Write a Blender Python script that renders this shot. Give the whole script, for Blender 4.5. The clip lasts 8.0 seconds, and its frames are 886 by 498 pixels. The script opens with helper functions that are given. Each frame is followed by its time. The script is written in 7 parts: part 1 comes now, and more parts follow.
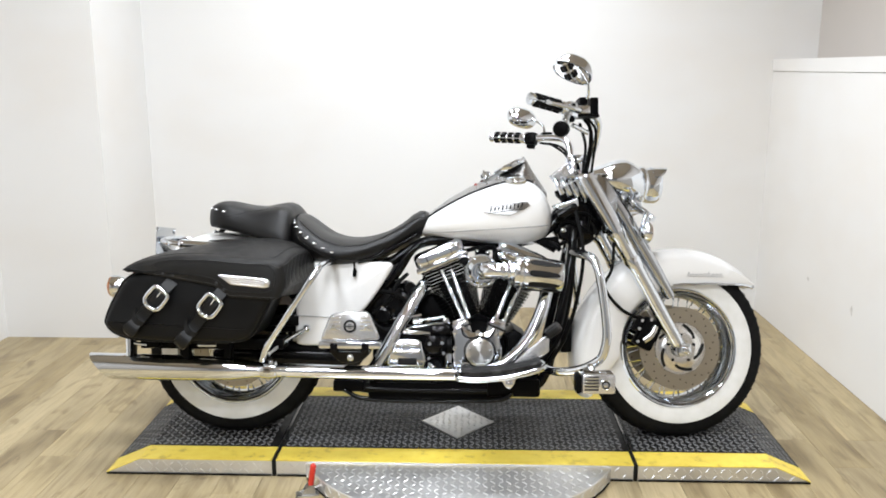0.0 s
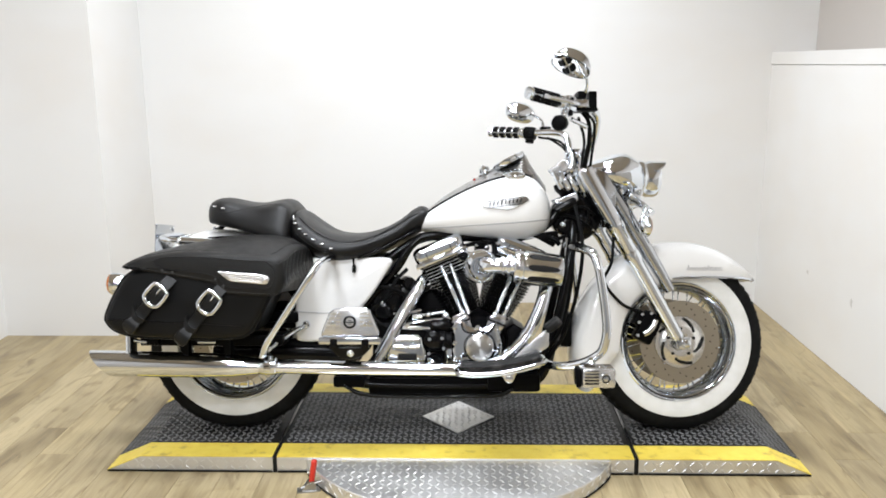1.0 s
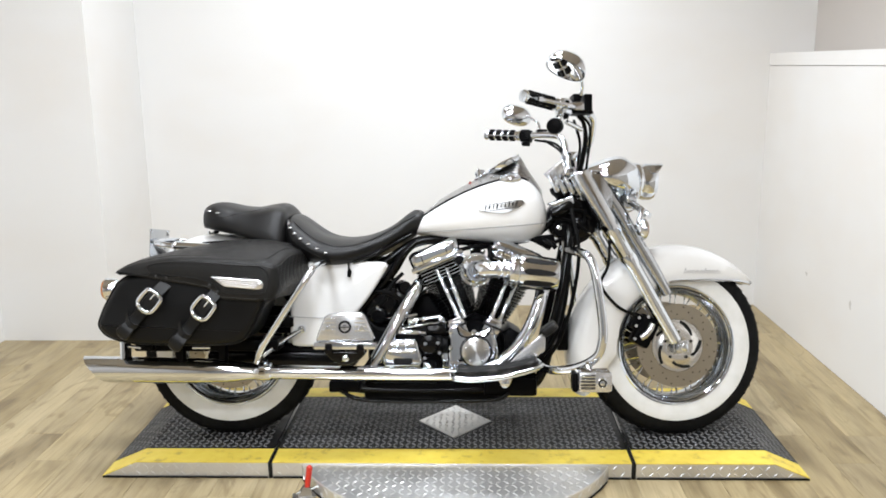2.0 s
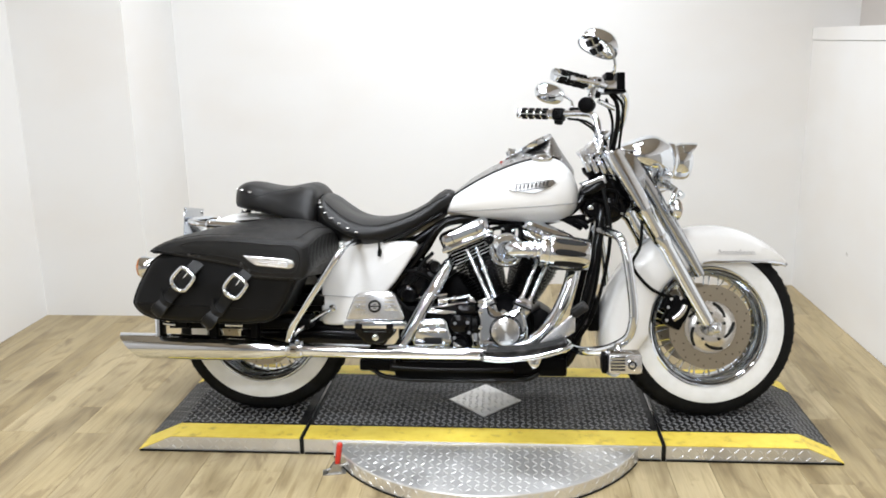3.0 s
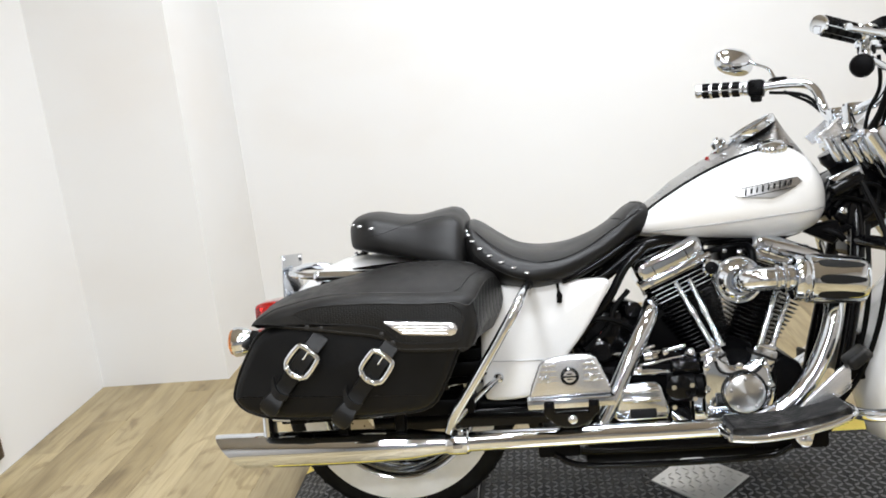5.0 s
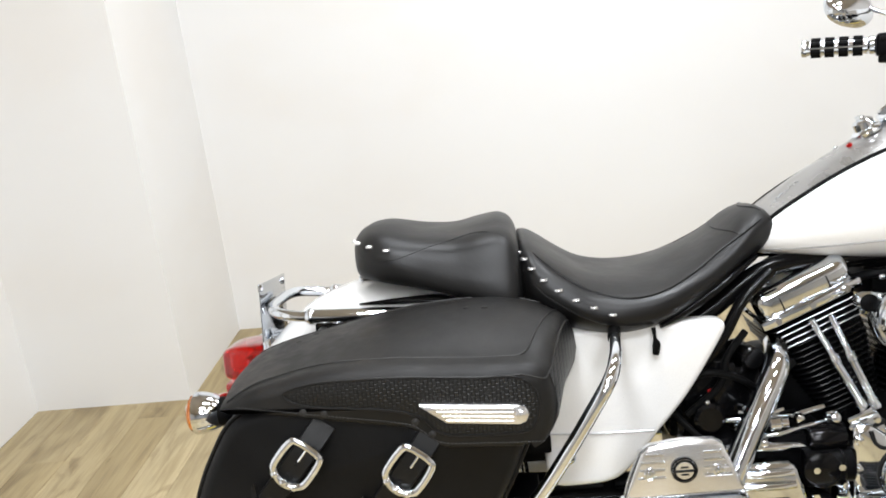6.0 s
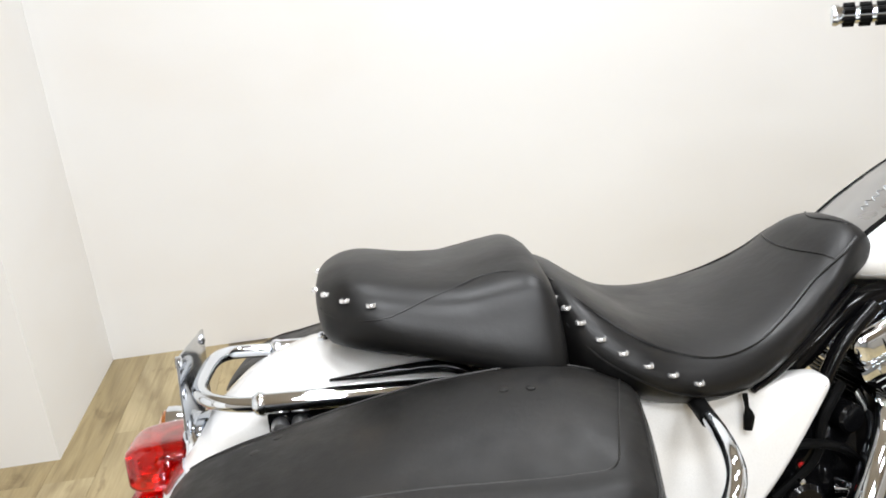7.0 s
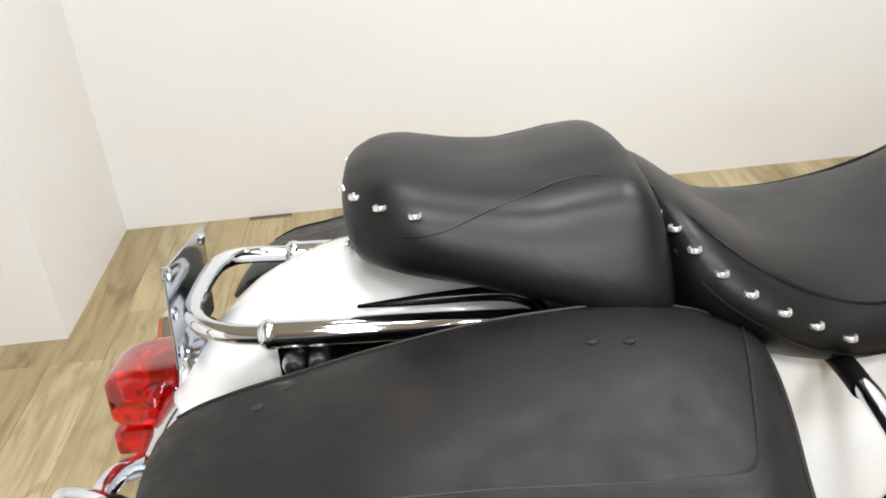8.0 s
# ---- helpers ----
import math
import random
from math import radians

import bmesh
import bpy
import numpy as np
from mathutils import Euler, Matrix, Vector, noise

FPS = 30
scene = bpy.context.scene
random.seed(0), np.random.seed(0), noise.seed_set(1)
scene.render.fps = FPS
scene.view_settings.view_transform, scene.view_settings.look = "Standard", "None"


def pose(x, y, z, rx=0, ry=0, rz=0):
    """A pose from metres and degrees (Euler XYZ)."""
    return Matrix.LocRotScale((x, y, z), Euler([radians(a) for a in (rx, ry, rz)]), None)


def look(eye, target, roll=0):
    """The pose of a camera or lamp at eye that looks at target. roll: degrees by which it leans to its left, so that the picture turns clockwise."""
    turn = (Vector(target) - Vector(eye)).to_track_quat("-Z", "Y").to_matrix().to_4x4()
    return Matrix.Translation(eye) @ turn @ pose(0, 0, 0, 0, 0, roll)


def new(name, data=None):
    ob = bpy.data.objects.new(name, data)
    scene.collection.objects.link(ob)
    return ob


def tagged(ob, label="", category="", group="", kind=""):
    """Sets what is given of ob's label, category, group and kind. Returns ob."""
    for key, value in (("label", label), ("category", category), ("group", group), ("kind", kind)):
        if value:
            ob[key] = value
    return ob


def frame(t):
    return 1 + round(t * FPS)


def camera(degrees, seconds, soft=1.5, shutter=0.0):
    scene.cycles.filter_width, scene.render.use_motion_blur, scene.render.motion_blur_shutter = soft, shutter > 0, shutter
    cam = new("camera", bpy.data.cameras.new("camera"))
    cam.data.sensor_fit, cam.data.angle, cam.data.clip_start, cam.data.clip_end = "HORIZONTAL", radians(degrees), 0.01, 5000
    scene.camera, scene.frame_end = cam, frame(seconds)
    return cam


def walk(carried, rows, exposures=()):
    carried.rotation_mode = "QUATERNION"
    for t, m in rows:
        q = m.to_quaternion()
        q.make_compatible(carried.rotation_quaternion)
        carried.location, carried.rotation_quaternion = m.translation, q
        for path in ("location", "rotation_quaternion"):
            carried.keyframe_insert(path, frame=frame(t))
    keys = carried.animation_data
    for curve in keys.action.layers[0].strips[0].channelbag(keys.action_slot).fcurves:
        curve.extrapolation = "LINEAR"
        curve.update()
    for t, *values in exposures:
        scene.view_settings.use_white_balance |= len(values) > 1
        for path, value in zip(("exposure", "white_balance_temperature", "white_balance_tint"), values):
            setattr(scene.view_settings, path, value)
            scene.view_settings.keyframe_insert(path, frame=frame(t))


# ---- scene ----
cam = camera(55.5, 8.0, 1.8)
PATH = [
    (0, (0.034, -2.918, 1.353), (-0.028, -0.963, 0.933), -0.0),
    (0.5, (0.046, -2.917, 1.351), (-0.026, -0.964, 0.926), -0.3),
    (1, (0.035, -2.917, 1.348), (-0.026, -0.964, 0.92), -0.4),
    (1.5, (0.046, -2.912, 1.35), (-0.016, -0.958, 0.926), -0.6),
    (2.8, (0.075, -2.888, 1.366), (-0.003, -0.942, 0.91), -0.7),
    (3, (0.082, -2.893, 1.368), (-0.073, -0.958, 0.887), -1.0),
    (3.2, (0.077, -2.89, 1.351), (-0.171, -0.972, 0.841), -0.5),
    (3.5, (0.058, -2.852, 1.35), (-0.273, -0.939, 0.871), -1.8),
    (3.7, (0.014, -2.844, 1.339), (-0.239, -0.902, 0.932), -3.9),
    (3.9, (-0.051, -2.819, 1.348), (-0.271, -0.867, 0.975), -6.8),
    (4, (-0.078, -2.786, 1.352), (-0.309, -0.842, 0.944), -7.2),
    (4.2, (-0.139, -2.724, 1.32), (-0.321, -0.798, 0.813), -5.4),
    (4.5, (-0.197, -2.488, 1.29), (-0.402, -0.551, 0.834), -6.5),
    (4.7, (-0.276, -2.334, 1.313), (-0.514, -0.399, 0.867), -5.7),
    (5.8, (-0.592, -1.64, 1.3), (-0.732, 0.258, 0.685), -8.4),
    (6, (-0.601, -1.502, 1.315), (-0.75, 0.4, 0.715), -6.5),
    (6.5, (-0.695, -1.238, 1.286), (-0.753, 0.674, 0.705), -6.8),
    (7, (-0.808, -1.032, 1.287), (-0.639, 0.839, 0.599), -5.8),
    (7.5, (-0.823, -0.855, 1.267), (-0.708, 0.983, 0.486), -6.0),
    (8, (-0.819, -0.764, 1.221), (-0.756, 0.983, 0.25), -4.9),
]
walk(cam, [(t, look(eye, target, roll)) for t, eye, target, roll in PATH],
     [(0.0, -0.08, 6430, 10), (4.5, -0.08, 6440, 10), (6.0, -0.02, 6540, 10), (7.0, 0.0, 6620, 10), (8.0, -0.03, 6760, 10)])

from mathutils.bvhtree import BVHTree

# ---- world and lamps: a closed showroom lit from its ceiling ----
world = bpy.data.worlds.new("room_air")
scene.world = world
world.use_nodes = True
world.node_tree.nodes["Background"].inputs[0].default_value = (0.9, 0.95, 1.0, 1)
world.node_tree.nodes["Background"].inputs[1].default_value = 0.05


def ceiling_lamp(x, y, sx, sy, power, colour=(0.90, 0.943, 1.0)):
    data = bpy.data.lights.new("ceiling_lamp", "AREA")
    data.shape, data.size, data.size_y, data.energy, data.color = "RECTANGLE", sx, sy, power, colour
    lamp = new("ceiling_lamp", data)
    lamp.matrix_world = pose(x, y, 2.66)
    return lamp


for lx, ly, lw in ((-0.75, 0.7, 19), (0.25, 0.7, 28), (-0.80, -0.55, 22), (0.10, -0.55, 22), (-0.95, -1.8, 33), (-0.05, -1.8, 22), (-0.95, -3.1, 29), (-0.05, -3.1, 20), (-1.0, -4.5, 30), (0.0, -4.5, 28), (-0.6, -6.0, 46)):
    ceiling_lamp(lx, ly, 0.40, 0.22, lw)

# ---- materials ----


def material(name, colour, rough=0.5, metal=0.0, coat=0.0, spec=0.5):
    m = bpy.data.materials.new(name)
    m.use_nodes = True
    b = m.node_tree.nodes["Principled BSDF"]
    b.inputs["Base Color"].default_value = (*colour, 1)
    b.inputs["Roughness"].default_value = rough
    b.inputs["Metallic"].default_value = metal
    b.inputs["Coat Weight"].default_value = coat
    b.inputs["Coat Roughness"].default_value = 0.03
    b.inputs["Specular IOR Level"].default_value = spec
    return m


def nodes_of(m):
    return m.node_tree.nodes, m.node_tree.links, m.node_tree.nodes["Principled BSDF"]


def noise_node(m, scale, detail=4.0, stretch=(1, 1, 1), rough=0.55):
    n, l, b = nodes_of(m)
    co = n.new("ShaderNodeTexCoord")
    mp = n.new("ShaderNodeMapping")
    mp.inputs["Scale"].default_value = stretch
    tx = n.new("ShaderNodeTexNoise")
    tx.inputs["Scale"].default_value, tx.inputs["Detail"].default_value, tx.inputs["Roughness"].default_value = scale, detail, rough
    l.new(co.outputs["Object"], mp.inputs[0])
    l.new(mp.outputs[0], tx.inputs["Vector"])
    return tx.outputs["Fac"]


def ramp(m, source, stops):
    n, l, b = nodes_of(m)
    r = n.new("ShaderNodeValToRGB")
    e = r.color_ramp.elements
    e[0].position, e[0].color = stops[0][0], (*stops[0][1], 1)
    e[1].position, e[1].color = stops[-1][0], (*stops[-1][1], 1)
    for p, c in stops[1:-1]:
        k = e.new(p)
        k.color = (*c, 1)
    l.new(source, r.inputs[0])
    return r.outputs[0]


def vary_rough(m, source, low, high):
    n, l, b = nodes_of(m)
    r = n.new("ShaderNodeMapRange")
    r.inputs["From Min"].default_value, r.inputs["From Max"].default_value = 0.3, 0.7
    r.inputs["To Min"].default_value, r.inputs["To Max"].default_value = low, high
    l.new(source, r.inputs[0])
    l.new(r.outputs[0], b.inputs["Roughness"])


def bump(m, source, strength, distance=0.002):
    n, l, b = nodes_of(m)
    k = n.new("ShaderNodeBump")
    k.inputs["Strength"].default_value, k.inputs["Distance"].default_value = strength, distance
    l.new(source, k.inputs["Height"])
    for old in list(b.inputs["Normal"].links):
        l.new(old.from_socket, k.inputs["Normal"])
    l.new(k.outputs[0], b.inputs["Normal"])


def mixed(m, a, b2, fac, blend="MIX"):
    n, l, b = nodes_of(m)
    x = n.new("ShaderNodeMix")
    x.data_type, x.blend_type = "RGBA", blend
    for sock, val in ((x.inputs[0], fac), (x.inputs[6], a), (x.inputs[7], b2)):
        if isinstance(val, (int, float)):
            sock.default_value = val
        elif isinstance(val, tuple):
            sock.default_value = (*val, 1)
        else:
            l.new(val, sock)
    return x.outputs[2]


def base(m, source):
    n, l, b = nodes_of(m)
    l.new(source, b.inputs["Base Color"])


def wall_paint(name, c):
    m = material(name, c, 0.55, spec=0.3)
    big, fine = noise_node(m, 1.3, 3), noise_node(m, 260, 3)
    base(m, ramp(m, big, [(0.3, tuple(v * 0.965 for v in c)), (0.7, c)]))
    bump(m, fine, 0.06, 0.001)
    return m


WALL = wall_paint("white_wall_paint", (0.79, 0.772, 0.748))
base(WALL, ramp(WALL, noise_node(WALL, 0.9, 3, (1, 1, 1.7)), [(0.32, (0.78, 0.758, 0.728)), (0.50, (0.80, 0.793, 0.78)), (0.75, (0.81, 0.808, 0.80))]))
GREYWALL = wall_paint("grey_wall_paint", (0.30, 0.30, 0.30))
CEIL = wall_paint("ceiling_paint", (0.44, 0.385, 0.32))
# Upper wall, a darker beige than the wall below it.
BEIGE = wall_paint("beige_upper_wall", (0.56, 0.52, 0.48))
# Tan tone of the unseen wall ends, picked for what the chrome reflects.
TAN = wall_paint("unseen_wall_tan", (0.34, 0.315, 0.285))


def chrome_like(name, c, low, high):
    m = material(name, c, low, 1.0)
    vary_rough(m, noise_node(m, 9, 3), low, high)
    return m


CHROME = chrome_like("polished_chrome", (0.79, 0.83, 0.885), 0.03, 0.08)
ALU = chrome_like("polished_aluminium", (0.72, 0.71, 0.70), 0.14, 0.26)
DULL = chrome_like("dull_zinc", (0.45, 0.45, 0.45), 0.25, 0.45)
DISC = material("brushed_steel_disc", (0.44, 0.395, 0.32), 0.36, 1.0)
CARRIER = material("cast_disc_carrier", (0.80, 0.79, 0.77), 0.22, 1.0)
bump(DISC, noise_node(DISC, 90, 3), 0.15, 0.0006)

CONSOLE = chrome_like("brushed_console_metal", (0.40, 0.395, 0.39), 0.24, 0.34)
SATINALU = material("satin_silver_casting", (0.76, 0.76, 0.765), 0.20, 0.85)
bump(SATINALU, noise_node(SATINALU, 140, 3), 0.12, 0.0006)
BARESTEEL = chrome_like("bare_steel_sheet", (0.52, 0.54, 0.57), 0.07, 0.16)
BRUSHED = material("radial_brushed_cover", (0.74, 0.735, 0.72), 0.30, 1.0)
nn, ll, bb = nodes_of(BRUSHED)
spin = nn.new("ShaderNodeTangent")
spin.direction_type, spin.axis = "RADIAL", "Y"
bb.inputs["Anisotropic"].default_value, bb.inputs["Anisotropic Rotation"].default_value = 0.8, 0.25
ll.new(spin.outputs[0], bb.inputs["Tangent"])
PEARL = material("white_pearl_paint", (0.80, 0.79, 0.765), 0.28, 0.0, 1.0)
base(PEARL, ramp(PEARL, noise_node(PEARL, 700, 2), [(0.35, (0.79, 0.785, 0.772)), (0.65, (0.85, 0.845, 0.832))]))
STRIPE = material("silver_pinstripe", (0.42, 0.42, 0.43), 0.3, 0.3, 0.6)
BLACK = material("gloss_black_paint", (0.0025, 0.0025, 0.0028), 0.16, 0.0, 0.08, 0.16)
SATIN = material("satin_black_paint", (0.0025, 0.0025, 0.0028), 0.34, spec=0.06)
bump(SATIN, noise_node(SATIN, 420, 3), 0.12, 0.001)
FIN = material("black_cylinder_paint", (0.003, 0.003, 0.0034), 0.27, spec=0.22)
FINEDGE = material("machined_fin_edge", (0.5, 0.5, 0.5), 0.28, 1.0)
RUBBER = material("black_rubber", (0.003, 0.003, 0.003), 0.5, spec=0.06)
bump(RUBBER, noise_node(RUBBER, 300, 3), 0.15, 0.001)
TYRE = material("tyre_rubber", (0.01, 0.01, 0.01), 0.66, spec=0.10)
base(TYRE, ramp(TYRE, noise_node(TYRE, 24, 5), [(0.35, (0.004, 0.004, 0.004)), (0.75, (0.011, 0.011, 0.011))]))
bump(TYRE, noise_node(TYRE, 220, 3), 0.2, 0.001)
WHITEWALL = material("whitewall_rubber", (0.80, 0.80, 0.79), 0.5)
base(WHITEWALL, ramp(WHITEWALL, noise_node(WHITEWALL, 14, 5), [(0.3, (0.73, 0.73, 0.71)), (0.6, (0.82, 0.82, 0.815))]))


def leather(name, c, rough, grain=130.0, depth=0.35, shine=0.2):
    m = material(name, c, rough, spec=shine)
    n, l, b = nodes_of(m)
    co = n.new("ShaderNodeTexCoord")
    v = n.new("ShaderNodeTexVoronoi")
    v.feature, v.inputs["Scale"].default_value = "DISTANCE_TO_EDGE", grain * 3
    l.new(co.outputs["Object"], v.inputs["Vector"])
    wear = noise_node(m, 7, 5)
    base(m, ramp(m, wear, [(0.3, tuple(k * 0.75 for k in c)), (0.72, tuple(k * 1.45 for k in c))]))
    vary_rough(m, wear, rough - 0.07, rough + 0.08)
    bump(m, v.outputs["Distance"], depth * 0.5, 0.0006)
    bump(m, noise_node(m, grain, 4), depth, 0.0014)
    return m


SEAT = leather("black_seat_vinyl", (0.0034, 0.0032, 0.0032), 0.43, 90, 0.22, 0.34)
bump(SEAT, noise_node(SEAT, 16, 3), 0.16, 0.006)
BAGHIDE = leather("black_saddlebag_leather", (0.0030, 0.0031, 0.0034), 0.40, 120, 0.28, 0.20)
LIDHIDE = leather("dark_lid_leather", (0.0100, 0.0092, 0.0083), 0.46, 140, 0.24, 0.26)
base(LIDHIDE, ramp(LIDHIDE, noise_node(LIDHIDE, 9, 6), [(0.3, (0.0048, 0.0046, 0.0044)), (0.5, (0.0080, 0.0076, 0.0071)), (0.62, (0.0105, 0.0096, 0.0086)), (0.8, (0.021, 0.0165, 0.0125))]))
vary_rough(LIDHIDE, noise_node(LIDHIDE, 34, 4), 0.38, 0.56)
STRAPHIDE = leather("black_strap_leather", (0.006, 0.006, 0.006), 0.36, 160, 0.25, 0.28)
PADRUBBER = material("worn_pedal_rubber", (0.02, 0.0195, 0.0185), 0.5, spec=0.2)
base(PADRUBBER, ramp(PADRUBBER, noise_node(PADRUBBER, 30, 5), [(0.35, (0.004, 0.004, 0.004)), (0.55, (0.012, 0.0115, 0.011)), (0.72, (0.060, 0.057, 0.054))]))
# Paler than the lid leather; the grey stands for sheen on the piping.
PIPING = leather("piping_sheen_grey", (0.018, 0.0172, 0.0162), 0.45, 160, 0.2, 0.3)
THREAD = material("grey_stitching", (0.045, 0.044, 0.043), 0.7)


def weave(name, turn, tone=0.009):
    """Woven leather: upright strands crossed by short ones, with small dark pits between them."""
    m = material(name, (0.007, 0.007, 0.007), 0.42, spec=0.3)
    n, l, b = nodes_of(m)
    co = n.new("ShaderNodeTexCoord")
    mp = n.new("ShaderNodeMapping")
    mp.inputs["Rotation"].default_value = turn
    ck = n.new("ShaderNodeTexBrick")
    ck.offset = 0.5
    ck.inputs["Scale"].default_value = 70
    ck.inputs["Mortar Size"].default_value = 0.10
    ck.inputs["Mortar Smooth"].default_value = 0.9
    ck.inputs["Brick Width"].default_value = 0.62
    ck.inputs["Row Height"].default_value = 0.44
    l.new(co.outputs["Object"], mp.inputs[0])
    l.new(mp.outputs[0], ck.inputs["Vector"])
    inv = n.new("ShaderNodeMath")
    inv.operation, inv.inputs[0].default_value = "SUBTRACT", 1.0
    l.new(ck.outputs["Fac"], inv.inputs[1])
    base(m, ramp(m, inv.outputs[0], [(0.1, (0.0012, 0.0012, 0.0012)), (0.6, (tone * 0.7, tone * 0.69, tone * 0.67)), (1.0, (tone, tone * 0.98, tone * 0.95))]))
    bump(m, inv.outputs[0], 0.40, 0.003)
    return m


WEAVE = weave("basket_weave_leather", (radians(90), 0, radians(90)))
# Same weave made darker, to offset bounced light on the lid's front end.
WEAVE_END = weave("basket_weave_end_dim", (radians(90), 0, radians(90)), 0.007)


def lens(name, c, rough=0.06, see=0.85):
    m = material(name, c, rough, 0.0, 0.8)
    b = nodes_of(m)[2]
    b.inputs["Transmission Weight"].default_value = see
    b.inputs["IOR"].default_value = 1.45
    return m


REDLENS = lens("red_lens", (0.72, 0.003, 0.002), 0.04, 0.86)
AMBER = lens("amber_lens", (0.95, 0.30, 0.04))
CLEAR = lens("clear_glass", (0.95, 0.96, 0.97), 0.02)
MIRROR = material("mirror_glass", (0.88, 0.88, 0.88), 0.01, 1.0)
DIAL = material("dial_face", (0.05, 0.05, 0.052), 0.4)
REDPLASTIC = material("red_plastic_grip", (0.62, 0.035, 0.02), 0.4)
REDLED = material("red_indicator", (0.7, 0.02, 0.02), 0.3)

# lift
DECK = material("black_tread_rubber", (0.035, 0.035, 0.035), 0.5, spec=0.28)
base(DECK, ramp(DECK, noise_node(DECK, 5, 6), [(0.3, (0.005, 0.005, 0.0055)), (0.55, (0.009, 0.009, 0.009)), (0.8, (0.040, 0.0385, 0.037))]))
vary_rough(DECK, noise_node(DECK, 17, 4), 0.36, 0.6)
PLATE = chrome_like("aluminium_tread_plate", (0.76, 0.755, 0.745), 0.30, 0.46)
PLATE.node_tree.nodes["Principled BSDF"].inputs["Metallic"].default_value = 0.8
# Paler than the deck rubber: the lugs' glints are put into the colour.
LUG = material("glint_rubber_lug", (0.21, 0.21, 0.212), 0.24)
bump(PLATE, noise_node(PLATE, 60, 4), 0.1, 0.001)
YELLOW = material("yellow_safety_paint", (0.80, 0.58, 0.045), 0.48)
base(YELLOW, ramp(YELLOW, noise_node(YELLOW, 26, 6), [(0.27, (0.58, 0.43, 0.08)), (0.42, (0.86, 0.66, 0.09)), (0.75, (0.92, 0.74, 0.13))]))
# Near-black for gaps, slots, holes and marks; shadow strips use it too.
DARKGAP = material("dark_gap_fill", (0.008, 0.008, 0.008), 0.6, spec=0.2)


def plank_wood():
    m = material("oak_vinyl_plank", (0.36, 0.27, 0.15), 0.38, spec=0.4)
    n, l, b = nodes_of(m)
    co = n.new("ShaderNodeTexCoord")
    info = n.new("ShaderNodeObjectInfo")
    add = n.new("ShaderNodeVectorMath")
    add.operation = "ADD"
    sc = n.new("ShaderNodeVectorMath")
    sc.operation, sc.inputs[3].default_value = "SCALE", 37.0
    comb = n.new("ShaderNodeCombineXYZ")
    for k in range(3):
        l.new(info.outputs["Random"], comb.inputs[k])
    l.new(comb.outputs[0], sc.inputs[0])
    l.new(co.outputs["Object"], add.inputs[0])
    l.new(sc.outputs[0], add.inputs[1])

    def tex(scale, stretch, detail, distort=0.0):
        mp = n.new("ShaderNodeMapping")
        mp.inputs["Scale"].default_value = stretch
        t = n.new("ShaderNodeTexNoise")
        t.inputs["Scale"].default_value, t.inputs["Detail"].default_value, t.inputs["Distortion"].default_value = scale, detail, distort
        l.new(add.outputs[0], mp.inputs[0])
        l.new(mp.outputs[0], t.inputs["Vector"])
        return t.outputs["Fac"]

    broad, grain, fine = tex(3.2, (2.2, 0.55, 1), 4, 0.9), tex(10, (5, 0.35, 1), 6, 0.4), tex(60, (3, 0.12, 1), 4)
    tone = ramp(m, info.outputs["Random"], [(0.0, (0.330, 0.258, 0.138)), (0.3, (0.455, 0.368, 0.210)), (0.6, (0.380, 0.306, 0.178)), (1.0, (0.480, 0.396, 0.240))])
    dark = ramp(m, broad, [(0.3, (0.52, 0.48, 0.42)), (0.47, (0.95, 0.94, 0.91)), (0.68, (1.14, 1.13, 1.10))])
    line = ramp(m, grain, [(0.32, (0.66, 0.62, 0.55)), (0.5, (1.0, 1.0, 1.0))])
    hair = ramp(m, fine, [(0.3, (0.84, 0.82, 0.78)), (0.6, (1.0, 1.0, 1.0))])
    knot = ramp(m, tex(7, (1.5, 0.55, 1), 5, 1.6), [(0.31, (0.38, 0.32, 0.25)), (0.40, (1.0, 1.0, 1.0))])
    tone = mixed(m, tone, knot, 0.45, "MULTIPLY")
    c = mixed(m, mixed(m, mixed(m, tone, dark, 0.85, "MULTIPLY"), line, 0.7, "MULTIPLY"), hair, 0.8, "MULTIPLY")
    base(m, c)
    vary_rough(m, grain, 0.30, 0.46)
    bump(m, fine, 0.08, 0.0008)
    return m


PLANK = plank_wood()
GROUT = material("dark_floor_joint", (0.17, 0.135, 0.085), 0.8)
FRAMEWOOD = material("dark_frame_wood", (0.06, 0.038, 0.022), 0.45)
base(FRAMEWOOD, ramp(FRAMEWOOD, noise_node(FRAMEWOOD, 16, 6, (6, 6, 0.5)), [(0.35, (0.016, 0.012, 0.009)), (0.62, (0.085, 0.055, 0.032)), (0.8, (0.14, 0.10, 0.065))]))
BOARD = material("white_ribbed_board", (0.82, 0.82, 0.82), 0.35)

# ---- mesh helpers ----
V = Vector


def link(name, bm, mat, parent=None, label="", m=None, sharp=38, smooth=True, normals=True):
    me = bpy.data.meshes.new(name)
    if normals:
        bmesh.ops.recalc_face_normals(bm, faces=bm.faces)
    bm.to_mesh(me)
    bm.free()
    me.materials.append(mat)
    if smooth:
        me.polygons.foreach_set("use_smooth", [True] * len(me.polygons))
        me.set_sharp_from_angle(angle=radians(sharp))
    ob = new(name, me)
    if parent is not None:
        ob.parent = parent
    if m is not None:
        ob.matrix_local = m
    if label:
        ob["label"] = label
    return ob


def part(name, bm, mat, parent, label="", m=None, sharp=38):
    return link(name, bm, mat, parent, label, m, sharp)


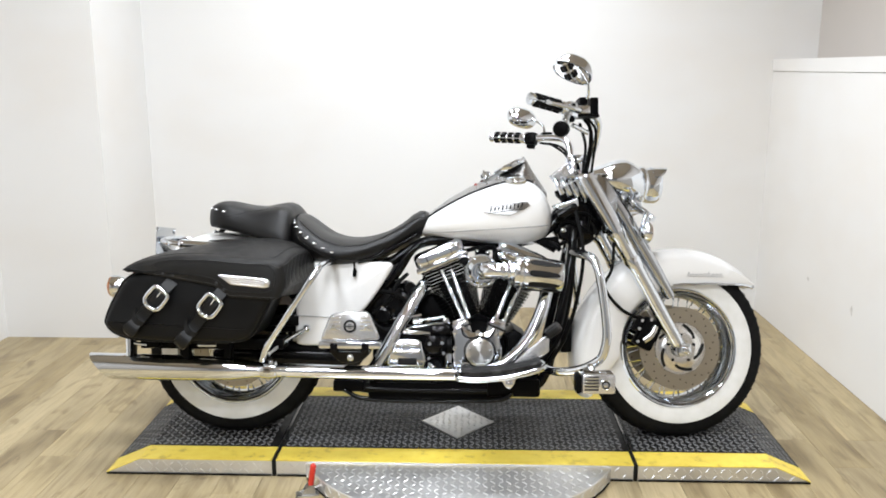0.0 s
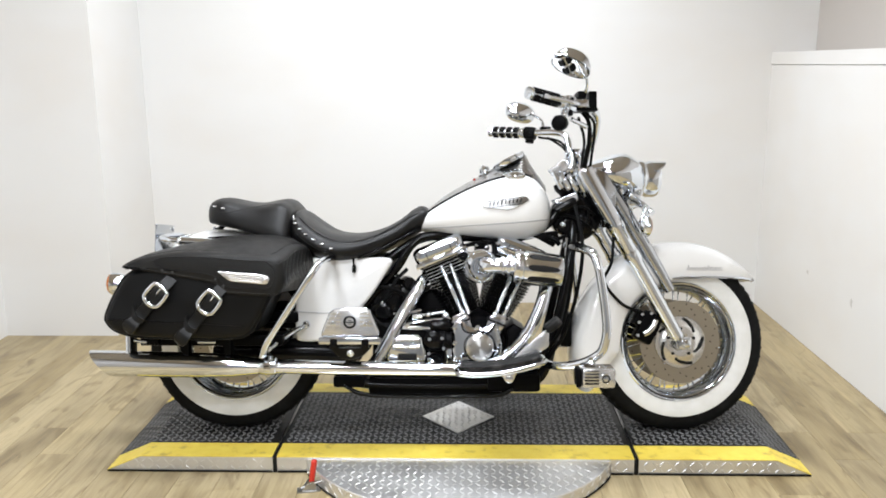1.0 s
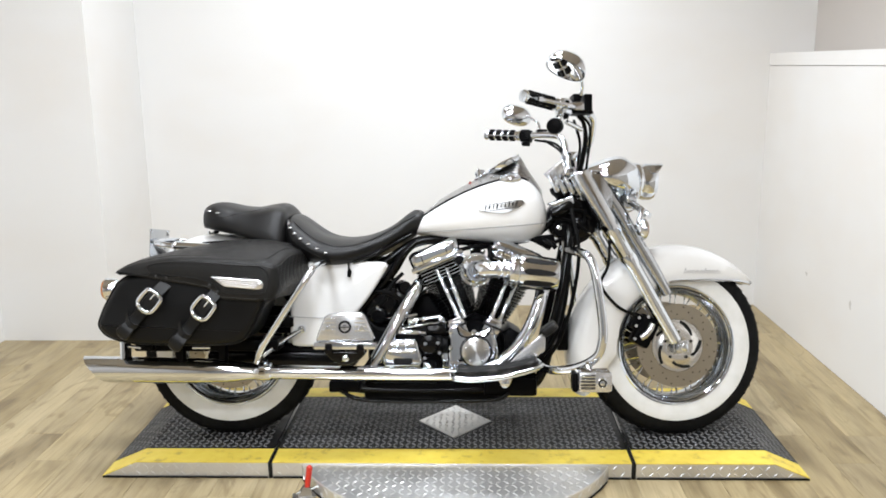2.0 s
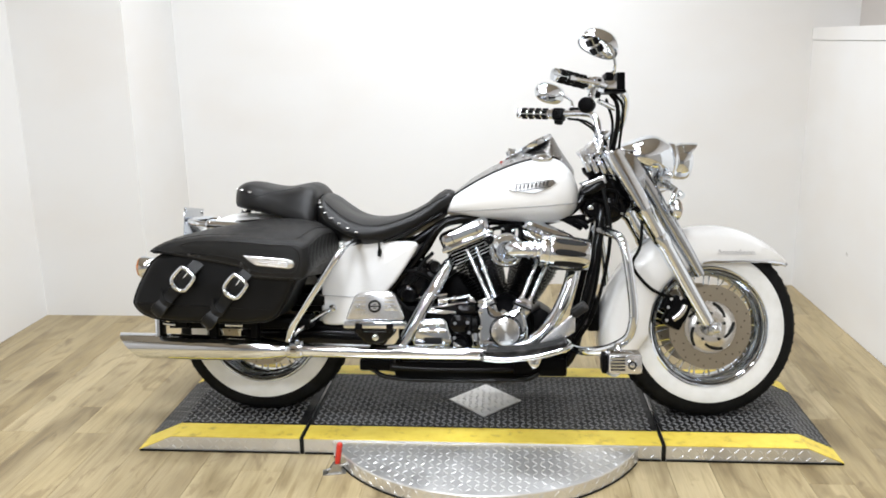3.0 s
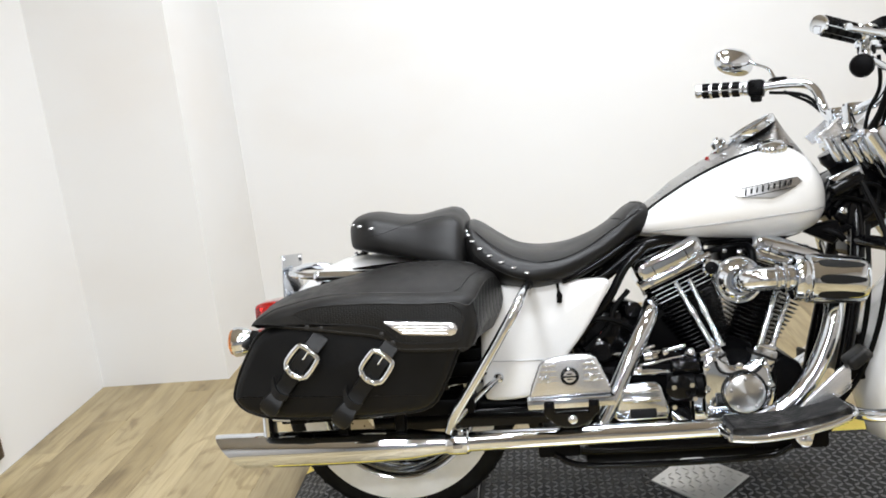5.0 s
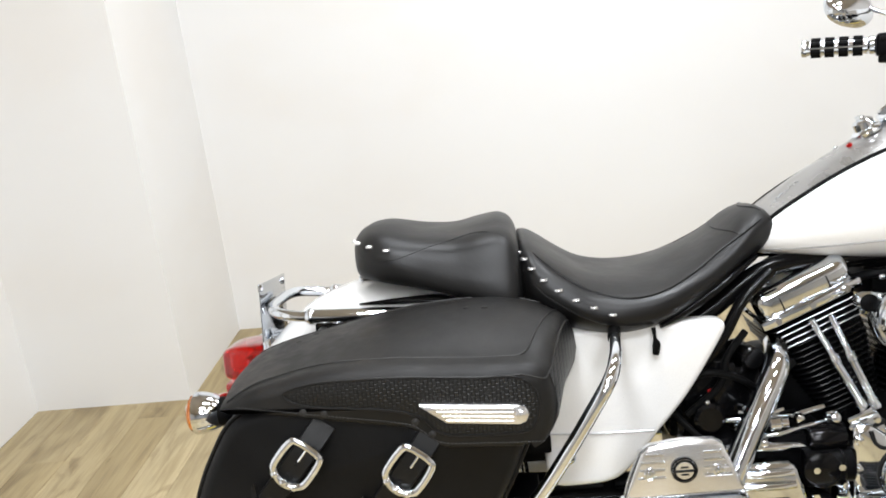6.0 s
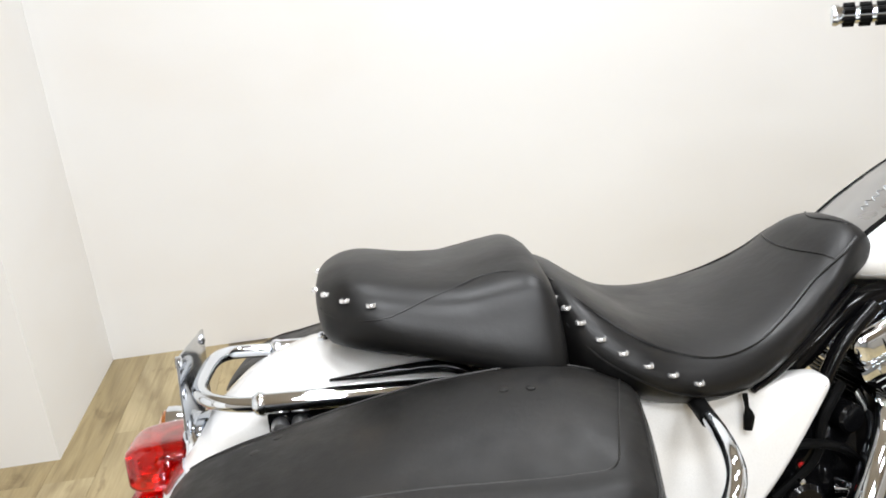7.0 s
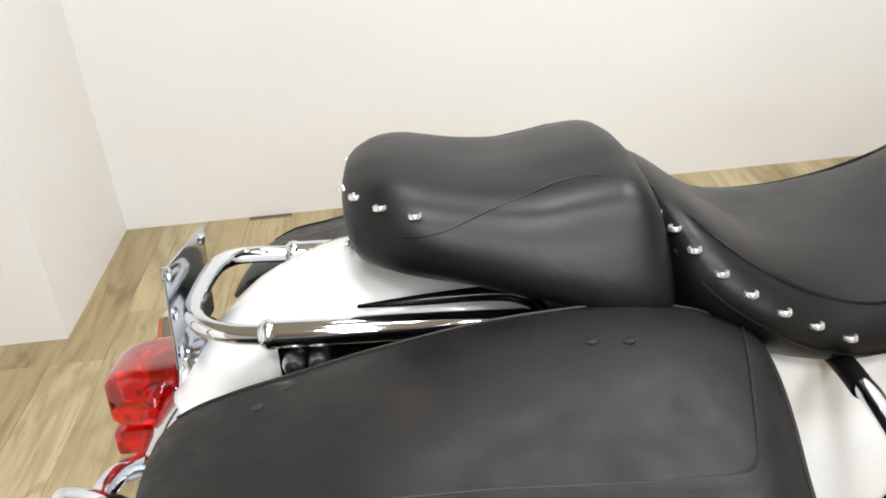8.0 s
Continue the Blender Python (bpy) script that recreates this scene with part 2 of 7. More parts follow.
def spline(pts, per=8, closed=False):
    """Catmull-Rom through the points."""
    pts = [V(p) for p in pts]
    n, out = len(pts), []
    for i in range(n if closed else n - 1):
        if closed:
            a, b, c, d = (pts[(i + k) % n] for k in (-1, 0, 1, 2))
        else:
            b, c = pts[i], pts[i + 1]
            a = pts[i - 1] if i else b * 2 - c
            d = pts[i + 2] if i + 2 < n else c * 2 - b
        for k in range(per):
            t = k / per
            out.append(0.5 * (2 * b + (c - a) * t + (2 * a - 5 * b + 4 * c - d) * t * t + (3 * b - a - 3 * c + d) * t ** 3))
    if not closed:
        out.append(pts[-1])
    return out


def rings(bm, loops, closed=True, cap0=True, cap1=True, wrap=False):
    """Skin rings of equal length."""
    vs = [[bm.verts.new(p) for p in r] for r in loops]
    n = len(loops[0])
    pairs = list(zip(vs, vs[1:])) + ([(vs[-1], vs[0])] if wrap else [])
    for a, b in pairs:
        for i in range(n if closed else n - 1):
            j = (i + 1) % n
            bm.faces.new((a[i], a[j], b[j], b[i]))
    if closed and not wrap:
        if cap0:
            bm.faces.new(vs[0][::-1])
        if cap1:
            bm.faces.new(vs[-1])
    return vs


def tube(bm, pts, r, seg=12, per=6, smooth=True, cap=True, closed=False):
    """A round bar along a smooth path; r: a number or one per point."""
    path = spline(pts, per, closed) if smooth else [V(p) for p in pts]
    n = len(path)
    if isinstance(r, (int, float)):
        rad = [r] * n
    else:
        rad = [r[min(int(i / max(per if smooth else 1, 1)), len(r) - 1)] * (1 - (i / (per if smooth else 1)) % 1) + r[min(int(i / (per if smooth else 1)) + 1, len(r) - 1)] * ((i / (per if smooth else 1)) % 1) for i in range(n)]
    loops, side = [], None
    for i, p in enumerate(path):
        if closed:
            d = path[(i + 1) % n] - path[i - 1]
        else:
            d = path[min(i + 1, n - 1)] - path[max(i - 1, 0)]
        d.normalize()
        if side is None:
            side = d.orthogonal().normalized()
        side = (side - d * side.dot(d)).normalized()
        up = d.cross(side)
        loops.append([p + (side * math.cos(a) + up * math.sin(a)) * rad[i] for a in (2 * math.pi * k / seg for k in range(seg))])
    rings(bm, loops, True, cap, cap, wrap=closed)


def turned(bm, profile, at, axis, seg=32, cap=False):
    """A lathe: profile of (radius, height along the axis)."""
    q = V(axis).normalized().to_track_quat("Z", "Y").to_matrix()
    loops = [[V(at) + q @ V((r * math.cos(a), r * math.sin(a), h)) for a in (2 * math.pi * k / seg for k in range(seg))] for r, h in profile]
    rings(bm, loops, True, cap, cap)


def rod(bm, a, b, r, seg=12, r2=None):
    a, b = V(a), V(b)
    turned(bm, [(r, 0), (r if r2 is None else r2, (b - a).length)], a, b - a, seg, True)


def bead(bm, at, r, axis=(0, 0, 1), squash=1.0, seg=14):
    turned(bm, [(max(r * math.sin(t), r * 0.02), -r * squash * math.cos(t)) for t in (math.pi * k / 8 for k in range(9))], at, axis, seg, True)


def block(bm, lo, hi, bevel=0.0, m=None, segs=2):
    made = bmesh.ops.create_cube(bm, size=1)["verts"]
    lo, hi = V(lo), V(hi)
    for v in made:
        v.co = V((lo[k] + (v.co[k] + 0.5) * (hi[k] - lo[k]) for k in range(3)))
    if m is not None:
        bmesh.ops.transform(bm, matrix=m, verts=made)
    if bevel:
        es = list({e for v in made for e in v.link_edges})
        bmesh.ops.bevel(bm, geom=es, offset=bevel, segments=segs, profile=0.6, affect="EDGES", clamp_overlap=True)


def inset_loop(loop, k):
    """A loop drawn k metres inwards, by its own normals in the x-z plane."""
    n, out = len(loop), []
    area = sum(loop[i].x * loop[(i + 1) % n].z - loop[(i + 1) % n].x * loop[i].z for i in range(n))
    s = 1 if area > 0 else -1
    for i in range(n):
        d = loop[(i + 1) % n] - loop[i - 1]
        d.y = 0
        d.normalize()
        out.append(loop[i] + V((-d.z, 0, d.x)) * k * s)
    return out


def slab(bm, outline, y0, y1, edge=0.004, per=6, smooth=True, dome=0.0, steps=3):
    """A plate with the outline in x and z, between two values of y, its face at y1 rounded by edge and domed."""
    loop = spline([(x, 0, z) for x, z in outline], per, True) if smooth else [V((x, 0, z)) for x, z in outline]
    sgn = 1 if y1 > y0 else -1
    loops = [[V((p.x, y0, p.z)) for p in loop]]
    for k in range(steps + 1):
        a = math.pi / 2 * k / steps
        ins = inset_loop(loop, edge * (1 - math.cos(a)))
        loops.append([V((p.x, y1 - sgn * edge * (1 - math.sin(a)), p.z)) for p in ins])
    rings(bm, loops, True, True, not dome)
    if dome:
        top = loops[-1]
        c = sum(top, V()) / len(top)
        inner = [[V((c.x + (p.x - c.x) * f, y1 + sgn * dome * (1 - f * f), c.z + (p.z - c.z) * f)) for p in top] for f in (1, 0.75, 0.5, 0.25, 0.02)]
        rings(bm, inner, True, False, True)


def oval(w, zb, zt, n=2.6, seg=28, y0=0.0, nt=None):
    """A rounded section in y and z: half width w, from zb to zt."""
    out = []
    for k in range(seg):
        a = 2 * math.pi * k / seg
        c, s = math.cos(a), math.sin(a)
        e = nt if nt and s > 0 else n
        out.append((y0 + w * math.copysign(abs(c) ** (2 / e), c), (zb + zt) / 2 + (zt - zb) / 2 * math.copysign(abs(s) ** (2 / e), s)))
    return out


def interp(table, x):
    for (a, *u), (b, *v) in zip(table, table[1:]):
        if x <= b:
            t = 0 if b == a else (x - a) / (b - a)
            return [p + (q - p) * max(t, 0) for p, q in zip(u, v)]
    return list(table[-1][1:])


def smooth_table(table, per=6):
    """The rows of (x, values) made dense by Catmull-Rom on each column."""
    n, out = len(table), []
    for i in range(n - 1):
        rows = [table[max(i - 1, 0)], table[i], table[i + 1], table[min(i + 2, n - 1)]]
        for k in range(per):
            t = k / per
            out.append([0.5 * (2 * b + (c - a) * t + (2 * a - 5 * b + 4 * c - d) * t * t + (3 * b - a - 3 * c + d) * t ** 3) for a, b, c, d in zip(*rows)])
    out.append(list(table[-1]))
    return out


def body_loft(bm, table, n=2.6, seg=32, per=5, nt=None, y0=0.0):
    """Rounded sections along x: rows of (x, half width, bottom, top)."""
    rings(bm, [[V((x, y, z)) for y, z in oval(w, zb, zt, n, seg, y0, nt)] for x, w, zb, zt in smooth_table(table, per)])


def thing(name, label, category, m, group=""):
    ob = new(name)
    ob.empty_display_size = 0.1
    ob.matrix_world = m
    return tagged(ob, label, category, group)


B = bmesh.new

# ---- the room ----
X0, X1, YB, YC, XC, YF, HC = -2.338, 1.67, 1.785, 1.156, -1.765, -7.4, 2.72


def room_box(name, lo, hi, mat, label, cat):
    bm = B()
    block(bm, lo, hi)
    return tagged(link(name, bm, mat, smooth=False), label, cat, kind="structure")


room_box("wall_north", (XC, YB, 0), (X1 + 0.35, YB + 0.12, HC), WALL, "plain white painted back wall behind the motorcycle", "wall")
room_box("wall_pier", (X0 - 0.12, YC, 0), (XC, YB + 0.12, HC), WALL, "white painted boxed-out pier in the corner", "wall")
room_box("wall_west", (X0 - 0.12, -1.8, 0), (X0, YC, HC), WALL, "white painted side wall with a framed board", "wall")
# Unseen wall end, added in tan to darken reflections and bounce.
room_box("wall_west_far", (X0 - 0.12, YF, 0), (X0, -1.802, HC), TAN, "unseen far end of the side wall, tan for chrome reflections", "wall")
# Unseen south wall closes the room; its grey tones the reflections.
room_box("wall_south", (X0 - 0.12, YF - 0.12, 0), (X1 + 0.35, YF, HC), GREYWALL, "unseen plain grey wall that closes the room", "wall")
# Unseen east end, likewise tan so that the chrome reflects less white.
room_box("wall_east_far", (X1, YF, 0), (X1 + 0.35, -0.702, 1.335), TAN, "unseen far end of the half-height wall, tan for reflections", "wall")
room_box("wall_east", (X1, -0.7, 0), (X1 + 0.35, YB, 1.335), WALL, "white painted half-height side wall", "wall")
room_box("ledge_cap", (X1 - 0.005, YF, 1.337), (X1 + 0.35, YB - 0.002, 1.40), WALL, "white cap along the half-height wall", "ledge")
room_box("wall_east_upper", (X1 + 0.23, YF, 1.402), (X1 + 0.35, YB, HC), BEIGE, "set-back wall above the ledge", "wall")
room_box("ceiling", (X0 - 0.12, YF - 0.12, HC), (X1 + 0.35, YB + 0.12, HC + 0.1), CEIL, "plain tan-grey ceiling", "ceiling")
floor = room_box("floor", (X0 - 0.12, YF - 0.12, -0.12), (X1 + 0.35, YB + 0.12, -0.004), GROUT, "light oak vinyl plank floor", "floor")
SCUFF = material("grey_wall_scuff", (0.60, 0.58, 0.55), 0.7)
wall_east = bpy.data.objects["wall_east"]
for sy, sz, w, h in ((1.079, 0.358, 0.012, 0.009), (0.601, 0.339, 0.010, 0.020)):
    bm = B()
    rings(bm, [[V((X1 - d, sy + w * f * math.cos(a) * (1 + 0.35 * math.sin(3 * a + 1)), sz + h * f * math.sin(a) * (1 + 0.3 * math.sin(2 * a)))) for a in (2 * math.pi * k / 18 for k in range(18))] for d, f in ((0.0, 1.0), (0.0006, 0.9))])
    link("scuff_mark", bm, SCUFF, wall_east, "small grey scuff mark")

# ---- the low display lift ----
DZ = 0.055
LY0, LY1, SY0, SY1 = -0.304, 0.362, -0.203, 0.268


def lug_mesh(name, spots, mat, parent, length=0.0125, width=0.0036, height=0.0022):
    """Raised tread lugs: spots of (centre, along, across, up)."""
    vs, fs = [], []
    for c, u, w, n in spots:
        k = len(vs)
        vs += [c - u * length, c - w * width, c + u * length, c + w * width, c - u * length * 0.5 + n * height, c + u * length * 0.5 + n * height]
        fs += [(k, k + 1, k + 5, k + 4), (k + 1, k + 2, k + 5), (k + 2, k + 3, k + 4, k + 5), (k + 3, k, k + 4)]
    me = bpy.data.meshes.new(name)
    me.from_pydata([tuple(v) for v in vs], [], fs)
    me.materials.append(mat)
    ob = new(name, me)
    ob.parent = parent
    return tagged(ob, kind="stuff")


def tread(x0, x1, y0, y1, step, place, normal=V((0, 0, 1)), keep=None, ax=V((1, 0, 0)), ay=V((0, 1, 0))):
    """Alternating slanted lugs over a rectangle, laid by place(u, v)."""
    out = []
    for i in range(int((x1 - x0) / step)):
        for j in range(int((y1 - y0) / step)):
            u, v = x0 + (i + 0.5) * step, y0 + (j + 0.5) * step
            if keep and not keep(u, v):
                continue
            s = 1 if (i + j) % 2 else -1
            a = (ax + ay * s).normalized()
            b = (ay - ax * s).normalized()
            out.append((place(u, v), a, b, normal))
    return out


def ramp_z(x):
    """Height of the platform's top at x."""
    lo = (x + 1.198) / 0.118 if x < 0 else (1.176 - x) / 0.118
    return 0.004 + (DZ - 0.004) * min(max(lo, 0), 1)


def sheet(bm, xs, y0, y1, lift, thick=0.003):
    """A strip on top of the platform that follows its ramps."""
    rings(bm, [[V((x, y0, ramp_z(x) + lift)), V((x, y1, ramp_z(x) + lift)), V((x, y1, ramp_z(x) + lift - thick)), V((x, y0, ramp_z(x) + lift - thick))] for x in xs])


platform = thing("display_lift", "low display lift with black tread rubber and yellow edges", "lift", pose(0, 0, 0))
SECTIONS = [((-1.198, -1.08, -0.629), "ramp_section"), ((-0.614, 0.0, 0.588), "deck_section"), ((0.603, 1.058, 1.176), "ramp_section")]
for xs, name in SECTIONS:
    bm = B()
    rings(bm, [[V((x, LY0, 0)), V((x, LY0, ramp_z(x))), V((x, LY1, ramp_z(x))), V((x, LY1, 0))] for x in xs])
    sec = part(name, bm, PLATE, platform, sharp=20)
    bm = B()
    sheet(bm, xs, SY0 + 0.001, SY1 - 0.001, 0.0035)
    part("tread_rubber", bm, DECK, sec, "black tread rubber", sharp=20)
    for y0, y1 in ((LY0, SY0), (SY1, LY1)):
        bm = B()
        sheet(bm, xs, y0 - (0.001 if y0 < 0 else 0), y1, 0.003)
        part("yellow_edge", bm, YELLOW, sec, "worn yellow painted edge strip", sharp=20)
    spots = []
    for c, a, w, n in tread(xs[0] + 0.006, xs[2] - 0.006, SY0 + 0.006, SY1 - 0.006, 0.0215, lambda u, v: V((u, v, ramp_z(u) + 0.0034)),
                            keep=lambda u, v: abs(u + 0.004) / 0.138 + abs(v - 0.03) / 0.152 > 1):
        slope = (ramp_z(c.x + 0.004) - ramp_z(c.x - 0.004)) / 0.008
        spots.append((c, V((a.x, a.y, a.x * slope)), V((w.x, w.y, w.x * slope)), n))
    lug_mesh("rubber_lug", spots, LUG, sec, 0.0132, 0.0056, 0.0026)
    spots = tread(xs[0] + 0.012, xs[2] - 0.006, 0.003, 0.054, 0.0255, lambda u, v: V((u, LY0 - 0.0002, v)), V((0, -1, 0)),
                  keep=lambda u, v: v < ramp_z(u) - 0.006, ay=V((0, 0, 1)))
    lug_mesh("side_lug", spots, PLATE, sec, 0.0125, 0.0034, 0.0026)
    # Added dark strip stands for the shadow line under the plate's edge.
    bm = B()
    block(bm, (xs[0] + 0.002, LY0 - 0.004, 0.0005), (xs[2] - 0.002, LY0 - 0.0005, 0.0065))
    part("base_shadow_strip", bm, DARKGAP, sec, "dark strip drawn as the shadow line along the floor")
for x in (-0.6215, 0.5955):
    bm = B()
    block(bm, (x - 0.0065, LY0 - 0.004, 0.001), (x + 0.0065, LY1, DZ + 0.001), 0.001)
    part("joint_strip", bm, DARKGAP, platform, "dark strip in the joint's gap")
    bm = B()
    block(bm, (x - 0.0018, -0.14, DZ + 0.0015), (x + 0.0018, LY1 - 0.02, DZ + 0.0065), 0.0008)
    part("joint_trim", bm, DULL, platform, "thin bare metal joint trim")

# tread-plate diamond let into the middle of the deck
bm = B()
rings(bm, [[V((-0.004 + 0.135 * math.cos(a) * f, 0.03 + 0.148 * math.sin(a) * f, z)) for a in (0, math.pi / 2, math.pi, 1.5 * math.pi)] for f, z in ((1, DZ + 0.001), (1, DZ + 0.0055), (0.985, DZ + 0.007))])
inlay = part("diamond_inlay", bm, PLATE, platform, "bare tread-plate diamond in the deck", sharp=15)
lug_mesh("inlay_lug", tread(-0.14, 0.12, -0.12, 0.18, 0.0235, lambda u, v: V((u, v, DZ + 0.007)), keep=lambda u, v: abs(u + 0.004) / 0.135 + abs(v - 0.03) / 0.148 < 0.9), PLATE, inlay, 0.0105, 0.003, 0.002)

# the round turntable plate that stands out under the deck
RT, CY = 0.563, -0.073
a0 = math.asin((LY0 - 0.002 - CY) / RT)
arc = [math.pi - a0 + (2 * a0 + math.pi) * k / 60 for k in range(61)]
bm = B()
edge = [(RT * math.cos(a), CY + RT * math.sin(a)) for a in arc]
rings(bm, [[V((x * f, CY + (y - CY) * f, z)) for x, y in edge] for f, z in ((1, 0.0), (1, 0.046), (0.996, 0.0495))], cap0=True, cap1=True)
disc = part("turntable_plate", bm, PLATE, platform, "half-round aluminium tread-plate turntable edge", sharp=30)
lug_mesh("turntable_lug", tread(-0.56, 0.56, -0.64, LY0 - 0.004, 0.0255, lambda u, v: V((u, v, 0.0495)), keep=lambda u, v: u * u + (v - CY) ** 2 < (RT - 0.014) ** 2), PLATE, disc, 0.0125, 0.0032, 0.002)
spots = []
for i in range(int(RT * (2 * a0 + math.pi) / 0.0255)):
    a = math.pi - a0 + (i + 0.5) * 0.0255 / RT
    n = V((math.cos(a), math.sin(a), 0))
    t = V((-math.sin(a), math.cos(a), 0))
    for j in range(2):
        s = 1 if (i + j) % 2 else -1
        spots.append((V((RT * n.x, CY + RT * n.y, 0.0115 + 0.0235 * j)), (t + V((0, 0, s))).normalized(), (V((0, 0, 1)) - t * s).normalized(), n))
lug_mesh("rim_lug", spots, PLATE, disc, 0.012, 0.0032, 0.002)

# Dark bead drawn as the turntable's shadow line on the floor.
bm = B()
tube(bm, [V(((RT + 0.001) * math.cos(a), CY + (RT + 0.001) * math.sin(a), 0.003)) for a in arc[1:-1]], 0.0032, 6, smooth=False)
part("turntable_shadow_strip", bm, DARKGAP, disc, "dark strip drawn as the shadow line along the floor")

# clamp with the red grip at the turntable's edge
clamp = thing("toggle_clamp", "small steel toggle clamp with a red grip on the floor", "clamp", pose(-0.478, -0.425, -0.0015, 0, 0, 12))
bm = B()
block(bm, (-0.045, -0.018, 0), (0.03, 0.018, 0.006), 0.002)
part("base_plate", bm, DULL, clamp)
bm = B()
for y in (-0.011, 0.011):
    slab(bm, [(-0.03, 0.004), (0.02, 0.004), (0.012, 0.036), (-0.008, 0.036)], y - 0.002, y + 0.002, 0.001, smooth=False)
part("side_cheek", bm, DULL, clamp)
bm = B()
rod(bm, (0.0, -0.016, 0.028), (0.0, 0.016, 0.028), 0.004)
rod(bm, (-0.03, 0, 0.012), (0.035, 0, 0.030), 0.004)
part("link", bm, DULL, clamp)
bm = B()
tube(bm, [(0.004, 0, 0.032), (0.008, 0, 0.06), (0.014, 0, 0.098)], [0.0085, 0.0095, 0.010], 14)
bead(bm, (0.014, 0, 0.098), 0.010)
part("grip", bm, REDPLASTIC, clamp, "red plastic grip")

# framed white board on the side wall
board = thing("framed_board", "white ribbed board in a dark brown wooden wall frame", "framed board", pose(X0, 0, 0))
BY0, BY1, BZ0, BZ1 = -0.85, 0.398, 0.067, 1.98
bm = B()
block(bm, (0.002, BY0 + 0.05, BZ0 + 0.05), (0.014, BY1 - 0.05, BZ1 - 0.05))
panel = part("panel", bm, BOARD, board)
bm = B()
for i in range(int((BZ1 - BZ0 - 0.14) / 0.019)):
    z = BZ0 + 0.085 + i * 0.019
    rod(bm, (0.0135, BY0 + 0.08, z), (0.0135, BY1 - 0.08, z), 0.0042, 6)
tagged(part("ribs", bm, BOARD, panel), kind="stuff")
for lo, hi in (((0.001, BY0, BZ0), (0.032, BY1, BZ0 + 0.075)), ((0.001, BY0, BZ1 - 0.075), (0.032, BY1, BZ1)), ((0.001, BY0, BZ0 + 0.077), (0.032, BY0 + 0.075, BZ1 - 0.077)), ((0.001, BY1 - 0.075, BZ0 + 0.077), (0.032, BY1, BZ1 - 0.077))):
    bm = B()
    block(bm, lo, hi, 0.006)
    part("frame_rail", bm, FRAMEWOOD, board, "dark worn wood")

# ---- the motorcycle: leaning on its side stand, bars turned a little to the left ----
# its own axes: x ahead, y to its left, z up from the deck
bike = thing("motorcycle", "white pearl touring motorcycle with black saddlebags and whitewall tyres, leaning", "motorcycle", pose(0, -0.035, DZ + 0.003, -9.5))
HEAD = V((0.40, 0, 0.86))
AXIS = V((-math.sin(radians(27)), 0, math.cos(radians(27))))
STEER = Matrix.Translation(HEAD) @ Matrix.Rotation(radians(8), 4, AXIS) @ Matrix.Translation(-HEAD)
FW, BW = V((0.776, 0, 0.312)), V((-0.808, 0, 0.312))


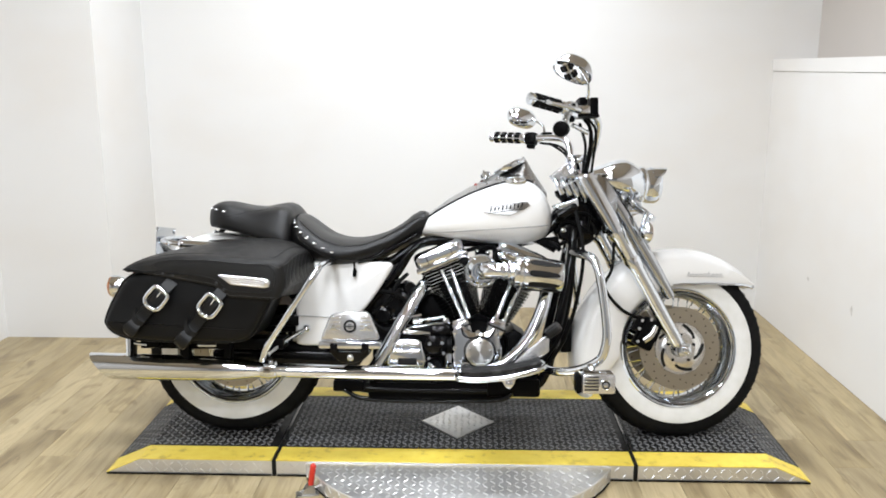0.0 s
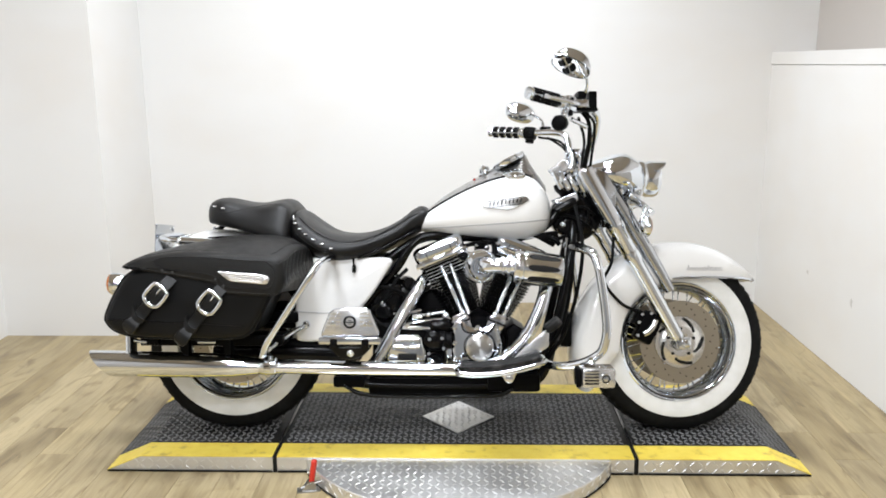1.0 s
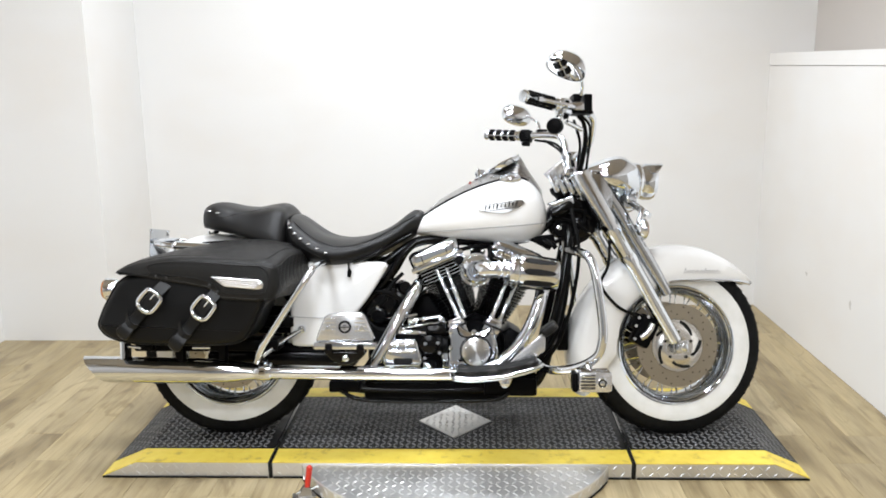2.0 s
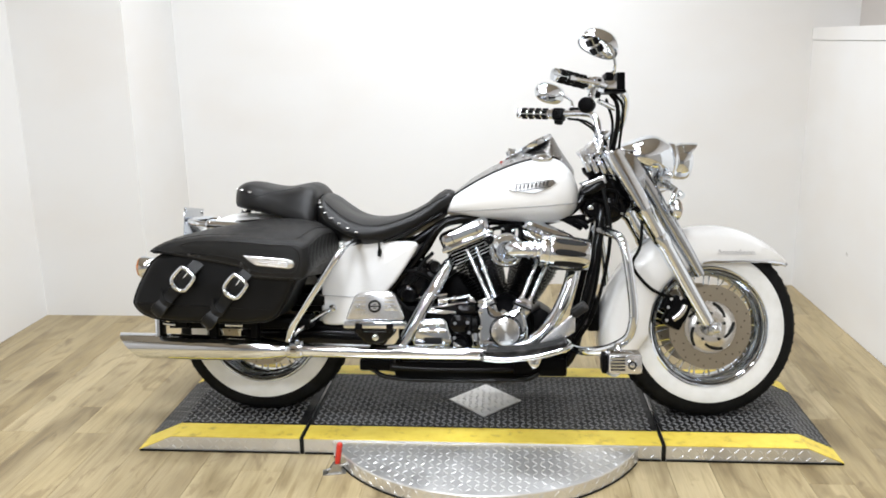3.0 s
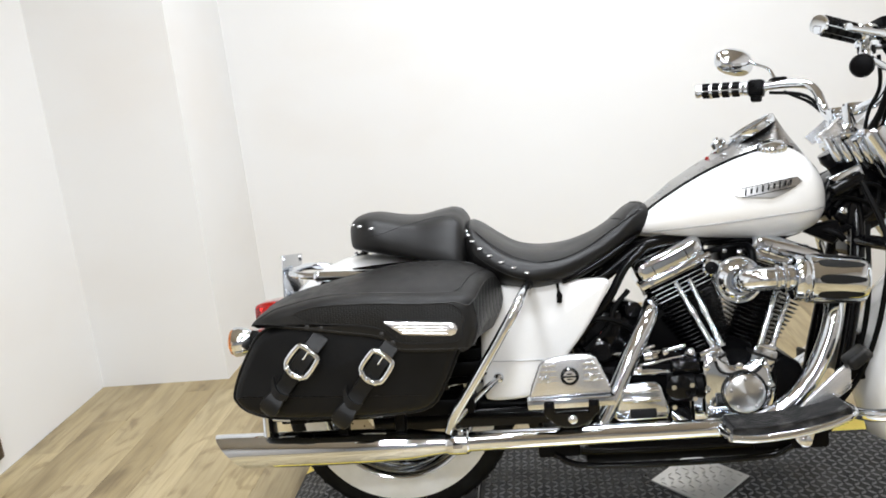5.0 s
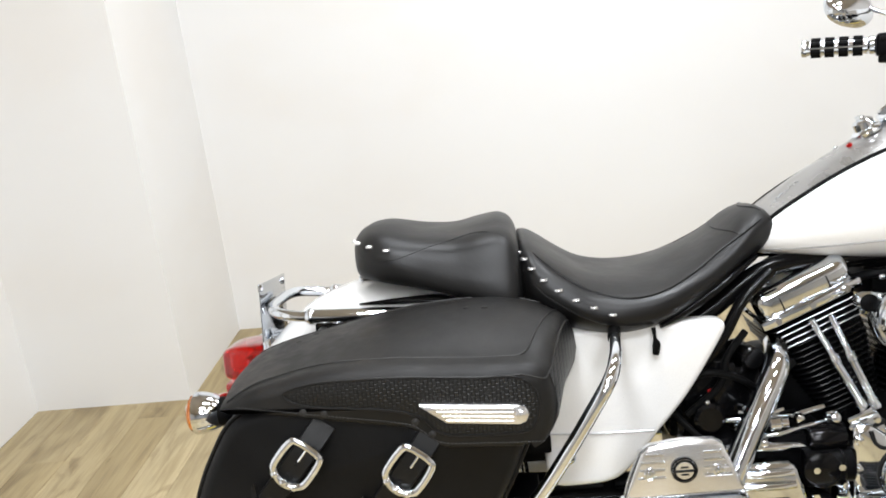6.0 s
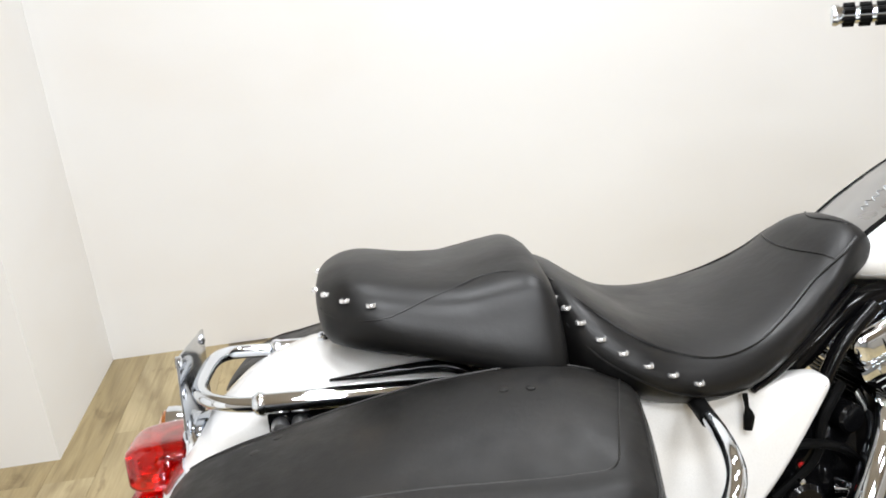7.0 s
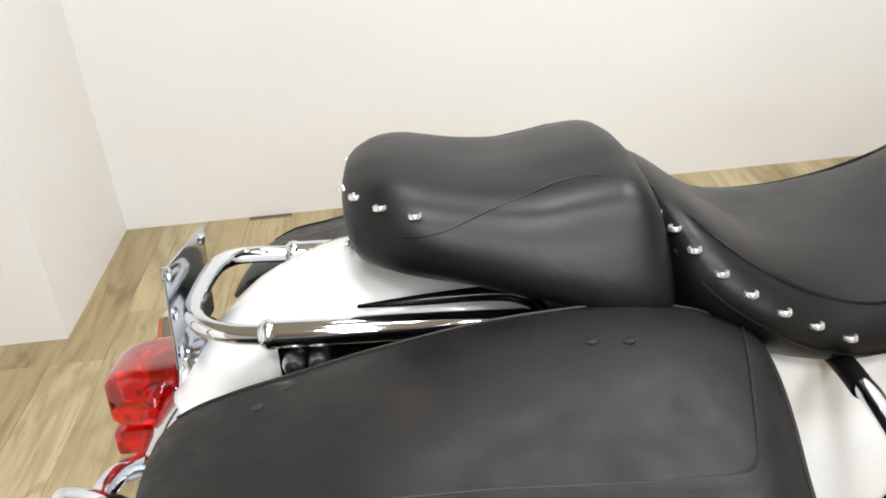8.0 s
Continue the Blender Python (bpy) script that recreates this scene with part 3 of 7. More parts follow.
def wheel(name, c, m, both_discs):
    w = new(name)
    w.parent = bike
    w.matrix_local = m @ Matrix.Translation(c)
    Y = (0, -1, 0)
    bm = B()
    half = [(0.203, 0.052), (0.210, 0.060), (0.242, 0.0665), (0.268, 0.0665), (0.288, 0.0645), (0.302, 0.060), (0.311, 0.052), (0.317, 0.036), (0.3195, 0.018), (0.320, 0.0)]
    prof = half + [(r, -h) for r, h in half[-2::-1]]
    turned(bm, prof, (0, 0, 0), Y, 72)
    tyre = part("tyre", bm, TYRE, w, "black rubber tyre")
    bm = B()
    for i in range(60):
        a = 2 * math.pi * i / 60
        for s in (-1, 1):
            p = [V((math.cos(a + da) * r, s * y, math.sin(a + da) * r)) for da, r, y in ((0, 0.3185, 0.010), (0.035, 0.3175, 0.024), (0.02, 0.3105, 0.050))]
            rod(bm, p[0], p[1], 0.0042, 5)
            rod(bm, p[1], p[2], 0.0048, 5)
    tagged(part("tread_block", bm, TYRE, tyre), kind="stuff")
    bm = B()
    for s in (1, -1):
        turned(bm, [(0.209, s * 0.0585), (0.212, s * 0.0635), (0.228, s * 0.0668), (0.248, s * 0.0684), (0.260, s * 0.0684), (0.2665, s * 0.0676), (0.2675, s * 0.0655)], (0, 0, 0), Y, 72)
    part("whitewall", bm, WHITEWALL, tyre, "wide cream-white sidewall band")
    bm = B()
    half = [(0.2115, 0.0585), (0.2125, 0.0655), (0.2090, 0.0685), (0.2050, 0.0670), (0.2025, 0.0625), (0.1975, 0.0595), (0.1945, 0.0555), (0.1925, 0.0520), (0.1870, 0.0465), (0.1835, 0.0415), (0.1820, 0.0360), (0.1785, 0.0300), (0.1770, 0.0200), (0.1765, 0.0)]
    turned(bm, half + [(r, -h) for r, h in half[-2::-1]], (0, 0, 0), Y, 80)
    turned(bm, [(r + 0.0015, h) for r, h in half[3:]] + [(r + 0.0015, -h) for r, h in half[-2:2:-1]], (0, 0, 0), Y, 80)
    rim = part("rim", bm, CHROME, w, "laced chrome rim with stepped flanges", sharp=30)
    for sy in (1, -1):
        bm = B()
        tube(bm, [(0.2005 * math.cos(a), sy * 0.0612, 0.2005 * math.sin(a)) for a in (2 * math.pi * i / 80 for i in range(80))], 0.0016, 6, 1, False, False, True)
        part("rim_line", bm, DARKGAP, rim, "thin dark line in the rim's step")
    bm = B()
    n = 40
    for i in range(n):
        a = 2 * math.pi * i / n
        s = 1 if i % 2 else -1
        t = 1 if (i // 2) % 2 else -1
        a1 = a + t * 0.42
        rod(bm, (0.040 * math.cos(a1), s * 0.034, 0.040 * math.sin(a1)), (0.179 * math.cos(a), s * 0.010, 0.179 * math.sin(a)), 0.0019, 6)
        rod(bm, (0.166 * math.cos(a), s * 0.013, 0.166 * math.sin(a)), (0.180 * math.cos(a), s * 0.010, 0.180 * math.sin(a)), 0.0034, 6)
    tagged(part("spokes", bm, CHROME, w), kind="stuff")
    bm = B()
    turned(bm, [(0.022, -0.062), (0.045, -0.058), (0.047, -0.038), (0.028, -0.030), (0.026, 0.030), (0.047, 0.038), (0.045, 0.058), (0.022, 0.062)], (0, 0, 0), Y, 28, True)
    part("hub", bm, CHROME, w)
    for s in ((1, -1) if both_discs else (1,)):
        y = -s * 0.073
        bm = B()
        turned(bm, [(0.094, -0.0025), (0.146, -0.0025), (0.147, 0), (0.146, 0.0025), (0.094, 0.0025), (0.094, -0.0025)], (0, y, 0), Y, 64)
        d = part("brake_disc", bm, DISC, w, "drilled steel brake disc")
        bm = B()
        for i in range(36):
            a = 2 * math.pi * i / 36
            r = (0.110, 0.123, 0.136)[i % 3]
            rod(bm, (r * math.cos(a), y - 0.0027, r * math.sin(a)), (r * math.cos(a), y + 0.0027, r * math.sin(a)), 0.0026, 8)
        tagged(part("drill_hole", bm, DARKGAP, d), kind="stuff")
        bm = B()
        turned(bm, [(0.026, -0.006), (0.036, -0.009), (0.062, -0.008), (0.066, -0.005), (0.0905, -0.0045), (0.0905, 0.0045), (0.066, 0.005), (0.062, 0.008), (0.036, 0.009), (0.026, 0.006), (0.026, -0.006)], (0, y, 0), Y, 48)
        part("disc_carrier", bm, CARRIER, w, "light cast disc carrier")
        for i in range(5):
            bm = B()
            a = 2 * math.pi * i / 5 + 0.62
            tube(bm, [((0.060 + 0.0062 * k) * math.cos(a + 0.21 * k), y - s * (0.0062 - 0.0006 * k), (0.060 + 0.0062 * k) * math.sin(a + 0.21 * k)) for k in range(5)], 0.0056, 8, 3)
            part("carrier_slot", bm, DARKGAP, w, "dark curved slot")
        for i in range(5):
            bm = B()
            a = 2 * math.pi * i / 5 + 0.3
            rod(bm, (0.049 * math.cos(a), y - s * 0.0125, 0.049 * math.sin(a)), (0.049 * math.cos(a), y, 0.049 * math.sin(a)), 0.0055, 6)
            part("disc_bolt", bm, DARKGAP, d)
    return w


wheel("front_wheel", FW, STEER, True)
wheel("rear_wheel", BW, Matrix.Identity(4), False)


# front fender: a crown with deep skirts, along the wheel's circle
def fender(c, a0, a1, rows, steps=40):
    """rows: angle, crown radius, skirt's inner radius, half width."""
    bm = B()
    loops = []
    for k in range(steps + 1):
        a = a0 + (a1 - a0) * k / steps
        rc, ri, w = interp(rows, a)
        sec = []
        prof = [(-w, ri), (-w - 0.002, ri + (rc - ri) * 0.35), (-w - 0.001, ri + (rc - ri) * 0.66), (-w * 0.93, rc - 0.026), (-w * 0.74, rc - 0.010), (-w * 0.42, rc - 0.002), (0, rc)]
        if rc - ri < 0.04:
            prof = [(-w, ri), (-w, ri + (rc - ri) * 0.3), (-w * 0.99, ri + (rc - ri) * 0.5), (-w * 0.93, ri + (rc - ri) * 0.66), (-w * 0.74, ri + (rc - ri) * 0.85), (-w * 0.42, ri + (rc - ri) * 0.97), (0, rc)]
        prof += [(-y, r) for y, r in prof[-2::-1]]
        t = radians(a)
        sec = [V((c.x + r * math.cos(t), y, c.z + r * math.sin(t))) for y, r in prof]
        inner = [V((c.x + (r - 0.004) * math.cos(t), y * 0.96, c.z + (r - 0.004) * math.sin(t))) for y, r in prof[::-1]]
        loops.append(sec + inner)
    rings(bm, loops)
    return bm


FROWS = [(36, 0.366, 0.356, 0.030), (38, 0.367, 0.350, 0.055), (42, 0.368, 0.332, 0.074), (50, 0.366, 0.296, 0.083), (60, 0.363, 0.263, 0.086), (75, 0.360, 0.236, 0.087), (90, 0.358, 0.228, 0.087),
         (105, 0.357, 0.226, 0.087), (125, 0.360, 0.228, 0.088), (150, 0.368, 0.228, 0.089), (170, 0.378, 0.222, 0.090), (188, 0.385, 0.230, 0.090), (197, 0.387, 0.278, 0.089), (204, 0.386, 0.330, 0.086), (207, 0.385, 0.362, 0.080)]
ff = part("front_fender", fender(FW, 36, 207, FROWS, 60), PEARL, bike, "white pearl valanced front fender", STEER, 50)
bm = B()
for s in (-1, 1):
    pts = []
    for a in (37, 40, 45, 50, 58, 66, 76, 88, 98):
        rc, ri, w = interp(FROWS, a)
        t = radians(a)
        pts.append((FW.x + ri * math.cos(t), s * (w + 0.003), FW.z + ri * math.sin(t)))
    tube(bm, pts, 0.0038, 8, 3)
tube(bm, [(FW.x + 0.352 * math.cos(radians(38)), y, FW.z + 0.352 * math.sin(radians(38)) + 0.001) for y in (-0.060, -0.03, 0, 0.03, 0.060)], 0.0055, 8, 3)
part("fender_trim", bm, CHROME, ff, "chrome edge trim")
bm = B()
for k in range(9):
    x = 0.80 + k * 0.0145
    rise = 0.012 if k in (0, 5) else 0.006
    tube(bm, [(x, -0.0895, 0.572 - (x - 0.8) * 0.02), (x + 0.004, -0.0898, 0.572 + rise), (x + 0.008, -0.0895, 0.573), (x + 0.013, -0.0895, 0.574)], 0.0010, 6, 3)
rod(bm, (0.795, -0.0893, 0.5685), (0.93, -0.0893, 0.5665), 0.0009, 6)
part("fender_script", bm, STRIPE, ff, "thin grey script-like mark")

# fork: two legs with chrome covers
FT, FB = V((0.425, 0, 0.915)), V((0.752, 0, 0.338))
FD = (FB - FT).normalized()
for s in (-1, 1):
    leg = new("fork_leg")
    leg.parent = bike
    leg.matrix_local = STEER
    o = V((0, s * 0.108, 0))
    bm = B()
    turned(bm, [(0.024, -0.012), (0.030, -0.006), (0.031, 0.0), (0.0315, 0.20), (0.033, 0.215), (0.033, 0.235), (0.0285, 0.245), (0.0275, 0.33)], FT + o, FD, 28, True)
    part("upper_cover", bm, CHROME, leg, "chrome fork cover")
    bm = B()
    turned(bm, [(0.029, 0.325), (0.031, 0.335), (0.0305, 0.36), (0.0265, 0.372), (0.0260, 0.52), (0.0245, 0.60), (0.0235, 0.655), (0.022, 0.672), (0.012, 0.682)], FT + o, FD, 28, True)
    part("slider", bm, CHROME, leg, "polished lower fork leg")
    bm = B()
    q = V((FW.x, s * 0.112, FW.z))
    block(bm, (FW.x - 0.026, s * 0.112 - 0.018, FW.z - 0.022), (FW.x + 0.022, s * 0.112 + 0.018, FW.z + 0.022), 0.010)
    rod(bm, q, q + V((0, s * 0.030, 0)), 0.0165, 18)
    bead(bm, q + V((0, s * 0.030, 0)), 0.0150, (0, 1, 0), 0.6)
    part("axle_clamp", bm, CHROME, leg)
    # caliper behind the leg
    bm = B()
    m = Matrix.Translation(V((0.655, s * 0.083, 0.365))) @ Matrix.Rotation(radians(28), 4, "Y")
    block(bm, (-0.035, -0.026, -0.055), (0.032, 0.026, 0.055), 0.012, m)
    block(bm, (-0.060, -0.018, -0.012), (-0.02, 0.018, 0.045), 0.008, m)
    part("brake_caliper", bm, SATIN, leg, "black brake caliper")
    bm = B()
    tube(bm, [m @ V(p) for p in ((0.004, s * 0.026, 0.034), (0.006, s * 0.027, 0.012), (0.001, s * 0.027, -0.012), (-0.010, s * 0.026, -0.030))], 0.0115, 10, 4)
    part("caliper_insert", bm, ALU, leg, "bare curved metal insert")
    for dx, dz in ((-0.048, 0.03), (-0.045, 0.0), (-0.02, 0.048), (-0.028, -0.042)):
        bm = B()
        a = m @ V((dx, s * 0.019, dz))
        rod(bm, a, a + V((0, s * 0.012, 0)), 0.006, 6)
        part("caliper_bolt", bm, CHROME, leg)
bm = B()
rod(bm, (FW.x, -0.11, FW.z), (FW.x, 0.11, FW.z), 0.012)
part("front_axle", bm, CHROME, bike, m=STEER)

# tapered cover ahead of each fork leg
for s in (-1, 1):
    bm = B()
    tube(bm, [(0.500, s * 0.084, 0.880), (0.560, s * 0.086, 0.795), (0.628, s * 0.086, 0.680), (0.690, s * 0.086, 0.575), (0.738, s * 0.086, 0.495)], [0.024, 0.025, 0.025, 0.023, 0.017], 20, 6)
    part("fork_shroud", bm, BARESTEEL, bike, "tapered chrome cover ahead of the fork leg", STEER)
    bm = B()
    tube(bm, [(0.527, s * 0.106, 0.880), (0.588, s * 0.107, 0.775), (0.655, s * 0.105, 0.660)], 0.0022, 6, 4)
    part("shroud_line", bm, DARKGAP, bike, "dark line along the cover", STEER)
bm = B()
block(bm, (0.43, -0.085, 0.70), (0.47, 0.085, 0.735), 0.008, Matrix.Translation((0.10, 0, 0.02)))
block(bm, (0.395, -0.125, 0.90), (0.465, 0.125, 0.925), 0.010)
part("triple_clamp", bm, CHROME, bike, "chrome fork clamp", STEER)
for k in range(4):
    bm = B()
    p = V((0.352 + 0.027 * k, -0.078, 0.855 - 0.004 * k))
    turned(bm, [(0.007, 0), (0.0095, 0.004), (0.0095, 0.044), (0.0075, 0.050), (0.0075, 0.066)], p, AXIS, 14, True)
    part("clamp_post", bm, CHROME, bike, "short chrome post", STEER)

# chrome wedge and clamp plate beside the steering head
for s in (-1, 1):
    bm = B()
    slab(bm, [(0.336, 0.819), (0.413, 0.849), (0.422, 0.819), (0.362, 0.795)], s * 0.055, s * 0.080, 0.006, 6, False)
    part("head_wedge", bm, CHROME, bike, "small chrome wedge-shaped cover")
    bm = B()
    slab(bm, [(0.324, 0.927), (0.376, 0.968), (0.389, 0.927), (0.342, 0.907)], s * 0.045, s * 0.062, 0.005, 6, False)
    part("clamp_plate", bm, SATINALU, bike, "light metal handlebar clamp plate")
    bm = B()
    slab(bm, [(0.441, 0.917), (0.495, 0.913), (0.535, 0.852), (0.536, 0.805), (0.528, 0.761), (0.496, 0.829)], s * 0.100, s * 0.1165, 0.004, 6, False)
    part("fork_panel", bm, BARESTEEL, bike, "plain grey chrome panel beside the headlamp", STEER)

# headlamp nacelle
nac = new("headlamp_nacelle")
nac.parent = bike
nac.matrix_local = STEER
bm = B()
body_loft(bm, [(0.430, 0.030, 0.905, 0.935), (0.450, 0.070, 0.875, 0.948), (0.50, 0.108, 0.855, 0.966), (0.55, 0.118, 0.842, 0.984), (0.59, 0.114, 0.835, 0.988), (0.622, 0.098, 0.832, 0.974), (0.645, 0.078, 0.834, 0.960), (0.652, 0.070, 0.838, 0.955)], 2.2, 32, 4)
part("shell", bm, CHROME, nac, "chrome teardrop headlamp shell", sharp=60)
HL = V((0.640, 0, 0.899))
HD = V((1, 0, -0.06)).normalized()
bm = B()
turned(bm, [(0.064, 0.0), (0.067, 0.008), (0.067, 0.018), (0.063, 0.023), (0.061, 0.034), (0.064, 0.040), (0.064, 0.066), (0.060, 0.078), (0.056, 0.082), (0.054, 0.076)], HL, HD, 40)
part("bezel", bm, CHROME, nac, "chrome headlamp ring")
bm = B()
turned(bm, [(0.055, 0.077), (0.048, 0.084), (0.032, 0.090), (0.015, 0.0930), (0.001, 0.0935)], HL, HD, 36)
part("headlamp_glass", bm, CLEAR, nac, "clear headlamp glass")
bm = B()
turned(bm, [(0.054, 0.074), (0.046, 0.050), (0.03, 0.030), (0.010, 0.022), (0.001, 0.022)], HL, HD, 36)
part("reflector", bm, CHROME, nac)
bm = B()
loops = []
for k in range(21):
    a = radians(25 + 130 * k / 20)
    out = 0.072 + 0.038 * math.sin((a - radians(25)) / radians(130) * math.pi) ** 0.7
    row = [V((HL.x + x, r * math.cos(a), HL.z - 0.004 + r * math.sin(a))) for x, r in ((0.052, 0.0655), (out, 0.0660), (out + 0.002, 0.0672), (out, 0.0680), (0.052, 0.0680))]
    loops.append(row)
rings(bm, loops)
part("visor", bm, CHROME, nac, "chrome headlamp visor")
bm = B()
for s in (-1, 1):
    tube(bm, [(0.60, s * 0.05, 0.835), (0.625, s * 0.11, 0.80), (0.645, s * 0.17, 0.765)], 0.012, 10, 4)
tube(bm, [(0.625, -0.16, 0.785), (0.645, 0, 0.80), (0.625, 0.16, 0.785)], 0.010, 10, 5)
block(bm, (0.595, -0.05, 0.80), (0.65, 0.05, 0.845), 0.012)
for x, z in ((0.56, 0.845), (0.60, 0.828), (0.63, 0.842)):
    for s in (-1, 1):
        bead(bm, (x, s * 0.085, z), 0.012)
part("lamp_bracket", bm, CHROME, nac, "chrome lamp bar and bolts")
for s in (-1, 1):
    sig = new("front_turn_signal")
    sig.parent = bike
    sig.matrix_local = STEER
    c = V((0.622, s * 0.165, 0.720))
    bm = B()
    turned(bm, [(0.008, -0.024), (0.020, -0.020), (0.030, -0.010), (0.0355, 0.002), (0.036, 0.010), (0.033, 0.012)], c, (1, 0, 0), 28, True)
    part("signal_shell", bm, CHROME, sig)
    bm = B()
    turned(bm, [(0.034, 0.009), (0.029, 0.016), (0.016, 0.020), (0.001, 0.021)], c, (1, 0, 0), 28)
    part("signal_lens", bm, AMBER, sig, "amber lens")
    bm = B()
    rod(bm, c + V((-0.01, 0, 0.02)), (0.632, s * 0.155, 0.790), 0.010)
    part("signal_stem", bm, CHROME, sig)

# handlebar with its controls
bars = new("handlebar")
bars.parent = bike
bars.matrix_local = STEER
bm = B()
tube(bm, [(x, s * y, z) for s, q in ((-1, [(0.174, 0.400, 1.125), (0.29, 0.333, 1.112), (0.395, 0.262, 1.105), (0.440, 0.215, 1.080), (0.438, 0.150, 1.000), (0.420, 0.080, 0.980)]), ) for x, y, z in q]
     + [(0.415, 0, 0.978)] + [(0.420, 0.080, 0.980), (0.438, 0.150, 1.000), (0.440, 0.215, 1.080), (0.395, 0.262, 1.105), (0.29, 0.333, 1.112), (0.174, 0.400, 1.125)], 0.0128, 14, 6)
part("bar_tube", bm, CHROME, bars, "chrome swept handlebar")
for y in (-0.042, 0.042):
    bm = B()
    block(bm, (0.392, y - 0.016, 0.925), (0.438, y + 0.016, 1.0), 0.008)
    part("riser", bm, CHROME, bars)
bm = B()
body_loft(bm, [(0.352, 0.03, 0.905, 0.915), (0.365, 0.055, 0.902, 0.938), (0.395, 0.065, 0.902, 0.955), (0.43, 0.06, 0.902, 0.950), (0.45, 0.045, 0.902, 0.925)], 3.0, 24, 3)
part("clamp_cover", bm, CHROME, bars, "chrome bar clamp cover")
for s in (-1, 1):
    a, b = V((0.178, s * 0.3977, 1.1246)), V((0.295, s * 0.3300, 1.1115))
    d = (b - a).normalized()
    L = (b - a).length
    bm = B()
    turned(bm, [(0.012, -0.012), (0.0195, -0.010), (0.0205, -0.002), (0.0175, 0.003), (0.0165, 0.008), (0.0165, L - 0.01), (0.0205, L - 0.006), (0.0205, L + 0.004), (0.014, L + 0.006)], a, d, 24, True)
    grip = part("grip", bm, CHROME, bars, "chrome grip with black rubber pads")
    u = d.orthogonal().normalized()
    w = d.cross(u)
    for i in range(4):
        for k in range(6):
            bm = B()
            t = 2 * math.pi * k / 6
            n = u * math.cos(t) + w * math.sin(t)
            c = a + d * (0.018 + 0.029 * i) + n * 0.0155
            tube(bm, [c - d * 0.009, c, c + d * 0.011], 0.0072, 8, 2)
            part("grip_pad", bm, RUBBER, grip, "black rubber pad")
    sw = b + d * 0.026
    bm = B()
    q = d.to_track_quat("X", "Z").to_matrix().to_4x4()
    m = Matrix.Translation(sw) @ q
    block(bm, (-0.020, -0.022, -0.026), (0.024, 0.022, 0.024), 0.009, m)
    part("switch_housing", bm, CHROME if s < 0 else SATIN, bars, "chrome switch housing" if s < 0 else "black switch housing")
    bm = B()
    for dx, dz in ((-0.006, 0.010), (0.010, -0.008)):
        block(bm, (dx - 0.006, -0.027, dz - 0.005), (dx + 0.006, 0.027, dz + 0.005), 0.002, m)
    block(bm, (-0.014, -0.012, -0.040), (0.016, 0.018, -0.020), 0.006, m)
    part("switch_button", bm, RUBBER, bars)
    # lever and perch ahead of the grip
    f = V((0.048, -s * 0.0, 0.0)) + V((0.0, -s * 0.0, 0.004))
    pv = sw + V((0.030, s * 0.012, -0.004))
    bm = B()
    tube(bm, [pv, pv + (a - b) * 0.3 + V((0.018, s * 0.012, -0.006)), a + V((0.050, s * 0.010, -0.012)), a + V((0.045, s * 0.030, -0.014))], [0.0085, 0.0075, 0.006, 0.0075], 10, 5)
    part("lever", bm, CHROME, bars, "chrome hand lever")
    bm = B()
    m2 = Matrix.Translation(sw + d * 0.040 + V((0.022, 0, 0.012)))
    if s < 0:
        block(bm, (0.010, -0.030, -0.026), (0.036, 0.028, 0.032), 0.004, m2)
        block(bm, (-0.026, -0.030, 0.008), (0.000, 0.028, 0.032), 0.004, m2)
        block(bm, (-0.048, -0.032, -0.031), (0.039, 0.030, -0.023), 0.003, m2)
        cyl = B()
        block(cyl, (-0.044, -0.030, -0.024), (0.012, 0.026, 0.008), 0.010, m2, 3)
        rod(cyl, m2 @ V((-0.060, -0.012, -0.006)), m2 @ V((-0.030, -0.012, -0.004)), 0.012, 14)
        part("master_cylinder", cyl, CHROME, bars, "chrome brake master cylinder")
    else:
        block(bm, (-0.020, -0.020, -0.014), (0.022, 0.020, 0.014), 0.006, m2)
    part("reservoir" if s < 0 else "lever_perch", bm, SATIN, bars, "black brake fluid reservoir" if s < 0 else "")
    # mirror on a thin stem
    mir = new("mirror")
    mir.parent = bike
    mir.matrix_local = STEER
    c = V((0.302, s * 0.425, 1.212))
    bm = B()
    tube(bm, [sw + d * 0.035 + V((0.022, 0, 0.018)), V((0.372, s * 0.345, 1.165)), V((0.350, s * 0.400, 1.196)), c + V((0.03, -s * 0.01, 0))], [0.0065, 0.0055, 0.0048, 0.0055], 10, 5)
    part("mirror_stem", bm, CHROME, mir)
    fd = (V((-0.42, -0.28, -0.86)) if s < 0 else V((-0.22, 0.92, -0.30))).normalized()
    rt = (V((1, 0, -0.12)) - fd * fd.dot(V((1, 0, -0.12)))).normalized()
    up = fd.cross(rt)
    bm = B()
    loops = []
    deep = 1.6 if s < 0 else 1.0
    for f2, h in ((0.10, -0.030 * deep), (0.45, -0.026 * deep), (0.78, -0.016 * deep), (0.96, -0.003), (1.0, 0.008), (0.985, 0.012), (0.93, 0.0125)):
        loops.append([c + fd * h + rt * (0.064 * f2 * math.copysign(abs(math.cos(t)) ** 0.85, math.cos(t))) + up * ((0.050 if s < 0 else 0.045) * f2 * math.copysign(abs(math.sin(t)) ** 0.85, math.sin(t))) for t in (2 * math.pi * k / 32 for k in range(32))])
    rings(bm, loops, True, True, False)
    part("mirror_shell", bm, CHROME, mir, "chrome oval mirror back")
    bm = B()
    vs = [bm.verts.new(c + fd * 0.0122 + rt * (0.058 * math.cos(t)) + up * ((0.0445 if s < 0 else 0.040) * math.sin(t))) for t in (2 * math.pi * k / 32 for k in range(32))]
    bm.faces.new(vs)
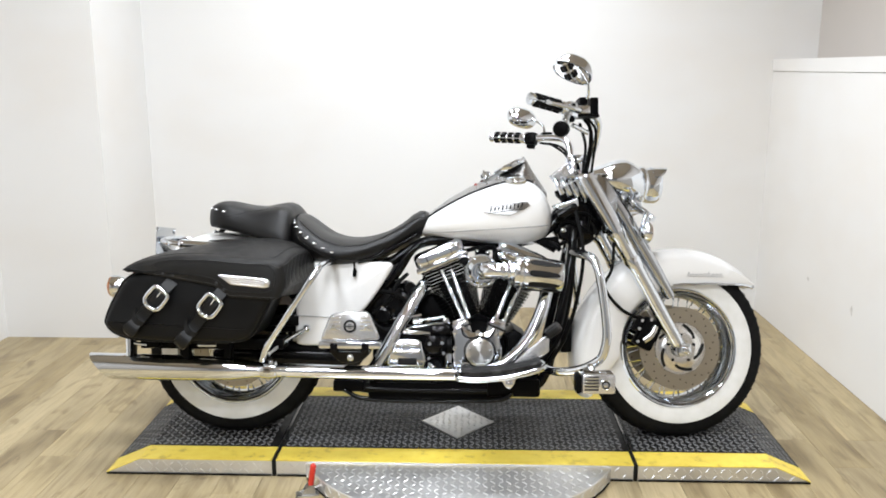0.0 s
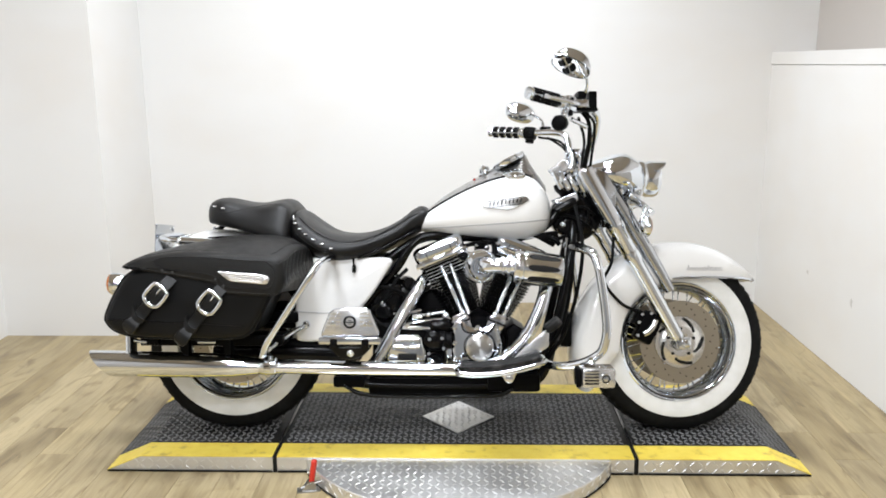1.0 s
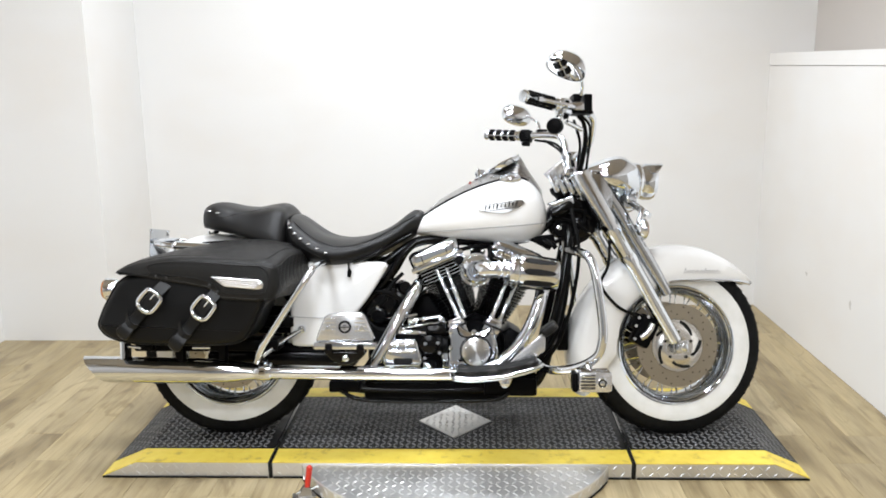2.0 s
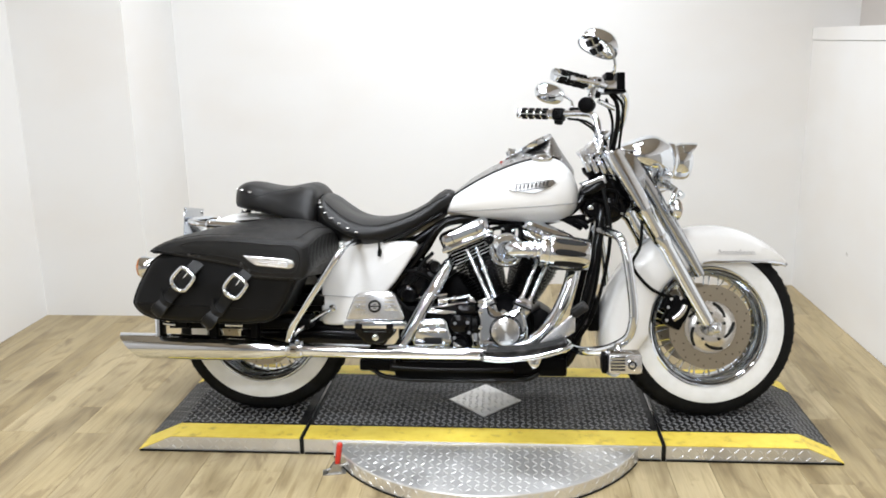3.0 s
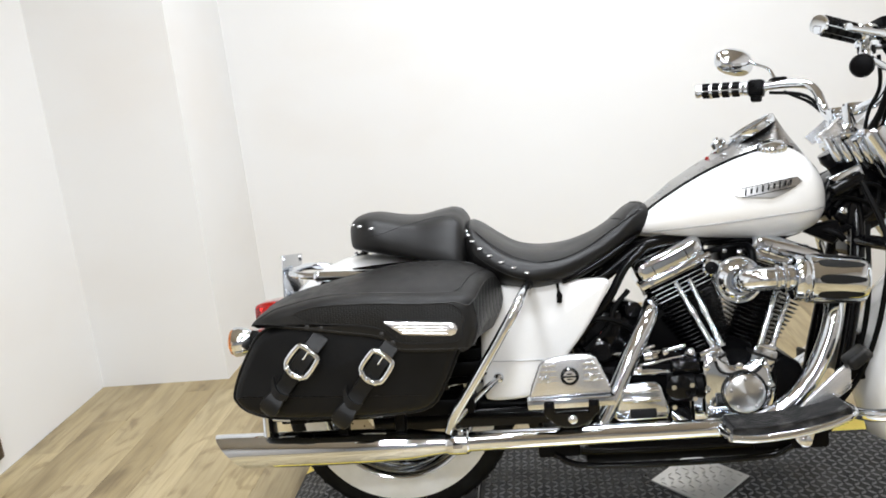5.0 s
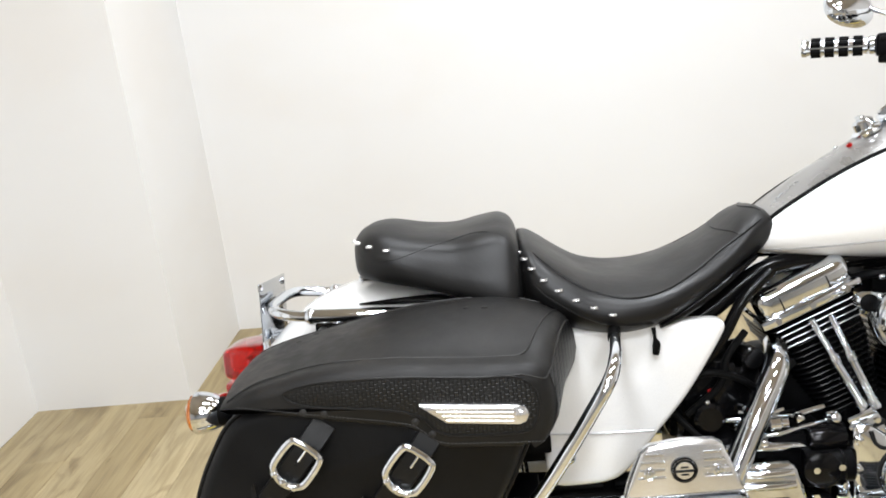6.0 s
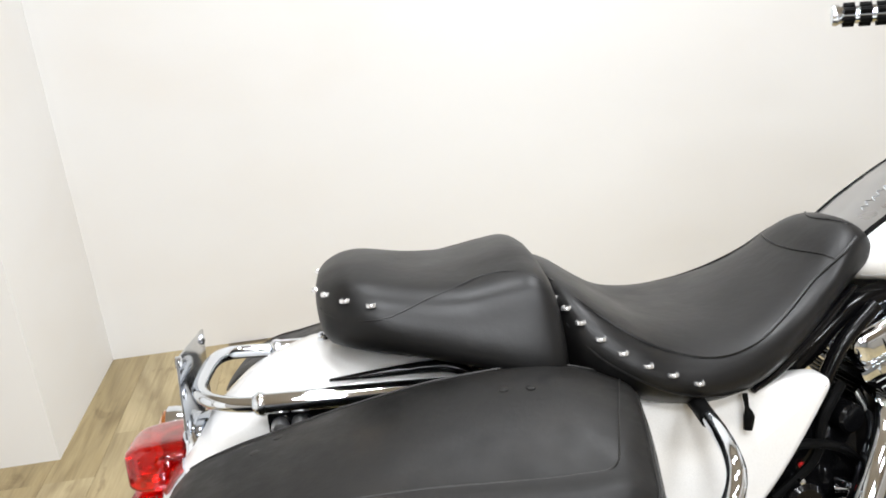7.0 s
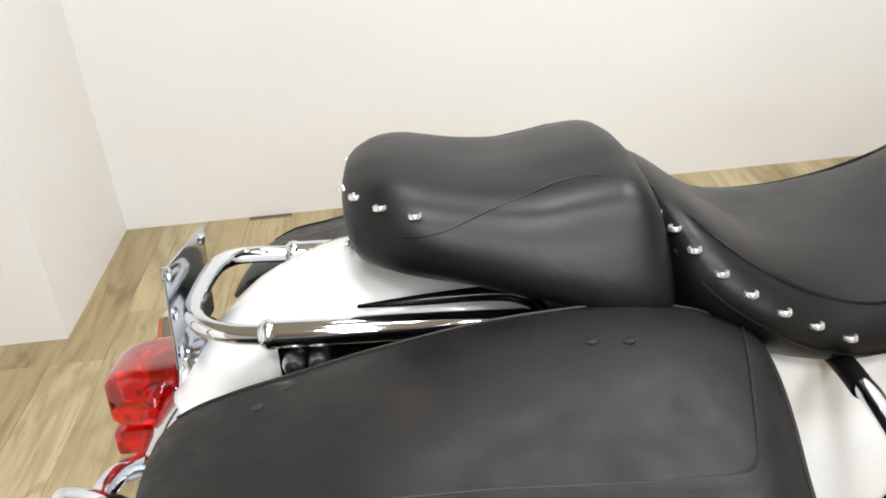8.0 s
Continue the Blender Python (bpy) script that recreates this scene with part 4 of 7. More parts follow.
    part("mirror_glass", bm, MIRROR, mir, "mirror glass")
# black bullet lamp body that hangs under the right bar
bm = B()
turned(bm, [(0.010, -0.040), (0.020, -0.030), (0.0245, -0.008), (0.0255, 0.018), (0.022, 0.024), (0.010, 0.026)], (0.283, -0.350, 1.040), (-0.45, -0.88, -0.12), 24, True)
part("switch_pod", bm, SATIN, bars, "round black pod under the bar")
bm = B()
rod(bm, (0.292, -0.342, 1.052), (0.312, -0.326, 1.108), 0.0115, 14)
bead(bm, (0.296, -0.345, 1.066), 0.014)
part("pod_clamp", bm, CHROME, bars, "chrome clamp that holds the pod")
# cables
for pts in ([(0.36, -0.28, 1.07), (0.40, -0.20, 1.01), (0.42, -0.10, 0.96), (0.42, -0.05, 0.85)],
            [(0.38, -0.29, 1.09), (0.425, -0.24, 1.05), (0.44, -0.14, 0.95), (0.44, -0.10, 0.87)],
            [(0.38, 0.27, 1.085), (0.43, 0.20, 1.03), (0.44, 0.12, 0.95), (0.44, 0.07, 0.86)],
            [(0.35, 0.30, 1.09), (0.42, 0.22, 1.06), (0.455, 0.15, 0.97), (0.45, 0.08, 0.87)]):
    bm = B()
    tube(bm, pts, 0.0048, 8, 6)
    part("control_cable", bm, RUBBER, bars, "black control cable")
bm = B()
tube(bm, [(0.372, -0.285, 1.085), (0.398, -0.262, 1.062), (0.412, -0.225, 1.015), (0.418, -0.16, 0.955), (0.42, -0.10, 0.915), (0.425, -0.06, 0.89)], [0.0055, 0.007, 0.0075, 0.0085, 0.011, 0.012], 10, 5)
part("cable_sleeve", bm, RUBBER, bars, "black sleeve round the cables")
bm = B()
rod(bm, (0.330, -0.30, 1.062), (0.392, -0.255, 1.045), 0.008, 10)
block(bm, (0.372, -0.30, 1.086), (0.410, -0.255, 1.112), 0.005)
part("lever_pivot", bm, CHROME, bars, "chrome lever pivot")

# ---- fuel tank, console and seats ----


def drape(tree, line, lift=0.0, down=V((0, 0, -1)), start=2.0):
    """Lays the points of (x, y) on a surface, from above."""
    out = []
    for x, y in line:
        spot = tree.ray_cast(V((x, y, start)), down)[0]
        if spot is not None:
            out.append(spot + V((0, 0, lift)))
    return out


TANK = [(-0.147, 0.012, 0.722, 0.738), (-0.143, 0.055, 0.714, 0.752), (-0.128, 0.090, 0.708, 0.770), (-0.065, 0.135, 0.699, 0.812), (0.03, 0.168, 0.688, 0.862), (0.13, 0.184, 0.678, 0.900), (0.215, 0.184, 0.674, 0.915), (0.262, 0.170, 0.680, 0.901), (0.298, 0.140, 0.698, 0.868), (0.318, 0.100, 0.726, 0.828), (0.327, 0.030, 0.762, 0.790)]
bm = B()
body_loft(bm, TANK, 2.5, 40, 6)
tank = part("fuel_tank", bm, PEARL, bike, "white pearl fuel tank", sharp=70)
DENSE = smooth_table(TANK, 6)


def tank_side(x, z, out=0.0):
    """The y of the tank's right side at x and z."""
    w, zb, zt = interp(DENSE, x)
    k = min(abs((z - (zb + zt) / 2) / ((zt - zb) / 2)), 0.999)
    return -(w * (1 - k ** 2.5) ** (1 / 2.5) + out)


for s in (1, -1):
    bm = B()
    pts = []
    for k in range(25):
        x = -0.125 + 0.435 * k / 24
        z = 0.722 + 0.030 * (k / 24) ** 1.6 + 0.004 * math.sin(k / 24 * math.pi)
        pts.append((x, s * tank_side(x, z, 0.0005), z))
    tube(bm, pts, 0.0019, 6, 2)
    part("pinstripe", bm, STRIPE, tank, "grey pinstripe")
    # winged badge: a pointed plate with raised bars
    bm = B()
    top = [(0.083, 0.797), (0.092, 0.809), (0.140, 0.818), (0.190, 0.826), (0.230, 0.832), (0.242, 0.820), (0.210, 0.801), (0.190, 0.792), (0.168, 0.785), (0.146, 0.788), (0.122, 0.790)]
    loops = []
    for out, f in ((0.0, 1.0), (0.004, 1.0), (0.0055, 0.95)):
        cx, cz = 0.16, 0.807
        loops.append([V((cx + (x - cx) * f, s * tank_side(cx + (x - cx) * f, cz + (z - cz) * f, out), cz + (z - cz) * f)) for x, z in top])
    rings(bm, loops)
    badge = part("tank_badge", bm, DULL, tank, "pointed chrome badge")
    bm = B()
    for k in range(9):
        x = 0.106 + 0.0132 * k
        z = 0.805 + 0.0019 * k
        h = 0.0062 if k % 3 else 0.0078
        p = [V((x, s * tank_side(x, z - h, 0.0060), z - h)), V((x + 0.003, s * tank_side(x + 0.003, z + h, 0.0060), z + h))]
        rod(bm, p[0], p[1], 0.0019 + 0.0006 * (k % 2), 6)
    for dz in (-0.0115, 0.0105):
        tube(bm, [(0.098 + 0.0125 * k, s * tank_side(0.098 + 0.0125 * k, 0.8035 + dz + 0.0017 * k, 0.0058), 0.8035 + dz + 0.0017 * k) for k in range(11)], 0.0010, 6, 2)
    part("badge_bar", bm, DARKGAP, badge, "dark raised bars")



def tank_top(x, y):
    """The height of the tank's upper skin at x and y."""
    w, zb, zt = interp(DENSE, x)
    return (zb + zt) / 2 + (zt - zb) / 2 * (1 - min(abs(y / w), 0.999) ** 2.5) ** (1 / 2.5)


# x, half width and crest of the console, an arch between two gaskets on the tank
CON = smooth_table([(-0.138, 0.044, 0.768), (-0.124, 0.066, 0.780), (-0.075, 0.074, 0.814), (-0.03, 0.076, 0.847), (0.07, 0.079, 0.902), (0.15, 0.082, 0.940), (0.195, 0.082, 0.966), (0.222, 0.079, 0.988), (0.236, 0.073, 0.984), (0.262, 0.060, 0.940), (0.295, 0.046, 0.892), (0.312, 0.034, 0.866)], 6)


def console_top(x, y):
    """The height of the console's upper skin at x and y."""
    w, zt = interp(CON, x)
    low = tank_top(x, w)
    return low + max(zt - low, 0.004) * (1 - min(abs(y / w), 1) ** 1.4)


bm = B()
loops = []
for x, w, zt in CON:
    ys = [w * k / 12 for k in range(-12, 13)]
    loops.append([V((x, y, console_top(x, y) + 0.003)) for y in ys] + [V((x, w, tank_top(x, w) - 0.012)), V((x, -w, tank_top(x, w) - 0.012))])
rings(bm, loops)
con = part("dash_console", bm, CONSOLE, tank, "chrome instrument console along the tank", sharp=60)
for s in (-1, 1):
    bm = B()
    pts = []
    for k in range(30):
        x = -0.130 + 0.385 * k / 29
        y = interp(CON, x)[0] + 0.002
        pts.append((x, s * y, tank_top(x, y) + 0.0015))
    tube(bm, pts, 0.0042, 8, 2)
    part("console_gasket", bm, RUBBER, con, "black rubber edge gasket")
bm = B()
turned(bm, [(0.060, -0.01), (0.063, 0.0), (0.063, 0.006), (0.057, 0.010), (0.054, 0.008)], (0.178, 0, 0.961), (-0.46, 0, 0.9), 36)
part("gauge_ring", bm, CHROME, con)
bm = B()
turned(bm, [(0.055, 0.0075), (0.03, 0.008), (0.001, 0.008)], (0.178, 0, 0.961), (-0.46, 0, 0.9), 32)
part("gauge_face", bm, DIAL, con, "dark speedometer face")
for s in (-1, 1):
    bm = B()
    turned(bm, [(0.030, -0.02), (0.033, 0.0), (0.033, 0.006), (0.028, 0.013), (0.012, 0.017), (0.001, 0.0175)], (0.196, s * 0.104, 0.905), (-0.1, s * 0.35, 0.95), 28)
    cap = part("filler_cap", bm, CHROME, tank, "domed chrome fuel cap")
    bm = B()
    for k in range(20):
        a = 2 * math.pi * k / 20
        rod(bm, V((0.196, s * 0.104, 0.905)) + V((0.0325 * math.cos(a), 0.0325 * math.sin(a) * 0.94, -s * 0.0 - 0.002 - 0.0325 * math.sin(a) * s * 0.34)), V((0.196, s * 0.104, 0.905)) + V((0.0325 * math.cos(a), 0.0325 * math.sin(a) * 0.94 + s * 0.003, 0.007 - 0.0325 * math.sin(a) * s * 0.34)), 0.003, 6)
    part("cap_knurl", bm, CHROME, cap)
# key switch, small lamp and script-like emblem on the console
bm = B()
p = V((0.098, 0, console_top(0.098, 0) - 0.002))
turned(bm, [(0.030, 0), (0.030, 0.006), (0.024, 0.010), (0.020, 0.011), (0.019, 0.024), (0.014, 0.028), (0.001, 0.028)], p, (-0.42, 0, 0.9), 24, True)
block(bm, (-0.004, -0.016, 0.026), (0.004, 0.016, 0.036), 0.002, Matrix.Translation(p) @ Matrix.Rotation(radians(-25), 4, "Y"))
part("key_switch", bm, CHROME, con, "chrome key switch")
for x, y in ((0.052, 0.034), (0.135, 0.050), (0.135, -0.050)):
    bm = B()
    bead(bm, (x, y, console_top(x, y) + 0.003), 0.005)
    part("console_button", bm, CHROME, con)
bm = B()
bead(bm, (0.056, -0.020, console_top(0.056, -0.020) + 0.003), 0.006)
part("console_lamp", bm, REDLENS, con, "small red lamp")
bm = B()
for k in range(5):
    x = -0.088 + 0.009 * k
    y = -0.030 + 0.003 * (k % 2)
    tube(bm, [(x, y - 0.005, console_top(x, y - 0.005) + 0.0036), (x + 0.003, y + 0.006, console_top(x + 0.003, y + 0.006) + 0.0036), (x + 0.008, y - 0.002, console_top(x + 0.008, y - 0.002) + 0.0036)], 0.0010, 6, 3)
part("console_emblem", bm, CHROME, con, "small bright script-like emblem")

# rider's seat, dished, with studs along its skirt
seat = new("rider_seat")
seat.parent = bike
SEATT = [(-0.590, 0.100, 0.668, 0.742), (-0.585, 0.138, 0.652, 0.774), (-0.570, 0.182, 0.636, 0.788), (-0.545, 0.208, 0.624, 0.778), (-0.500, 0.226, 0.610, 0.744), (-0.455, 0.231, 0.600, 0.717), (-0.400, 0.229, 0.596, 0.704), (-0.330, 0.208, 0.606, 0.706), (-0.260, 0.170, 0.634, 0.726), (-0.205, 0.140, 0.662, 0.756), (-0.165, 0.120, 0.688, 0.788), (-0.135, 0.104, 0.708, 0.800), (-0.112, 0.090, 0.724, 0.793), (-0.102, 0.066, 0.737, 0.778)]
bm = B()
body_loft(bm, SEATT, 2.35, 52, 6, nt=2.3)
seat_tree = BVHTree.FromBMesh(bm)
part("seat_cushion", bm, SEAT, seat, "black vinyl dished rider seat", sharp=80)
for s in (-1, 1):
    bm = B()
    tube(bm, [(-0.345, s * 0.196, 0.622), (-0.300, s * 0.178, 0.638), (-0.245, s * 0.152, 0.662), (-0.195, s * 0.130, 0.690), (-0.150, s * 0.110, 0.716)], [0.004, 0.007, 0.008, 0.007, 0.004], 10, 5)
    part("seat_base_strip", bm, BLACK, seat, "black strip under the seat's edge")
SD = smooth_table(SEATT, 6)


def on_seat(table, x, z, s, out=0.0, n=2.35, nt=2.3):
    w, zb, zt = interp(table, x)
    h = (z - (zb + zt) / 2) / ((zt - zb) / 2)
    e = nt if h > 0 else n
    k = min(abs(h), 0.995)
    return V((x, s * (w * (1 - k ** e) ** (1 / e) + out), z))


STUDS = [(-0.580, 0.126, 0.766), (-0.574, 0.160, 0.760), (-0.562, 0.187, 0.746), (-0.541, 0.204, 0.724), (-0.518, 0.217, 0.706), (-0.490, 0.223, 0.687), (-0.461, 0.225, 0.671), (-0.430, 0.224, 0.657)]


def stud_at(p, n, parent):
    bm = B()
    turned(bm, [(0.0074, -0.002), (0.0074, 0.0010), (0.0064, 0.0025), (0.0048, 0.0026), (0.0034, 0.0010), (0.0020, 0.0009), (0.0003, 0.0012)], p, n, 16)
    return part("stud", bm, SATINALU, parent, "round chrome stud")


for s in (-1, 1):
    for x, y, z in STUDS:
        p, n = seat_tree.find_nearest(V((x, s * y, z)))[:2]
        stud_at(p, n if n.y * s > 0 else -n, seat)
    bm = B()
    up = [(-0.574, 0.780), (-0.545, 0.756), (-0.500, 0.720), (-0.450, 0.692), (-0.395, 0.678), (-0.335, 0.682), (-0.275, 0.702), (-0.215, 0.734), (-0.165, 0.764), (-0.135, 0.780)]
    tube(bm, [on_seat(SD, x, z, s, 0.0008) for x, z in up], 0.0024, 6, 4)
    lo = [(-0.574, 0.738), (-0.55, 0.706), (-0.52, 0.682), (-0.48, 0.658), (-0.44, 0.642), (-0.40, 0.634), (-0.36, 0.632), (-0.345, 0.618)]
    tube(bm, [on_seat(SD, x, z, s, 0.0006) for x, z in lo], 0.0014, 6, 4)
    part("seam", bm, SEAT, seat, "stitched seam piping")
bm = B()
for x0, wide in ((-0.200, 0.112), (-0.148, 0.060)):
    line = [(x0 + 0.024 * (k / 6) ** 2, wide * k / 6) for k in range(-6, 7)]
    tube(bm, drape(seat_tree, line, 0.0004), 0.0014, 6, 2)
part("cross_seam", bm, SEAT, seat)

# pillion pad
pil = new("pillion_seat")
pil.parent = bike
PILT = [(-0.892, 0.050, 0.768, 0.796), (-0.887, 0.090, 0.752, 0.812), (-0.875, 0.124, 0.740, 0.823), (-0.852, 0.150, 0.735, 0.831), (-0.820, 0.165, 0.728, 0.831), (-0.760, 0.177, 0.716, 0.819), (-0.700, 0.193, 0.702, 0.815), (-0.650, 0.205, 0.686, 0.824), (-0.615, 0.209, 0.677, 0.828), (-0.594, 0.206, 0.672, 0.820), (-0.582, 0.194, 0.676, 0.802), (-0.575, 0.160, 0.690, 0.772)]
PAD_REAR = [(0.0, 0.0), (0.60, 0.0), (0.88, 0.02), (0.96, 0.08), (0.995, 0.20), (1.0, 0.34), (0.985, 0.48), (0.945, 0.61), (0.87, 0.74), (0.74, 0.86), (0.55, 0.935), (0.30, 0.985), (0.0, 1.0)]
PAD_FRONT = [(0.0, 0.0), (0.60, 0.0), (0.93, 0.015), (0.985, 0.06), (1.0, 0.15), (0.985, 0.30), (0.94, 0.46), (0.875, 0.62), (0.79, 0.765), (0.65, 0.865), (0.47, 0.925), (0.26, 0.98), (0.0, 1.0)]


def pad_section(w, zb, zt, x):
    """A box with rounded edges at the rear; a broad sloping flank under a narrow crown in front."""
    k = min(max((x + 0.84) / 0.20, 0), 1)
    k = k * k * (3 - 2 * k)
    half = spline([((a + (c - a) * k) * w, 0, zb + (b + (d - b) * k) * (zt - zb)) for (a, b), (c, d) in zip(PAD_REAR, PAD_FRONT)], 3)
    right = [(p.x, p.z) for p in half]
    return right + [(-y, z) for y, z in right[-2:0:-1]]


def side_hit(tree, x, z, s, out=0.0):
    """The point of a surface met from its right or left side."""
    spot = tree.ray_cast(V((x, s * 0.6, z)), V((0, -s, 0)))[0]
    return spot + V((0, s * out, 0)) if spot is not None else None


bm = B()
PD = smooth_table(PILT, 6)
rings(bm, [[V((x, y, z)) for y, z in pad_section(w, zb, zt, x)] for x, w, zb, zt in PD])
pad_tree = BVHTree.FromBMesh(bm)
part("pad", bm, SEAT, pil, "black vinyl pillion pad", sharp=80)
for s in (-1, 1):
    for x, y, z in ((-0.817, 0.153, 0.793), (-0.846, 0.133, 0.796), (-0.866, 0.102, 0.799), (-0.882, 0.062, 0.801)):
        p, n = pad_tree.find_nearest(V((x, s * y, z)))[:2]
        stud_at(p, n if n.y * s > 0 else -n, pil)
    bm = B()
    line = [side_hit(pad_tree, x, z, s, 0.0002) for x, z in ((-0.884, 0.786), (-0.868, 0.780), (-0.83, 0.776), (-0.80, 0.777), (-0.775, 0.783), (-0.745, 0.791), (-0.71, 0.797), (-0.67, 0.805), (-0.635, 0.808), (-0.605, 0.800), (-0.588, 0.782))]
    tube(bm, [p for p in line if p is not None], 0.0009, 6, 4)
    part("seam", bm, SEAT, pil, "stitched seam")
stud_at(V((-0.8915, 0, 0.790)), (-1, 0, 0.1), pil)
bm = B()
tube(bm, [(-0.862, 0, 0.732), (-0.880, 0, 0.716), (-0.912, 0, 0.704)], [0.010, 0.008, 0.003], 8, 3)
part("seat_tab", bm, BLACK, pil, "black mounting tab behind the pad")
bm = B()
turned(bm, [(0.0075, -0.004), (0.0075, 0.006), (0.0045, 0.008), (0.0045, 0.012), (0.0015, 0.013)], (-0.893, 0, 0.714), (-0.3, 0, 1), 12, True)
part("seat_bolt", bm, CHROME, pil)

# ---- rear fender, rail, lamp and plate ----
RROWS = [(28, 0.372, 0.335, 0.100), (60, 0.372, 0.290, 0.104), (80, 0.392, 0.270, 0.106), (92, 0.404, 0.270, 0.107), (105, 0.416, 0.275, 0.107), (118, 0.418, 0.285, 0.106), (126, 0.412, 0.300, 0.104), (134, 0.408, 0.305, 0.102), (142, 0.406, 0.312, 0.100), (152, 0.402, 0.330, 0.098), (165, 0.398, 0.345, 0.095), (172, 0.396, 0.360, 0.090)]
rf = part("rear_fender", fender(BW, 28, 138, RROWS, 40), PEARL, bike, "white pearl rear fender", sharp=60)
part("fender_tip", fender(BW, 137, 172, [(a, r + 0.003, k, w + 0.002) for a, r, k, w in RROWS], 16), CHROME, rf, "chrome tip of the rear fender", sharp=60)
for s in (-1, 1):
    bm = B()
    block(bm, (-0.970, s * 0.124 - 0.007, 0.596), (-0.70, s * 0.124 + 0.007, 0.664), 0.004)
    part("fender_strut", bm, BLACK, bike, "black fender strut")
for x in (-0.954, -0.928, -0.80):
    for s in (-1, 1):
        bm = B()
        turned(bm, [(0.0115, 0), (0.0115, 0.012), (0.008, 0.018), (0.001, 0.019)], (x, s * 0.130, 0.646), (0, s, 0), 16)
        part("strut_bolt", bm, DULL, bike)
rail = new("luggage_rail")
rail.parent = bike
bm = B()
tube(bm, [(x, y - 0.012, z) for x, y, z in ((-0.70, -0.118, 0.664), (-0.84, -0.122, 0.671), (-0.975, -0.122, 0.679), (-1.025, -0.115, 0.685), (-1.050, -0.094, 0.690), (-1.062, -0.05, 0.692), (-1.062, 0.05, 0.692), (-1.050, 0.094, 0.690), (-1.025, 0.115, 0.685), (-0.975, 0.122, 0.679), (-0.84, 0.122, 0.671), (-0.70, 0.118, 0.664))], 0.0105, 14, 5)
part("rail_tube", bm, CHROME, rail, "bent chrome rail round the fender")
for s in (-1, 1):
    bm = B()
    tube(bm, [(-0.972, s * 0.122 - 0.012, 0.679), (-0.90, s * 0.123 - 0.012, 0.675), (-0.80, s * 0.121 - 0.012, 0.669), (-0.715, s * 0.118 - 0.012, 0.664)], [0.0145, 0.0145, 0.014, 0.012], 16, 4)
    bead(bm, (-0.974, s * 0.122 - 0.012, 0.679), 0.0165, (1, 0, 0), 0.8)
    part("docking_sleeve", bm, CHROME, rail, "chrome sleeve on the rail")
    for x in (-0.79, -0.74):
        bm = B()
        rod(bm, (x, s * 0.112 - 0.012, 0.60), (x, s * 0.119 - 0.012, 0.668), 0.008)
        part("rail_post", bm, CHROME, rail)
bm = B()
tube(bm, [(-0.885, -0.112, 0.690), (-0.82, -0.112, 0.690), (-0.745, -0.112, 0.689), (-0.712, -0.116, 0.682), (-0.694, -0.124, 0.668)], [0.002, 0.006, 0.0085, 0.0085, 0.006], 10, 5)
part("rail_bar", bm, BLACK, rail, "tapered black bar above the rail")
lamp = new("tail_lamp")
lamp.parent = bike
bm = B()
body_loft(bm, [(-1.104, 0.050, 0.526, 0.618), (-1.094, 0.056, 0.512, 0.626), (-1.066, 0.058, 0.495, 0.630)], 3, 24, 3)
part("lamp_base", bm, CHROME, lamp, "chrome lamp base")
bm = B()
body_loft(bm, [(-1.188, 0.012, 0.562, 0.588), (-1.187, 0.036, 0.552, 0.598), (-1.182, 0.047, 0.546, 0.604), (-1.165, 0.052, 0.541, 0.610), (-1.135, 0.054, 0.540, 0.613), (-1.104, 0.054, 0.542, 0.613)], 6.0, 40, 4)
part("tail_lens", bm, REDLENS, lamp, "ribbed red tail lens", sharp=60)
bm = B()
body_loft(bm, [(-1.150, 0.020, 0.562, 0.580), (-1.135, 0.036, 0.555, 0.590), (-1.106, 0.046, 0.552, 0.600)], 3.4, 20, 3)
part("inner_reflector", bm, CHROME, lamp, "bright reflector behind the lens")
for k in range(4):
    for y in (-0.022, 0.022):
        bm = B()
        bead(bm, (-1.166 + 0.013 * k, 1.9 * y, 0.556 + 0.012 * (k % 2)), 0.0050, (1, 0, 0), 0.8)
        part("lamp_bulb", bm, CHROME, lamp)
bm = B()
block(bm, (-1.190, -0.042, 0.503), (-1.130, 0.042, 0.536), 0.008)
part("lower_lens", bm, REDLENS, lamp, "small red lower lens")
plate = new("plate_bracket")
plate.parent = bike
bm = B()
m = Matrix.Translation((-1.085, 0.014, 0.676)) @ Matrix.Rotation(radians(-3), 4, "X") @ Matrix.Rotation(radians(2), 4, "Y")
block(bm, (-0.0015, -0.094, -0.056), (0.0015, 0.094, 0.057), 0.001, m)
part("plate_panel", bm, BARESTEEL, plate, "bare metal plate panel")
for y, zs in ((-0.084, (0.050,)), (0.048, (-0.006,)), (-0.080, (0.004, -0.040)), (0.080, (0.044,))):
    for z in zs:
        bm = B()
        a = m @ V((0, y, z))
        turned(bm, [(0.008, -0.0035), (0.008, 0.0030), (0.005, 0.0045), (0.001, 0.005)], a, m.to_3x3() @ V((1, 0, 0)), 14, True)
        part("plate_bolt", bm, CHROME, plate)
bm = B()
tube(bm, [(-1.158, -0.205, 0.545), (-1.160, -0.130, 0.532), (-1.156, -0.060, 0.502), (-1.150, 0.0, 0.494), (-1.156, 0.060, 0.502), (-1.160, 0.130, 0.532), (-1.158, 0.205, 0.545)], 0.013, 14, 5)
part("signal_bar", bm, CHROME, bike, "chrome bar for the rear signals")
